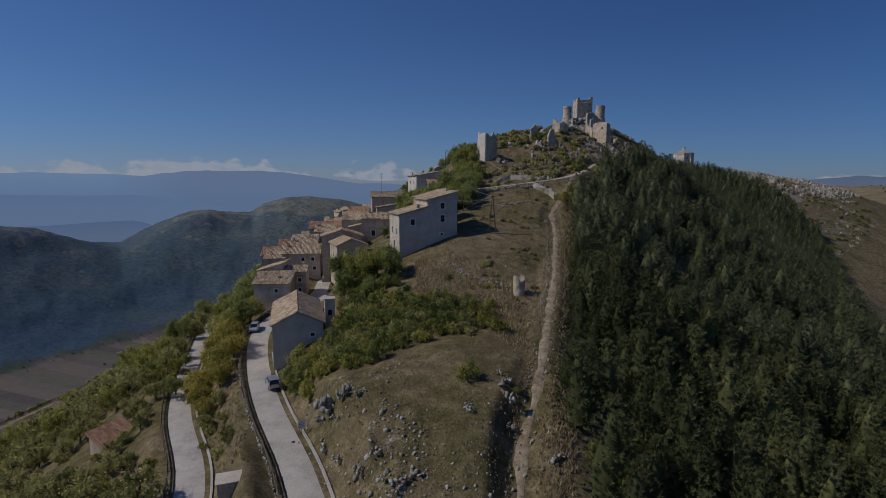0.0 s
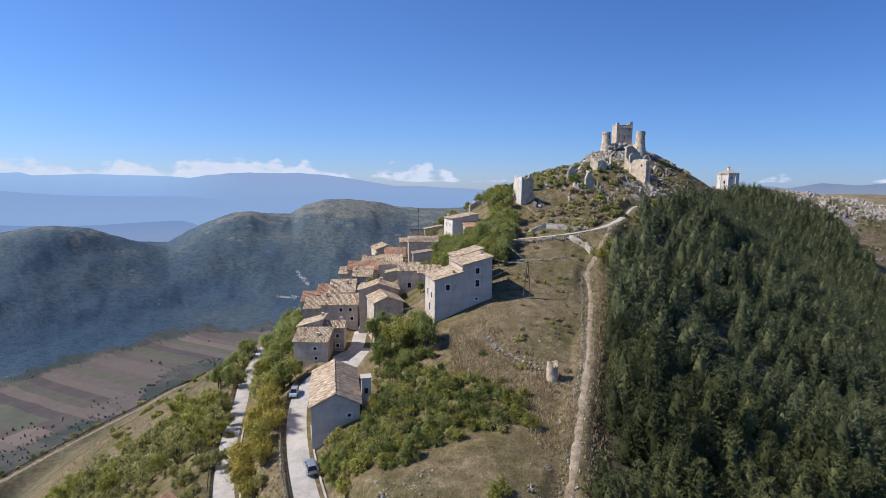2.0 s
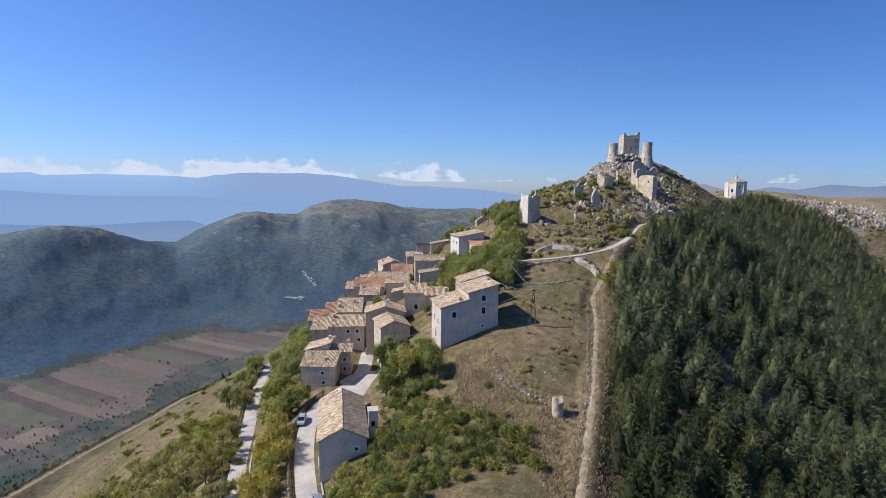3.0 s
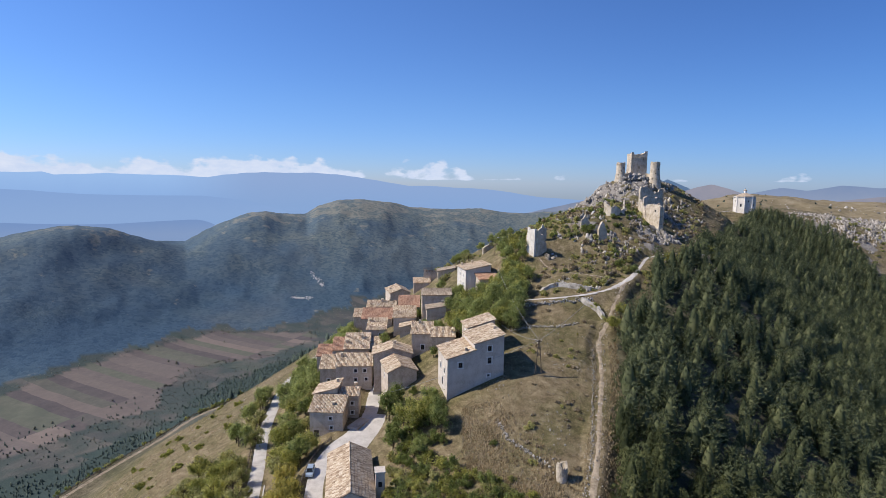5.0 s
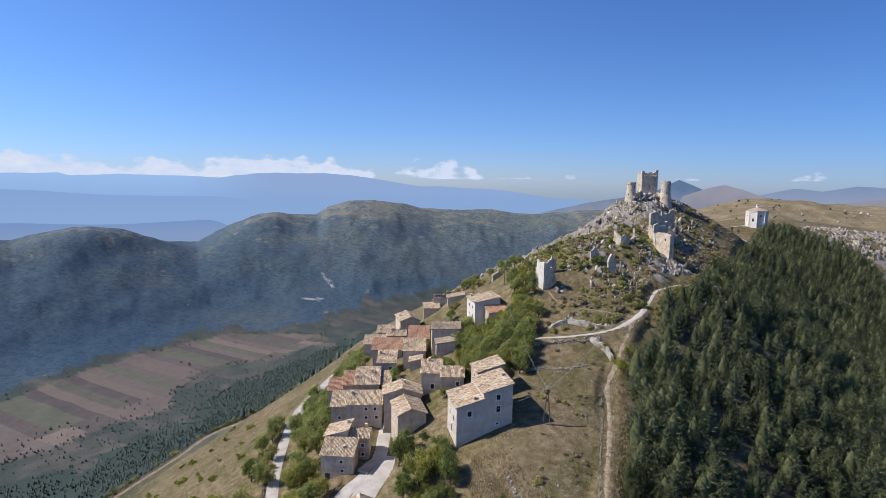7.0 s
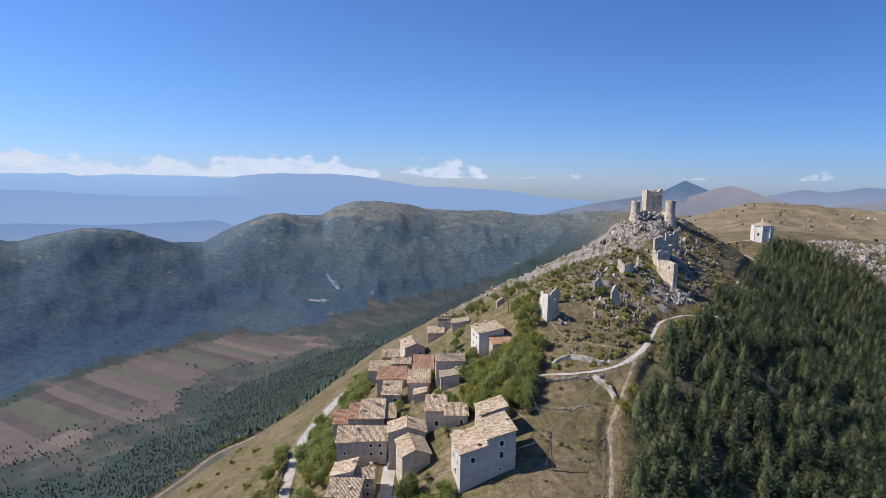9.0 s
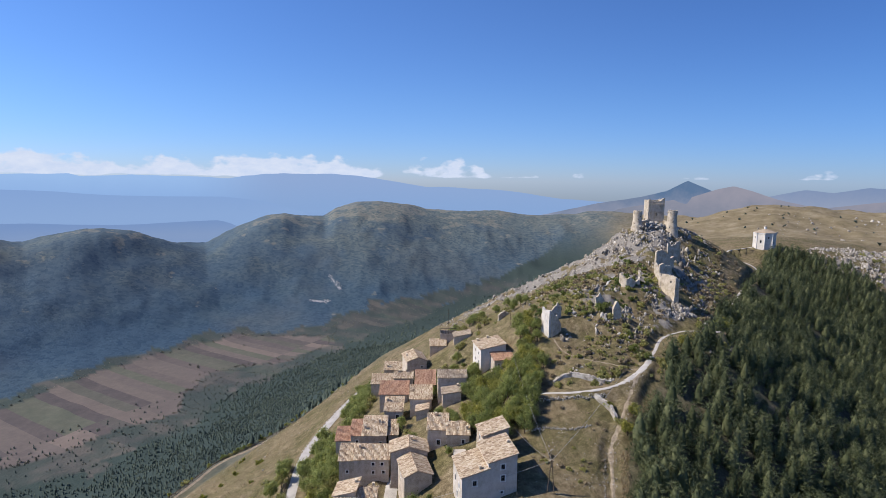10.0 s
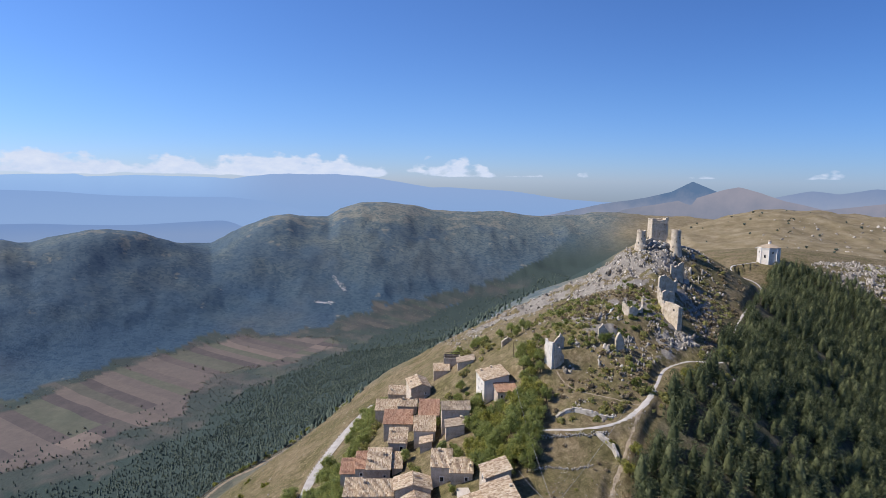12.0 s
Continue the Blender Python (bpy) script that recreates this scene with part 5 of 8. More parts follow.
def square_keep(x, y, angle, w, d, base, top):
    root = thing("castle_keep", pose(x, y, base, 0, 0, angle), "square central castle keep of pale limestone with a broken top", "keep")
    h = top - base
    T = 1.2
    fronts = [(Matrix(), w, [(0, h), (1.2, h + 0.3), (1.6, h - 1.2), (3.0, h - 1.5), (4.4, h - 1.0), (5.0, h - 1.3), (w - 2, h - 0.8), (w - 1.4, h + 0.6), (w, h + 0.8)], [(w / 2 - 0.35, w / 2 + 0.35, h * 0.45, h * 0.45 + 1.7), (w - 2.6, w - 2.1, h * 0.76, h * 0.76 + 0.9)]),
              (Matrix.Translation((w, 0, 0)) @ Matrix.Rotation(radians(90), 4, "Z"), d, [(0, h + 0.8), (2, h - 0.2), (d, h)], [(d / 2, d / 2 + 0.6, h * 0.5, h * 0.5 + 1.3)]),
              (Matrix.Translation((w, d, 0)) @ Matrix.Rotation(radians(180), 4, "Z"), w, [(0, h), (w * 0.5, h - 0.8), (w, h - 0.4)], []),
              (Matrix.Translation((0, d, 0)) @ Matrix.Rotation(radians(-90), 4, "Z"), d, [(0, h - 0.4), (d * 0.4, h - 1.2), (d, h)], [(d / 2, d / 2 + 0.6, h * 0.5, h * 0.5 + 1.3)])]
    for i, (m, length, topline, holes) in enumerate(fronts):
        bm = wall_panel(length, -4, topline, T, holes)
        if i in (1, 3):
            for v in bm.verts:
                v.co.x = min(max(v.co.x, T - 0.002), length - T + 0.002)
        bmesh.ops.transform(bm, matrix=m, verts=bm.verts[:])
        part("wall", bm, CASTLE, root)
    bm = box(T, w - T, T, d - T, h - 3.4, h - 3.0)
    part("upper_floor", bm, CASTLE, root)
    for k in range(9):
        part("corbel", box(0.5 + k * (w - 1) / 8 - 0.15, 0.5 + k * (w - 1) / 8 + 0.15, -0.35, 0.02, h - 3.0, h - 2.4), CASTLE, root)


round_tower("round leaning-based castle tower of pale limestone", 75.2, 327, 84.5, 96.8, 4.3, 2.5, 1)
round_tower("round castle tower with a flared stone base", 95.6, 329, 81.0, 97.3, 4.8, 2.7, 2)
square_keep(83.6, 337, 4, 9.6, 8.6, 85.0, 103.2)
ruin_wall("curtain wall linking the castle towers", [(75, 329, 85, 4.2), (80, 333, 86, 4.6), (85, 338, 88, 3.4)], 1.2, seed=2, sink=7)
ruin_wall("curtain wall linking keep and tower", [(93, 338, 87, 3.6), (96, 332, 84, 5.5)], 1.2, seed=3, sink=7)
ruin_wall("tall broken panel at the foot of the long castle wall", [(67.5, 221, 67.4, 8.0), (66.4, 223.6, 68.4, 7.4), (65.4, 226, 69.4, 6.2), (64.2, 229, 70.4, 4.9)], 1.0, seed=4, holes=[(66.5, 223.4, 72.6, 0.7, 0.8, -67)])
ruin_wall("side return of the broken castle wall panel", [(68.3, 221.3, 67.4, 7.6), (69.2, 225, 68.4, 5.2), (70.2, 229, 69.6, 2.4)], 0.9, seed=41)
ruin_wall("middle panel of the long stepped castle wall", [(64.4, 236, 72, 6.0), (66.2, 236.6, 72.2, 6.3), (68.2, 237.3, 72.4, 5.6), (70, 238, 72.4, 5.0)], 1.0, seed=44)
ruin_wall("upper panel of the long stepped castle wall", [(66.2, 249, 73.6, 8.6), (67.4, 249.6, 73.8, 9.2), (69, 250.4, 74, 8.8), (71, 251, 74, 7.4), (73.3, 252, 74, 6.0)], 1.0, seed=45)
ruin_wall("low foundation between the castle wall panels", [(64.3, 230, 70.8, 2.2), (64.6, 235, 72, 2.6), (65.6, 243, 73.2, 2.4), (66.4, 248, 74, 3.0)], 0.9, seed=46)
ruin_wall("low upper stretch of the ruined castle wall", [(72, 252, 73, 3.0), (75, 260, 74, 3.6), (80, 270, 75, 2.4)], 1.0, seed=43)
ruin_wall("gable wall of a ruined gatehouse", [(85.6, 300, 72, 8.6), (87.6, 300.6, 72, 7.6), (89.8, 301.4, 71.8, 8.4), (92, 302, 71.5, 10.2)], 1.0, seed=5)
ruin_wall("standing corner of a ruined gatehouse", [(92.6, 302.4, 71.5, 9.8), (93.4, 306, 71.5, 7.0), (94, 310, 71.5, 4.4)], 1.0, seed=6)
ruin_wall("low ruined rooms with standing corners", [(45.2, 221, 71, 5.8), (46.2, 219.5, 70.8, 4.6), (47.2, 218.3, 70.6, 4.4), (49.6, 218.6, 70.8, 4.0), (51, 220, 71, 2.2), (53, 222, 71.3, 2.6), (54, 226, 71.5, 6.0)], 0.8, seed=7)
ruin_wall("jagged stump of a ruined wall", [(32.6, 200, 67.3, 3.0), (34, 200.3, 67.5, 4.6), (35.8, 200.8, 67.2, 2.6)], 0.9, seed=8)
ruin_wall("grey ruined tower stump in the rocks", [(38.2, 196, 63.5, 4.0), (39.5, 196.3, 63.8, 6.8), (41.2, 196.8, 63.5, 3.4)], 1.4, seed=9)
ruin_wall("whitewashed ruined tower wall on the spur", [(12.7, 190.4, 59.5, 8.8), (13.6, 188.6, 59.3, 8.2), (15.0, 186.8, 59, 8.6)], 0.8, WARM_WHITE, seed=10)
ruin_wall("side wall of the white ruined tower", [(15.4, 187.0, 59, 8.6), (17.5, 188.6, 59, 6.5), (19, 190, 59, 3.2)], 0.8, seed=11)
ruin_wall("back wall of the white ruined tower", [(12.4, 193.0, 60, 5.0), (15.5, 195, 60.5, 4.4), (18.2, 196.0, 61, 7.6), (19.6, 196.4, 61, 6.2)], 0.8, seed=12)
ruin_wall("thin standing remnant of the outer wall", [(125, 359, 66.5, 6.0), (126.6, 360, 66.5, 6.2)], 1.6, seed=13)
ruin_wall("ruined wall fragment above the village", [(-4, 222, 52, 4.5), (-1.5, 224, 52.5, 5.5), (1.5, 225, 53, 3.0)], 0.9, seed=14)


def octagon_chapel(x, y, base, r, h):
    root = thing("chapel", pose(x, y, base), "white octagonal chapel with tiled pyramid roof and lantern", "chapel")
    pts = [(r * math.cos(radians(22.5 + 45 * k)), r * math.sin(radians(22.5 + 45 * k))) for k in range(8)]
    for k in range(8):
        a, b = Vector(pts[k]), Vector(pts[(k + 1) % 8])
        L = (b - a).length
        holes = [(L / 2 - 0.5, L / 2 + 0.5, h * 0.62, h * 0.62 + 1.5)] if k % 2 else [(L / 2 - 0.7, L / 2 + 0.7, h * 0.3, h * 0.3 + 2.4)]
        bm = wall_panel(L, -4, [(0, h), (L, h)], 0.6, holes)
        ang = math.degrees(math.atan2(b.y - a.y, b.x - a.x))
        m = pose(a.x, a.y, 0, 0, 0, ang)
        bmesh.ops.transform(bm, matrix=m, verts=bm.verts[:])
        part("wall", bm, WARM_WHITE, root)
        for q in holes:
            bm = bmesh.new()
            add_box(bm, q[0], q[1], 0.25, 0.3, q[2], q[3], m)
            part("window", bm, GLASS, root)
        bm = bmesh.new()
        tube(bm, (a.x, a.y, -1), (a.x, a.y, h - 0.2), 0.42, 0.42, 8)
        part("pilaster", bm, FRAME, root)
    def ring_roof(rr, z0, z1, r1, mat, name):
        bm = bmesh.new()
        lo = [bm.verts.new((rr * math.cos(radians(22.5 + 45 * k)), rr * math.sin(radians(22.5 + 45 * k)), z0)) for k in range(8)]
        md = [bm.verts.new((rr * math.cos(radians(22.5 + 45 * k)), rr * math.sin(radians(22.5 + 45 * k)), z0 + 0.25)) for k in range(8)]
        hi = [bm.verts.new((r1 * math.cos(radians(22.5 + 45 * k)), r1 * math.sin(radians(22.5 + 45 * k)), z1)) for k in range(8)]
        for k in range(8):
            j = (k + 1) % 8
            bm.faces.new((lo[k], lo[j], md[j], md[k]))
            bm.faces.new((md[k], md[j], hi[j], hi[k]))
        bm.faces.new(hi)
        bm.faces.new(lo[::-1])
        part(name, bm, mat, root)
    bm = bmesh.new()
    ring_roof(r + 0.5, h - 0.6, h - 0.1, r + 0.3, FRAME, "cornice")
    bm.free()
    ring_roof(r + 0.55, h - 0.096, h + 2.7, 1.2, GREYTILE, "roof")
    ring_roof(1.05, h + 2.4, h + 4.6, 1.0, WHITE, "lantern")
    ring_roof(1.35, h + 4.604, h + 5.8, 0.12, GREYTILE, "lantern_roof")
    bm = bmesh.new()
    tube(bm, (0, 0, h + 5.6), (0, 0, h + 7.0), 0.1, 0.06, 6)
    part("finial", bm, METAL, root)


octagon_chapel(200.5, 446, 63.5, 7.5, 11.8)


# ---- the old lime-kiln stub beside the track ----
def stub_tower(x, y, base, h, r):
    rnd = random.Random(5)
    root = thing("ruined_turret", pose(x, y, base), "broken round turret of whitish rubble stone beside the track", "ruin")
    bm = bmesh.new()
    sides, n = 22, 7
    outer, inner = [], []
    for k in range(n + 1):
        z = -1.2 + (h + 1.2) * k / n
        outer.append([bm.verts.new((r * math.cos(2 * math.pi * a / sides) * rnd.uniform(0.95, 1.05), r * math.sin(2 * math.pi * a / sides) * rnd.uniform(0.95, 1.05), z * (1 if k < n else 1 + 0.16 * math.sin(a * 0.6) + rnd.uniform(-0.08, 0.05)))) for a in range(sides)])
    inner = [[bm.verts.new((v.co.x * 0.6, v.co.y * 0.6, v.co.z if q == 0 else h - 1.6)) for v in outer[-1]] for q in (0, 1)]
    for a in range(sides):
        b = (a + 1) % sides
        for k in range(n):
            bm.faces.new((outer[k][a], outer[k][b], outer[k + 1][b], outer[k + 1][a]))
        bm.faces.new((outer[-1][a], outer[-1][b], inner[0][b], inner[0][a]))
        bm.faces.new((inner[0][a], inner[0][b], inner[1][b], inner[1][a]))
    bm.faces.new(inner[1])
    part("masonry", bm, CASTLE, root)


stub_tower(13.2, 90.2, 30.8, 3.1, 0.98)


# ---- trees ----
def needle_cloud(rnd, height, radius, shoots, needles, size, base=0.06):
    """A black pine's crown: shoots on whorled branches, each a rosette of needle sprays that opens outwards
    and up. Arrays of vertices and triangles."""
    V, T = [], []
    golden = 2.399963
    bent = rnd.uniform(0, 6.28)
    for i in range(shoots):
        t = ((i + 0.5) / shoots) ** 0.92
        k = t + rnd.uniform(-0.03, 0.03)
        prof = max(0.06, max(0.0, 1 - k) ** 0.62 * (0.62 + 0.38 * min(1.0, k * 3.2)))
        a = i * golden + rnd.uniform(-0.35, 0.35)
        lump = 1 + 0.14 * math.sin(a * 2 + bent + k * 7) + 0.12 * math.sin(a * 5 - k * 23)
        rr = radius * prof * lump * (rnd.uniform(0.80, 1.06) if i % 4 else rnd.uniform(0.4, 0.75))
        z = height * (base + (1 - base) * min(k, 0.97)) + 0.10 * rr
        c = Vector((rr * math.cos(a), rr * math.sin(a), z))
        axis = Vector((math.cos(a), math.sin(a), 0.55 + 0.9 * k)).normalized()
        u = axis.cross(Vector((0, 0, 1)))
        u = u.normalized() if u.length > 0.05 else Vector((1, 0, 0))
        w = axis.cross(u)
        s = size * rnd.uniform(0.75, 1.25) * (1.0 - 0.35 * k)
        for j in range(needles):
            b = j * golden + rnd.uniform(-0.3, 0.3)
            spread = rnd.uniform(0.15, 1.35)
            d = (axis * math.cos(spread) + (u * math.cos(b) + w * math.sin(b)) * math.sin(spread)).normalized()
            side = d.cross(axis + u * 0.3)
            side = side.normalized() if side.length > 0.05 else u
            e = s * rnd.uniform(0.7, 1.15)
            q = len(V)
            V += [c - d * e * 0.2 - side * e * 0.13, c - d * e * 0.2 + side * e * 0.13, c + d * e]
            T.append((q, q + 1, q + 2))
    # dense inner body
    n = 7
    i0 = len(V)
    for k, f in ((base + 0.02, 0.36), (0.35, 0.44), (0.68, 0.22)):
        for a in range(n):
            q = a * 2 * math.pi / n
            V.append(Vector((radius * f * math.cos(q), radius * f * math.sin(q), height * k)))
    V.append(Vector((0, 0, height * 0.9)))
    for L in range(2):
        for a in range(n):
            b = (a + 1) % n
            p, q = i0 + L * n, i0 + (L + 1) * n
            T += [(p + a, p + b, q + b), (p + a, q + b, q + a)]
    for a in range(n):
        T.append((i0 + 2 * n + a, i0 + 2 * n + (a + 1) % n, i0 + 3 * n))
    return np.array([tuple(v) for v in V]), np.array(T)


def trunk_mesh(rnd, height, r, limbs=0, spread=1.5, start=0.35):
    bm = bmesh.new()
    p = Vector((0, 0, -0.6))
    steps = 5
    tops = []
    for k in range(steps):
        q = Vector((rnd.uniform(-0.08, 0.08) * height * 0.1, rnd.uniform(-0.08, 0.08) * height * 0.1, -0.6 + (height + 0.6) * (k + 1) / steps))
        tube(bm, p, q, r * (1 - 0.8 * k / steps), r * (1 - 0.8 * (k + 1) / steps), 6, False)
        tops.append(q)
        p = q
    for _ in range(limbs):
        a = rnd.uniform(0, 2 * math.pi)
        z = height * rnd.uniform(start, 0.75)
        s = Vector((0, 0, z))
        e = s + Vector((math.cos(a) * spread, math.sin(a) * spread, spread * rnd.uniform(0.5, 1.1)))
        tube(bm, s, e, r * 0.4, r * 0.12, 5, False)
        for _ in range(2):
            b = a + rnd.uniform(-0.9, 0.9)
            m = s.lerp(e, 0.6)
            tube(bm, m, m + Vector((math.cos(b), math.sin(b), rnd.uniform(0.4, 1.2))) * spread * 0.55, r * 0.18, r * 0.06, 4, False)
    return bm


def pine(label, height, radius, shoots, seed):
    rnd = random.Random(seed)
    root = thing("pine_tree", Matrix(), label, "pine tree", "pines of the plantation")
    part("trunk", trunk_mesh(rnd, height * 0.9, 0.17), BARK, root)
    v, t = needle_cloud(rnd, height, radius, shoots, 13, 0.58)
    crown = new("crown", mesh_from_arrays("crown", v, t, PINE))
    crown.parent = root
    return root


def leaf_cloud(rnd, height, radius, leaves, size, start=0.25, lobes=14):
    """Leaves gathered on uneven lobes of a broad crown."""
    V, T = [], []
    centres = []
    for _ in range(lobes):
        a = rnd.uniform(0, 2 * math.pi)
        rr = radius * math.sqrt(rnd.random()) * 0.68
        z = height * (start + (1 - start) * rnd.uniform(0.18, 0.82) * (1 - 0.35 * rr / radius))
        centres.append((Vector((rr * math.cos(a), rr * math.sin(a), z)), radius * rnd.uniform(0.22, 0.44)))
    for _ in range(leaves):
        c, s = rnd.choice(centres)
        d = Vector((rnd.gauss(0, 1), rnd.gauss(0, 1), rnd.gauss(0, 0.85))).normalized()
        p = c + d * s * rnd.uniform(0.5, 1.35) * (1 + 0.2 * math.sin(d.x * 7 + d.z * 5))
        if p.z < height * start * 0.5:
            p.z = height * start * 0.5 + rnd.random() * 0.3
        u = Vector((rnd.gauss(0, 1), rnd.gauss(0, 1), rnd.gauss(0, 1))).normalized()
        w = d.cross(u)
        if w.length < 0.1:
            continue
        w.normalize()
        u = (w.cross(d) + d * rnd.uniform(-0.5, 0.7)).normalized()
        k = size * rnd.uniform(0.6, 1.4)
        i = len(V)
        V += [p - w * k * 0.5, p + w * k * 0.5, p + u * k]
        T.append((i, i + 1, i + 2))
    for c, s in centres:
        i0 = len(V)
        n = 6
        for lv, f in ((-0.5, 0.22), (0.05, 0.36), (0.42, 0.2)):
            for a in range(n):
                q = a * 2 * math.pi / n + lv
                V.append(c + Vector((s * f * math.cos(q), s * f * math.sin(q), s * lv)))
        for L in range(2):
            for a in range(n):
                b = (a + 1) % n
                p, q = i0 + L * n, i0 + (L + 1) * n
                T += [(p + a, p + b, q + b), (p + a, q + b, q + a)]
        for a in range(1, n - 1):
            T.append((i0 + 2 * n, i0 + 2 * n + a, i0 + 2 * n + a + 1))
    return np.array([tuple(v) for v in V]), np.array(T)


def broadleaf(name, label, category, group, height, radius, leaves, size, mat, seed, start=0.25, lobes=14, limbs=6):
    rnd = random.Random(seed)
    root = thing(name, Matrix(), label, category, group)
    stem = part("trunk" if name == "tree" else "stem", trunk_mesh(rnd, height * 0.75, 0.05 * radius + 0.06, limbs, radius * 0.6, start), BARK, root)
    v, t = leaf_cloud(rnd, height, radius, leaves, size, start, lobes)
    crown = new("crown", mesh_from_arrays("crown", v, t, mat))
    crown.parent = root
    stem.data.calc_loop_triangles()
    wood = (np.array([tuple(q.co) for q in stem.data.vertices]), np.array([tuple(q.vertices) for q in stem.data.loop_triangles]))
    CLOUDS.append(((v, t), wood))
    return root


CLOUDS = []


def joined_copies(name, label, category, mat, kinds, places):
    """Many alike plants as one mesh; kinds are (vertices, triangles), places (x, y, z, turn, scale, kind)."""
    VV, TT, base = [], [], 0
    for x, y, z, turn, s, k in places:
        v, t = kinds[k]
        c, n = math.cos(turn) * s, math.sin(turn) * s
        VV.append(np.c_[v[:, 0] * c - v[:, 1] * n + x, v[:, 0] * n + v[:, 1] * c + y, v[:, 2] * s + z])
        TT.append(t + base)
        base += len(v)
    ob = new(name, mesh_from_arrays(name, np.vstack(VV), np.vstack(TT), mat))
    return tagged(ob, label, category, kind="stuff")


def scatter(poly, gap, seed):
    """Places inside a polygon at about that spacing."""
    rnd = np.random.RandomState(seed)
    xs, ys = [p[0] for p in poly], [p[1] for p in poly]
    gx, gy = np.meshgrid(np.arange(min(xs), max(xs), gap), np.arange(min(ys), max(ys), gap * 0.87))
    gx = gx + (np.arange(gx.shape[0]) % 2)[:, None] * gap * 0.5
    gx, gy = (gx + rnd.uniform(-0.36, 0.36, gx.shape) * gap).ravel(), (gy + rnd.uniform(-0.36, 0.36, gx.shape) * gap).ravel()
    hit = inside(gx, gy, poly)
    return list(zip(gx[hit].tolist(), gy[hit].tolist()))


PINES = ((9.0, 2.9), (7.6, 2.7), (10.0, 3.0), (8.2, 3.2), (6.2, 2.3))


def plant_pinewood():
    rnd = random.Random(77)
    spots = np.array(scatter(PINEWOOD, 4.6, 3))
    thin = fbm(spots[:, 0], spots[:, 1], 20, 3, 90)
    keep = ((thin > 0.27) | (spots[:, 1] < 140)) & ~cleared(spots[:, 0], spots[:, 1]) & (way_blend(spots[:, 0], spots[:, 1], CHURCH_PATH)[0] > 2.2) & (way_blend(spots[:, 0], spots[:, 1], CASTLE_PATH)[0] > 3.0)
    spots, thin = spots[keep], thin[keep]
    z = land(spots[:, 0], spots[:, 1])
    order = sorted(range(len(spots)), key=lambda i: spots[i][1] + 0.3 * spots[i][0])
    near, far = order[:300], order[300:]
    protos = [pine("dark green black pine with bristling tufted crown", h, r, 180, 10 + i) for i, (h, r) in enumerate(PINES)]
    size = lambda i: rnd.uniform(0.72, 1.12) * (0.8 + 0.4 * min(max((thin[i] - 0.27) / 0.2, 0), 1))
    used = set()
    for i in near:
        k = rnd.randrange(5)
        m = pose(spots[i][0], spots[i][1], z[i], rnd.uniform(-4, 4), rnd.uniform(-4, 4), rnd.uniform(0, 360)) @ Matrix.Scale(size(i), 4)
        if k not in used:
            used.add(k)
            protos[k].matrix_basis = m
        else:
            c = copy_thing(protos[k], m)
            c.matrix_basis = m
    kinds = [needle_cloud(random.Random(30 + i), h * 0.9, r * 1.1, 64, 7, 0.98) for i, (h, r) in enumerate(PINES)]
    places = [(spots[i][0], spots[i][1], z[i], rnd.uniform(0, 6.28), size(i), rnd.randrange(5)) for i in far]
    joined_copies("pine_wood", "dense dark green pine plantation on the hillside", "wood", PINE_FAR, kinds, places)


plant_pinewood()

KINDS, SHAPES, FAR_OFF = {}, {}, {}
FAR_PLANTS = 142  # beyond this, trees and bushes are joined


def plant(kind, x, y, scale=1.0, seed=0, dz=0.0):
    """A broadleaf tree or bush of a kind at a place."""
    rnd = random.Random(seed * 7919 + int(x * 131) + int(y * 17))
    m = pose(x, y, level_at(x, y) - 0.1 + dz, rnd.uniform(-4, 4), rnd.uniform(-4, 4), rnd.uniform(0, 360)) @ Matrix.Diagonal((scale * rnd.uniform(0.9, 1.12), scale * rnd.uniform(0.9, 1.12), scale * rnd.uniform(0.88, 1.1), 1))
    variants = KINDS[kind]
    k = rnd.randrange(len(variants))
    ob, used = variants[k]
    if y > FAR_PLANTS or x < -76:
        FAR_OFF.setdefault(kind, []).append((x, y, level_at(x, y) - 0.1, rnd.uniform(0, 6.28), scale, k))
        return None
    if not used:
        variants[k] = (ob, True)
        ob.matrix_basis = m
        return ob
    c = copy_thing(ob, m)
    c.matrix_basis = m
    return c


def define(kind, n, *args, **kw):
    first = len(CLOUDS)
    KINDS[kind] = [(broadleaf(*args, seed=hash_of(kind) + i, **kw), False) for i in range(n)]
    SHAPES[kind] = (CLOUDS[first:], args[0], args[1], args[8])


def hash_of(s):
    return sum(ord(c) * (i + 3) for i, c in enumerate(s))


define("green", 3, "tree", "leafy green deciduous tree by the village", "tree", "trees round the village", 7.5, 3.2, 2300, 0.27, LEAF_GREEN, lobes=20)
define("yellow", 2, "tree", "yellow-green deciduous tree in autumn leaf", "tree", "trees round the village", 7.0, 3.2, 2300, 0.26, LEAF_YELLOW, lobes=20)
define("rust", 2, "tree", "rusty orange autumn tree beside the road", "tree", "trees round the village", 6.5, 3.2, 2000, 0.25, LEAF_RUST, lobes=22, start=0.12)
define("dull", 3, "tree", "dull olive tree with thin autumn crown", "tree", "trees on the slope", 5.0, 2.7, 1050, 0.24, LEAF_DULL, start=0.16, lobes=18, limbs=12)
define("bush", 3, "bush", "dense bright green bush on the slope", "bush", "bushes on the slope", 3.0, 1.9, 1250, 0.21, LEAF_GREEN, start=0.02, lobes=11, limbs=3)
define("ybush", 2, "bush", "yellowish bush in dry grass", "bush", "bushes on the slope", 2.4, 1.6, 900, 0.22, LEAF_YELLOW, start=0.02, lobes=9, limbs=3)
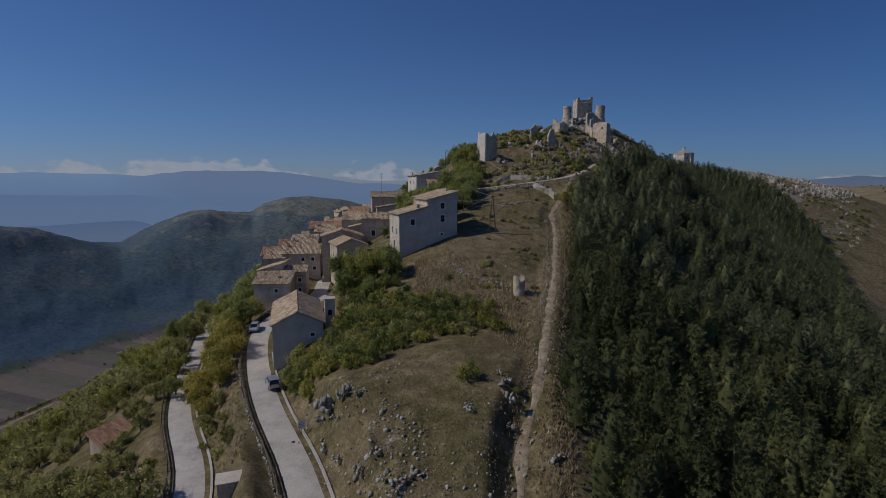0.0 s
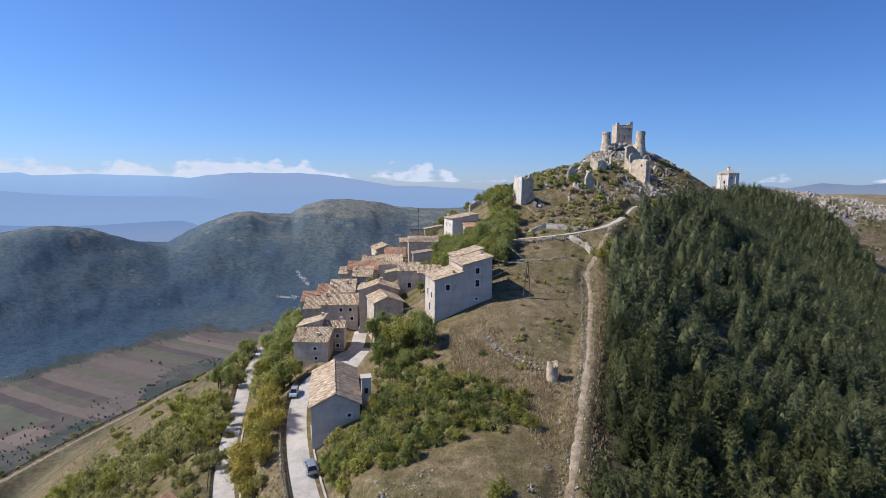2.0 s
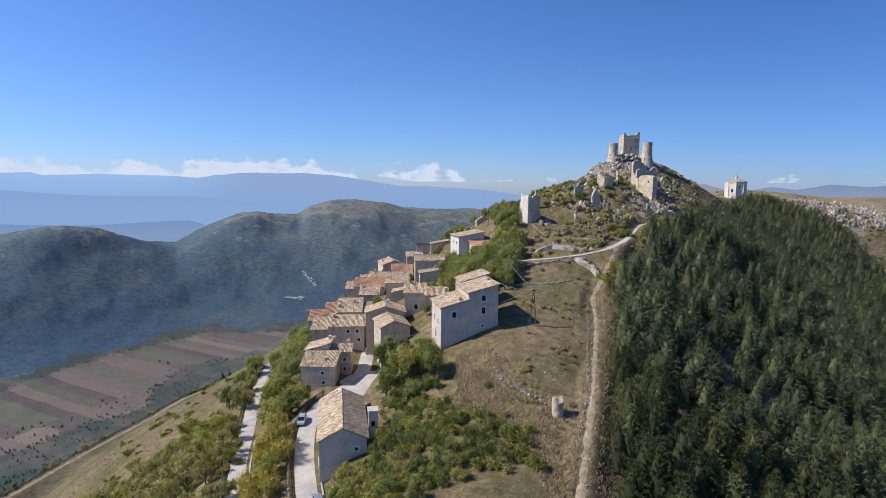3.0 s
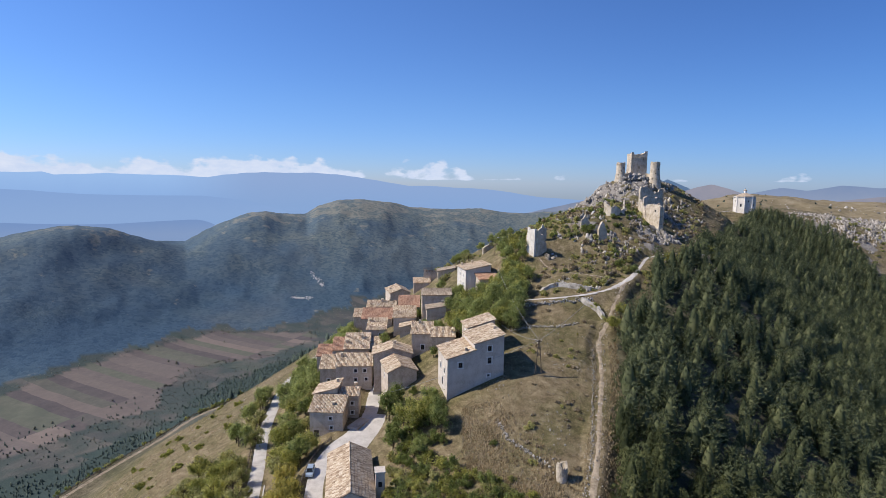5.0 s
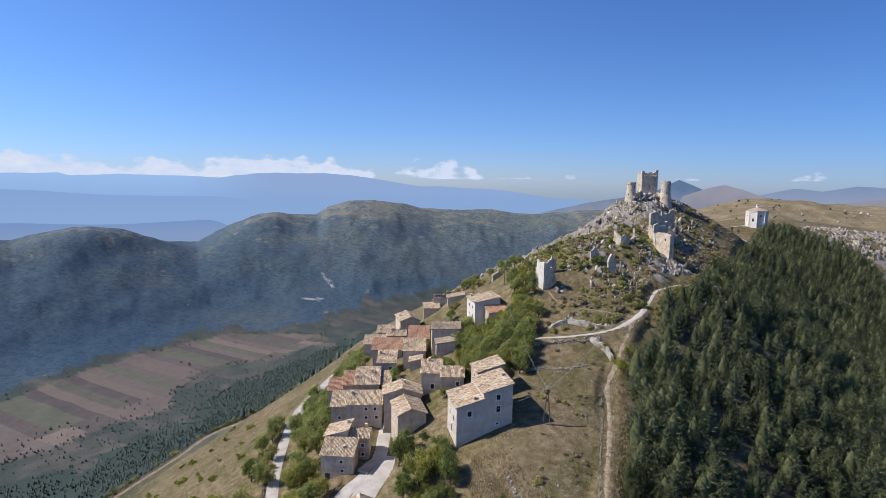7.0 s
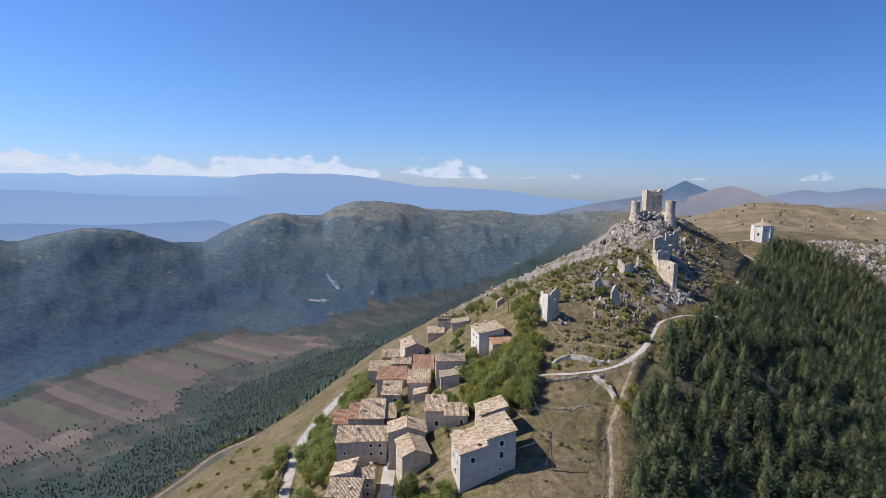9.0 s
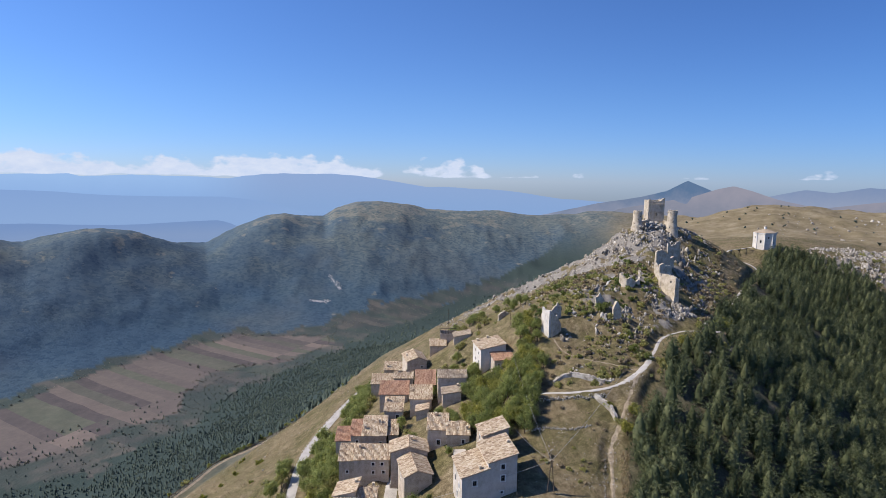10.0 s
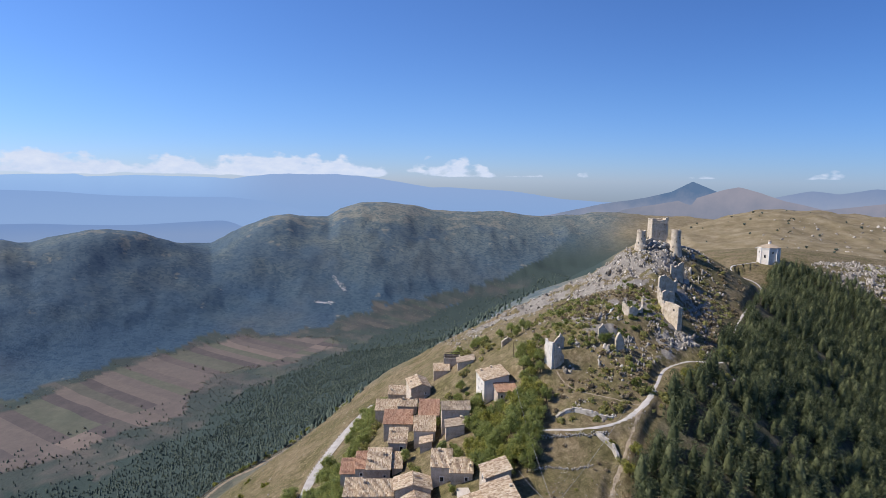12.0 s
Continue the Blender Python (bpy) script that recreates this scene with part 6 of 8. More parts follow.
define("dbush", 3, "bush", "brownish olive scrub bush", "bush", "bushes on the slope", 2.2, 1.7, 760, 0.22, LEAF_DULL, start=0.02, lobes=9, limbs=3)


def thicket(kinds, poly, gap, seed, lo=0.8, hi=1.2):
    rnd = random.Random(seed)
    for x, y in scatter(poly, gap, seed):
        plant(rnd.choice(kinds), x, y, rnd.uniform(lo, hi), seed)


# ---- planting round the village ----
thicket(["bush", "ybush", "bush", "ybush", "dbush"], [(-19.0, 84), (-17, 71), (-10, 67), (-5, 74), (8, 77), (8, 86), (-3, 92), (-16, 104), (-20.5, 104), (-18, 92)], 2.3, 1, 0.7, 1.15)
thicket(["ybush", "bush", "dbush", "ybush"], [(-25.8, 83), (-22.8, 75), (-19.5, 69), (-16.5, 70), (-19, 84)], 1.9, 11, 0.7, 1.2)
thicket(["green", "bush", "bush"], [(-22.5, 113), (-23.5, 124), (-19, 127), (-12, 113), (-7, 101), (-16, 99), (-21, 106)], 3.3, 2, 0.7, 1.0)
thicket(["rust", "yellow", "rust"], [(-43, 86), (-39, 79), (-34.5, 82), (-38.5, 98), (-41, 103), (-47, 103)], 3.4, 3, 0.7, 1.0)
thicket(["dbush", "dull", "dbush"], [(-38, 76), (-31, 64), (-28, 66), (-34, 80)], 3.0, 31, 0.5, 0.8)
thicket(["dull", "yellow", "green", "dbush"], [(-47, 106), (-42, 108), (-41, 116), (-48, 118), (-50, 135), (-60, 140), (-52, 118)], 3.6, 32, 0.8, 1.15)
thicket(["dull", "dull", "dbush", "dull", "yellow", "ybush"], [(-48, 96), (-56, 87), (-60, 76), (-66, 64), (-96, 84), (-100, 112), (-88, 118), (-72, 132), (-60, 120)], 3.7, 4, 0.6, 1.1)
thicket(["dull", "dbush", "ybush", "dbush"], [(-42, 62), (-46, 68), (-54, 67), (-62, 72), (-70, 62), (-60, 48), (-44, 46)], 3.2, 42, 0.55, 0.9)
thicket(["dbush", "dull"], [(-44, 84), (-47, 90), (-54, 86), (-56, 79), (-53, 79), (-50, 84)], 2.8, 43, 0.6, 0.95)
thicket(["dull", "green", "dbush"], [(-62, 130), (-70, 132), (-86, 168), (-80, 182), (-74, 160)], 4.8, 41, 0.75, 1.15)
thicket(["green", "green", "dull"], [(-52, 140), (-50, 152), (-56, 170), (-68, 186), (-70, 168), (-63, 150)], 3.8, 5, 0.9, 1.25)
thicket(["green", "yellow", "green"], [(-13, 150), (-5, 140), (4, 143), (6, 136), (9, 150), (13, 176), (6, 182), (-6, 174), (-12, 164)], 3.6, 6, 0.75, 1.05)
thicket(["green", "green"], [(-12.5, 162), (-8, 172), (-11, 188), (-14, 184)], 3.6, 61, 0.7, 0.95)
thicket(["green", "dull"], [(-58, 176), (-52, 172), (-57, 200), (-60, 222), (-68, 240), (-70, 215), (-64, 196)], 4.4, 7, 0.7, 1.0)
thicket(["green", "yellow"], [(5, 183), (11, 184), (10, 198), (3, 202)], 3.6, 8, 0.7, 1.0)
thicket(["green", "dull", "dbush"], [(-24, 208), (-12, 212), (4, 226), (12, 222), (4, 236), (-14, 244), (-34, 262), (-24, 238), (-14, 228)], 5.0, 9, 0.55, 0.85)
thicket(["dull", "green"], [(-36, 160), (-30, 160), (-25, 154), (-27, 150), (-33, 153)], 3.2, 10, 0.6, 0.85)
thicket(["green", "dull", "bush"], [(-28, 176), (-20, 174), (-14, 186), (-16, 200), (-24, 204), (-30, 192)], 4.2, 102, 0.6, 0.9)
thicket(["green", "dull"], [(-22, 150), (-14, 148), (-14, 160), (-22, 164)], 3.8, 103, 0.5, 0.8)
thicket(["green", "dull"], [(-35, 176), (-33, 168), (-34, 160), (-36, 166)], 3.2, 101, 0.5, 0.7)
thicket(["dull", "green", "dull", "yellow", "dbush"], [(-45, 112), (-53, 122), (-60, 140), (-67, 164), (-70, 186), (-62, 196), (-55, 176), (-51, 150), (-47, 130)], 4.6, 104, 0.6, 1.0)
thicket(["green", "dull"], [(-52, 189), (-56, 183), (-68, 214), (-66, 240), (-57, 232)], 4.2, 105, 0.6, 0.95)
thicket(["dbush", "bush", "ybush", "dull"], [(-62, 67), (-54, 70), (-44, 67), (-36, 60), (-31, 48), (-58, 46)], 3.0, 107, 0.6, 1.0)
for kind, x, y, s in (("yellow", -17.0, 108.0, 1.25), ("yellow", -14.0, 111.5, 1.05), ("green", -10.0, 106.0, 0.9), ("green", -15.5, 140.0, 0.5), ("green", -23.6, 118.0, 1.05), ("green", -23.0, 122.5, 0.9), ("ybush", 3.2, 61.0, 1.0), ("dbush", 8.5, 60.0, 0.5), ("dbush", 4.5, 90.0, 0.6),
                      ("bush", 1.0, 100.0, 0.5), ("yellow", 36.5, 150.0, 0.7), ("yellow", 33.5, 143.0, 0.7), ("ybush", 30.0, 153.0, 1.0), ("ybush", 16.5, 53.0, 1.2), ("ybush", 20, 50, 1.3), ("dbush", 32, 147, 1.0), ("yellow", 62.0, 190.0, 0.75), ("yellow", 84, 214, 1.0), ("yellow", 88, 222, 0.9), ("green", 80, 210, 0.9),
                      ("green", 97, 235, 0.8), ("yellow", 104, 246, 0.8), ("ybush", 101, 124, 1.3), ("ybush", 104, 134, 1.1), ("dbush", 108, 118, 1.1)):
    plant(kind, x, y, s, 55)


# bushes round the tiled hut and the last autumn trees between the roads
thicket(["dbush", "ybush", "bush", "dull"], [(-66, 82), (-56, 74.5), (-52, 69), (-36.5, 62), (-38.5, 67), (-44.5, 70.5), (-46, 76), (-46.2, 82), (-47.6, 81), (-49, 72.5), (-53, 72), (-60, 81)], 2.7, 108, 0.5, 0.9)
for kind, x, y, s in (("rust", -38.2, 80.0, 0.75), ("rust", -36.0, 76.6, 0.65), ("dull", -34.4, 73.4, 0.55)):
    plant(kind, x, y, s, 109)


def off_ways(x, y, gap):
    """One away from the paths, nothing on them."""
    free = np.ones(len(x))
    for line, _, _ in WAYS[2:]:
        free = free * (way_blend(x, y, line)[0] > gap + 0.4)
    return free


def scrub(name, label, mat, poly, gap, seed, lo, hi, weight, height=1.5, radius=1.5):
    """Low scrub that nobody could count, as one mesh."""
    rnd = random.Random(seed)
    kinds = [leaf_cloud(random.Random(seed * 10 + i), height, radius, 170, 0.5, 0.02, 5) for i in range(4)]
    spots = scatter(poly, gap, seed)
    X, Y = np.array([p[0] for p in spots]), np.array([p[1] for p in spots])
    Z, W = land(X, Y), weight(X, Y) * off_ways(X, Y, 1.6)
    places = [(x, y, z - 0.15, rnd.uniform(0, 6.28), rnd.uniform(lo, hi), rnd.randrange(4)) for x, y, z, w in zip(X, Y, Z, W) if rnd.random() < w]
    if places:
        joined_copies(name, label, "scrub", mat, kinds, places)


KNOLL_FRONT = [(14, 200), (45, 186), (62, 208), (64, 242), (60, 262), (28, 268), (8, 240)]
KNOLL_EAST = [(74, 206), (88, 214), (100, 240), (116, 290), (126, 340), (112, 345), (96, 300), (84, 268), (74, 236)]
scrub("scrub", "olive scrub in patches on the castle knoll", LEAF_DULL, KNOLL_FRONT, 2.6, 21, 0.4, 1.3, lambda x, y: 0.14 + 0.8 * smooth(0.48, 0.58, fbm(x, y, 13, 3, 601)))
scrub("green_scrub", "green bramble patches among the castle ruins", LEAF_GREEN, KNOLL_FRONT, 3.0, 22, 0.4, 1.3, lambda x, y: 0.02 + 0.8 * smooth(0.54, 0.62, fbm(x, y, 15, 3, 602)))
scrub("thorn_scrub", "grey-brown autumn scrub under the castle walls", THORN, KNOLL_FRONT + [], 2.8, 23, 0.4, 1.1, lambda x, y: 0.10 + 0.75 * smooth(0.50, 0.60, fbm(x, y, 14, 3, 603)))
scrub("east_scrub", "olive and brown scrub on the knoll's shaded side", LEAF_DULL, KNOLL_EAST, 3.0, 24, 0.4, 1.2, lambda x, y: 0.14 + 0.6 * smooth(0.44, 0.58, fbm(x, y, 12, 3, 604)))
scrub("east_thorn_scrub", "grey-brown scrub on the knoll's shaded side", THORN, KNOLL_EAST, 3.4, 25, 0.5, 1.3, lambda x, y: 0.14 + 0.6 * smooth(0.46, 0.6, fbm(x, y, 12, 3, 605)))
scrub("terrace_scrub", "olive scrub on the terraces below the castle", LEAF_DULL, [(14, 160), (34, 163), (46, 176), (50, 188), (30, 190), (16, 178)], 3.2, 27, 0.4, 1.2, lambda x, y: 0.3 + 0.6 * smooth(0.46, 0.6, fbm(x, y, 9, 3, 607)))
scrub("terrace_thorn", "brown autumn scrub on the terraces below the castle", THORN, [(14, 160), (34, 163), (46, 176), (58, 200), (62, 212), (30, 196), (16, 186)], 2.6, 44, 0.4, 1.1, lambda x, y: 0.16 + 0.6 * smooth(0.48, 0.6, fbm(x, y, 10, 3, 621)))
scrub("pasture_scrub", "low thorny scrub in the dry pasture", LEAF_DULL, [(6, 76), (14, 74), (22, 104), (27, 132), (18, 150), (6, 128), (0, 112), (8, 92)], 3.0, 28, 0.25, 0.7, lambda x, y: 0.03 + 0.5 * smooth(0.56, 0.66, fbm(x, y, 9, 3, 608)))
scrub("bank_scrub", "grey-brown thorn scrub in the pasture hollows", THORN, [(0, 96), (14, 82), (24, 112), (29, 140), (30, 156), (10, 154), (4, 130)], 2.6, 41, 0.2, 0.6, lambda x, y: 0.04 + 0.6 * smooth(0.54, 0.66, fbm(x, y, 11, 3, 618)))
scrub("path_scrub", "olive scrub along the castle path", LEAF_DULL, [(24, 158), (46, 168), (72, 196), (92, 206), (84, 216), (56, 202), (36, 176)], 2.6, 42, 0.5, 1.4, lambda x, y: 0.12 + 0.6 * smooth(0.46, 0.6, fbm(x, y, 9, 3, 619)))
scrub("east_foot_scrub", "brown and olive scrub where the knoll meets the wood", THORN, [(70, 200), (96, 212), (124, 290), (140, 340), (128, 350), (100, 290), (84, 240)], 2.8, 43, 0.4, 1.2, lambda x, y: 0.06 + 0.5 * smooth(0.48, 0.62, fbm(x, y, 12, 3, 620)))
scrub("brow_scrub", "yellowing scrub along the brow of the slope", LEAF_YELLOW, [(-92, 130), (-130, 160), (-140, 220), (-110, 250), (-88, 200), (-86, 160)], 6.5, 29, 0.4, 1.4, lambda x, y: 0.05 + 0.35 * smooth(0.52, 0.62, fbm(x, y, 20, 3, 609)))
scrub("cliff_scrub", "dark scrub among the cliff rocks", LEAF_DULL, [(215, 300), (330, 400), (380, 480), (300, 480), (240, 440)], 5.0, 30, 0.6, 1.7, lambda x, y: 0.05 + 0.4 * smooth(0.5, 0.6, fbm(x, y, 20, 3, 610)))
for x, y, s in ((34, 198, 1.2), (36.5, 200, 1.0), (12, 200, 1.1), (10, 206, 1.2), (46, 224, 0.7), (50, 231, 0.9), (63, 243, 0.8), (21, 230, 1.2), (25.5, 233, 1.1), (30, 240, 0.9), (55, 268, 0.8), (43, 181, 1.1), (47, 178, 1.0), (70, 196, 1.2), (74, 198, 1.2), (66, 193, 1.0)):
    plant("bush", x, y, s, 66)
# hedge along the brow track and the lower road's far end
for k in range(80):
    t = k / 79
    r_ = random.Random(500 + k)
    if r_.random() < 0.75:
        i_ = min(int(t * 8), 7)
        f_ = t * 8 - i_
        a_, b_ = FOOT_TRACK[i_], FOOT_TRACK[i_ + 1]
        plant(r_.choice(["ybush", "dbush", "bush"]), a_[0] + (b_[0] - a_[0]) * f_ - r_.uniform(3.2, 5.5), a_[1] + (b_[1] - a_[1]) * f_ + r_.uniform(-2, 2), r_.uniform(0.6, 1.3), 70)

for kind, places in FAR_OFF.items():
    shapes, sort, label, leaf = SHAPES[kind]
    for name, text, mat, k in ((sort + "_grove", label + ", a grove of many", leaf, 0), (sort + "_grove_trunks", "dark bark trunks and stems of the far groves", BARK, 1)):
        joined_copies(name, text, "trees" if sort == "tree" else "bushes", mat, [q[k] for q in shapes], places)


# ---- rocks ----
def rock_shape(seed, tall=1.0, points=11):
    """An angular limestone block: the hull of a few random points, as vertices and triangles."""
    rnd = random.Random(seed)
    bm = bmesh.new()
    for _ in range(points):
        v = Vector((rnd.uniform(-1, 1), rnd.uniform(-1, 1), rnd.uniform(-1, 1)))
        v = v.normalized() * rnd.uniform(0.34, 0.56)
        lean = rnd.uniform(-0.1, 0.1)
        bm.verts.new((v.x * rnd.uniform(0.7, 1.2) + lean * v.z, v.y * rnd.uniform(0.6, 1.0), v.z * tall))
    bmesh.ops.convex_hull(bm, input=bm.verts[:])
    bmesh.ops.delete(bm, geom=[v for v in bm.verts if not v.link_faces], context="VERTS")
    bmesh.ops.triangulate(bm, faces=bm.faces[:])
    bm.verts.index_update()
    V = np.array([tuple(v.co) for v in bm.verts])
    T = np.array([[v.index for v in f.verts] for f in bm.faces])
    bm.free()
    return V, T


def slab_shape(seed, tall):
    """An upright limestone fin: the hull of a broad foot and a narrow, leaning top."""
    rnd = random.Random(seed)
    bm = bmesh.new()
    lean_x, lean_y = rnd.uniform(-0.25, 0.25), rnd.uniform(-0.2, 0.2)
    for z, k, many in ((-0.5, 1.0, 5), (0.05, 0.85, 4), (0.42, 0.52, 3), (0.58, 0.26, 2)):
        for _ in range(many):
            a = rnd.uniform(0, 6.28)
            bm.verts.new((0.52 * k * math.cos(a) + lean_x * (z + 0.5), 0.30 * k * math.sin(a) + lean_y * (z + 0.5), z * tall * rnd.uniform(0.85, 1.1)))
    bmesh.ops.convex_hull(bm, input=bm.verts[:])
    bmesh.ops.delete(bm, geom=[v for v in bm.verts if not v.link_faces], context="VERTS")
    bmesh.ops.triangulate(bm, faces=bm.faces[:])
    bm.verts.index_update()
    V = np.array([tuple(v.co) for v in bm.verts])
    T = np.array([[v.index for v in f.verts] for f in bm.faces])
    bm.free()
    return V, T


def rock_cluster(seed, tall, blocks):
    """Several blocks grown together into a crag."""
    rnd = random.Random(seed)
    VV, TT, base = [], [], 0
    for k in range(blocks):
        v, t = slab_shape(seed * 31 + k, tall * rnd.uniform(0.7, 1.3))
        s = rnd.uniform(0.3, 0.75)
        q = rnd.uniform(-0.5, 0.5)
        v = np.c_[v[:, 0] * math.cos(q) - v[:, 1] * math.sin(q), v[:, 0] * math.sin(q) + v[:, 1] * math.cos(q), v[:, 2]]
        VV.append(v * s + np.array([rnd.gauss(0, 0.28), rnd.gauss(0, 0.2), rnd.uniform(-0.15, 0.1)]))
        TT.append(t + base)
        base += len(v)
    return np.vstack(VV), np.vstack(TT)


SMALL_ROCKS = [rock_shape(100 + i, 0.7 + 0.1 * i) for i in range(8)]
TALL_ROCKS = [rock_cluster(200 + i, 0.72 + 0.10 * i, 10) for i in range(7)]


def crag_blocks(seed, tall):
    """The angular blocks of a broken outcrop, set in one ridge."""
    rnd = random.Random(seed)
    blocks = []
    for k in range(18):
        v, t = rock_shape(seed * 37 + k, tall * rnd.uniform(0.9, 1.5), 8)
        s = rnd.uniform(0.2, 0.5)
        x = rnd.uniform(-0.6, 0.6)
        blocks.append((v * s + np.array([x, rnd.gauss(0, 0.14), rnd.uniform(-0.2, 0.16) * (1 - x * x)]), t))
    return blocks


def rock_things():
    for k, (x, y, s, h) in enumerate(((-13.6, 62.0, 3.0, 1.3), (-11.8, 61.4, 2.0, 1.2), (-15.2, 63.2, 1.8, 1.0), (-9.9, 60.8, 1.3, 0.9), (7.3, 58.2, 2.2, 1.1), (7.2, 60.4, 1.7, 1.0), (7.0, 62.4, 1.2, 1.0), (7.4, 55.6, 1.2, 0.8), (11.4, 50.8, 1.6, 0.8), (12.6, 51.6, 1.1, 0.8), (10.2, 50.2, 0.9, 0.7), (9.6, 67.2, 0.8, 0.6), (12.9, 58.5, 0.7, 0.6), (-14.2, 59.9, 1.9, 0.55), (-11.3, 55.5, 1.8, 0.55), (-8.4, 51.5, 1.7, 0.55), (-5.7, 48.5, 1.9, 0.55), (-4.3, 47.1, 1.8, 0.55), (-7.3, 52, 1.7, 0.55), (-3, 48.6, 1.9, 0.55), (2.9, 56.2, 1.8, 0.55), (-12.4, 59.9, 1.7, 0.55), (80, 328, 8.0, 0.8), (85.5, 329, 9.0, 0.85), (90, 328, 8.0, 0.8), (83, 333, 8.0, 0.7), (91, 333, 7.0, 0.8), (76, 322, 7.0, 0.7))):
        ob = thing("rock_outcrop", pose(x, y, level_at(x, y) + s * h * 0.16, 0, 0, k * 77), "broken pale grey limestone outcrop in dry grass", "rock", "outcrops on the hill")
        for v, t in crag_blocks(300 + k, h):
            block = new("block", mesh_from_arrays("block", v * s, t, PALE_ROCK))
            block.parent = ob


rock_things()


def rock_field(name, label, poly, gap, lo, hi, seed, kinds, weight, sink=0.15, mat=ROCK):
    rnd = random.Random(seed)
    spots = scatter(poly, gap, seed)
    if not spots:
        return
    X, Y = np.array([p[0] for p in spots]), np.array([p[1] for p in spots])
    Z, W = land(X, Y), weight(X, Y) * off_ways(X, Y, 1.4)
    places = []
    for x, y, z, w in zip(X, Y, Z, W):
        if rnd.random() < w:
            s = lo + (hi - lo) * rnd.random() ** 2.2
            places.append((x, y, z - sink * s + 0.1 * s, rnd.uniform(0, 6.28), s, rnd.randrange(len(kinds))))
    joined_copies(name, label, "rocks", mat, kinds, places)


KNOLL = [(10, 185), (50, 176), (84, 205), (100, 240), (120, 320), (130, 366), (96, 372), (40, 352), (-4, 330), (-12, 250), (4, 210)]
OUTCROPS = [(36, 196, 4), (42, 200, 4.5), (46, 205, 4.5), (33, 192, 3), (38, 190, 3), (57, 214, 5), (62, 211, 5), (66, 214, 4), (70, 218, 4), (50, 206, 4.5), (51, 198, 4), (45, 193, 4), (30, 196, 3), (28, 187, 2.5), (50, 182, 2.5), (23, 169, 2.5), (27, 167, 2.5), (32, 165.5, 2.5), (36, 169, 2.5), (75, 194, 3.5), (82, 199, 3.5), (43, 217, 4), (36, 220, 3.5), (29, 211, 4), (38, 228, 4), (94, 265, 5), (108, 345, 7), (116, 352, 7), (123, 359, 5), (104, 338, 6), (100, 300, 4), (90, 250, 4), (84, 236, 4), (24, 198, 3), (27, 179, 3), (34, 184, 3.2), (21, 187, 2.6), (41, 187, 3.6), (18, 174, 2.2), (25, 172, 2.0)]


def outcrop(x, y):
    """How near a place is to one of the rock outcrops of the knoll."""
    return np.max([np.exp(-(((x - a) / r) ** 2 + ((y - b) / r) ** 2)) for a, b, r in OUTCROPS], axis=0)


rock_field("outcrops", "dark-creviced limestone outcrops below the castle ruins", [(18, 160), (60, 172), (90, 196), (112, 262), (130, 366), (96, 360), (80, 262), (40, 236), (20, 216)], 1.7, 1.2, 4.2, 11, TALL_ROCKS, lambda x, y: 0.85 * smooth(0.42, 0.85, outcrop(x, y)), 0.36)
rock_field("crags", "upright jagged limestone crags round the castle", KNOLL, 2.2, 1.6, 5.6, 1, TALL_ROCKS, lambda x, y: np.clip(1.0 * np.exp(-(((x - 78) / 22) ** 2 + ((y - 314) / 16) ** 2)) + 0.6 * np.exp(-(((x - 60) / 14) ** 2 + ((y - 285) / 25) ** 2)) + 0.25 * np.exp(-(((x - 40) / 10) ** 2 + ((y - 210) / 5) ** 2)) + 0.5 * np.exp(-(((x - 64) / 9) ** 2 + ((y - 214) / 6) ** 2)) + 0.3 * np.exp(-(((x - 84) / 10) ** 2 + ((y - 262) / 30) ** 2)) + 0.15 * np.exp(-(((x - 50) / 14) ** 2 + ((y - 200) / 6) ** 2)) + 0.35 * np.exp(-(((x - 48) / 14) ** 2 + ((y - 290) / 30) ** 2)), 0, 1) * (fbm(x, y, 10, 3, 301) > 0.40), 0.42)
rock_field("rocks", "scattered limestone rocks on the castle knoll", KNOLL, 2.0, 0.4, 2.2, 2, SMALL_ROCKS, lambda x, y: 0.04 + 0.3 * smooth(0.5, 0.64, fbm(x, y, 12, 3, 302)), 0.3)
rock_field("ribs", "slanting limestone ribs on the steep flank below the castle", [(72, 212), (86, 222), (104, 262), (126, 330), (120, 350), (98, 318), (82, 262)], 2.2, 0.8, 3.4, 12, TALL_ROCKS, lambda x, y: 0.75 * smooth(0.52, 0.62, fbm(x * 0.5 + y * 0.2, y * 0.5 - x, 12, 3, 312)), 0.4)
rock_field("scree", "pale scree and broken limestone on the far shoulder", [(-30, 280), (20, 262), (50, 300), (60, 352), (0, 400), (-60, 380)], 2.2, 0.4, 2.6, 3, SMALL_ROCKS, lambda x, y: 0.3 + 0.55 * (fbm(x, y, 20, 3, 303) > 0.48))
rock_field("cliff_rocks", "rugged limestone cliff beyond the pine wood", [(225, 395), (262, 415), (330, 440), (380, 480), (360, 515), (290, 490), (235, 455)], 3.2, 1.8, 6.5, 4, TALL_ROCKS, lambda x, y: 0.25 + 0.65 * (fbm(x, y, 18, 3, 304) > 0.42), 0.25)
rock_field("cliff_slope_rocks", "limestone ribs on the bare slope below the cliff", [(212, 296), (250, 330), (330, 400), (345, 445), (262, 420), (240, 380)], 3.2, 0.8, 4.0, 9, TALL_ROCKS, lambda x, y: 0.08 + 0.5 * smooth(0.46, 0.58, fbm(x, y, 16, 3, 309)), 0.3)
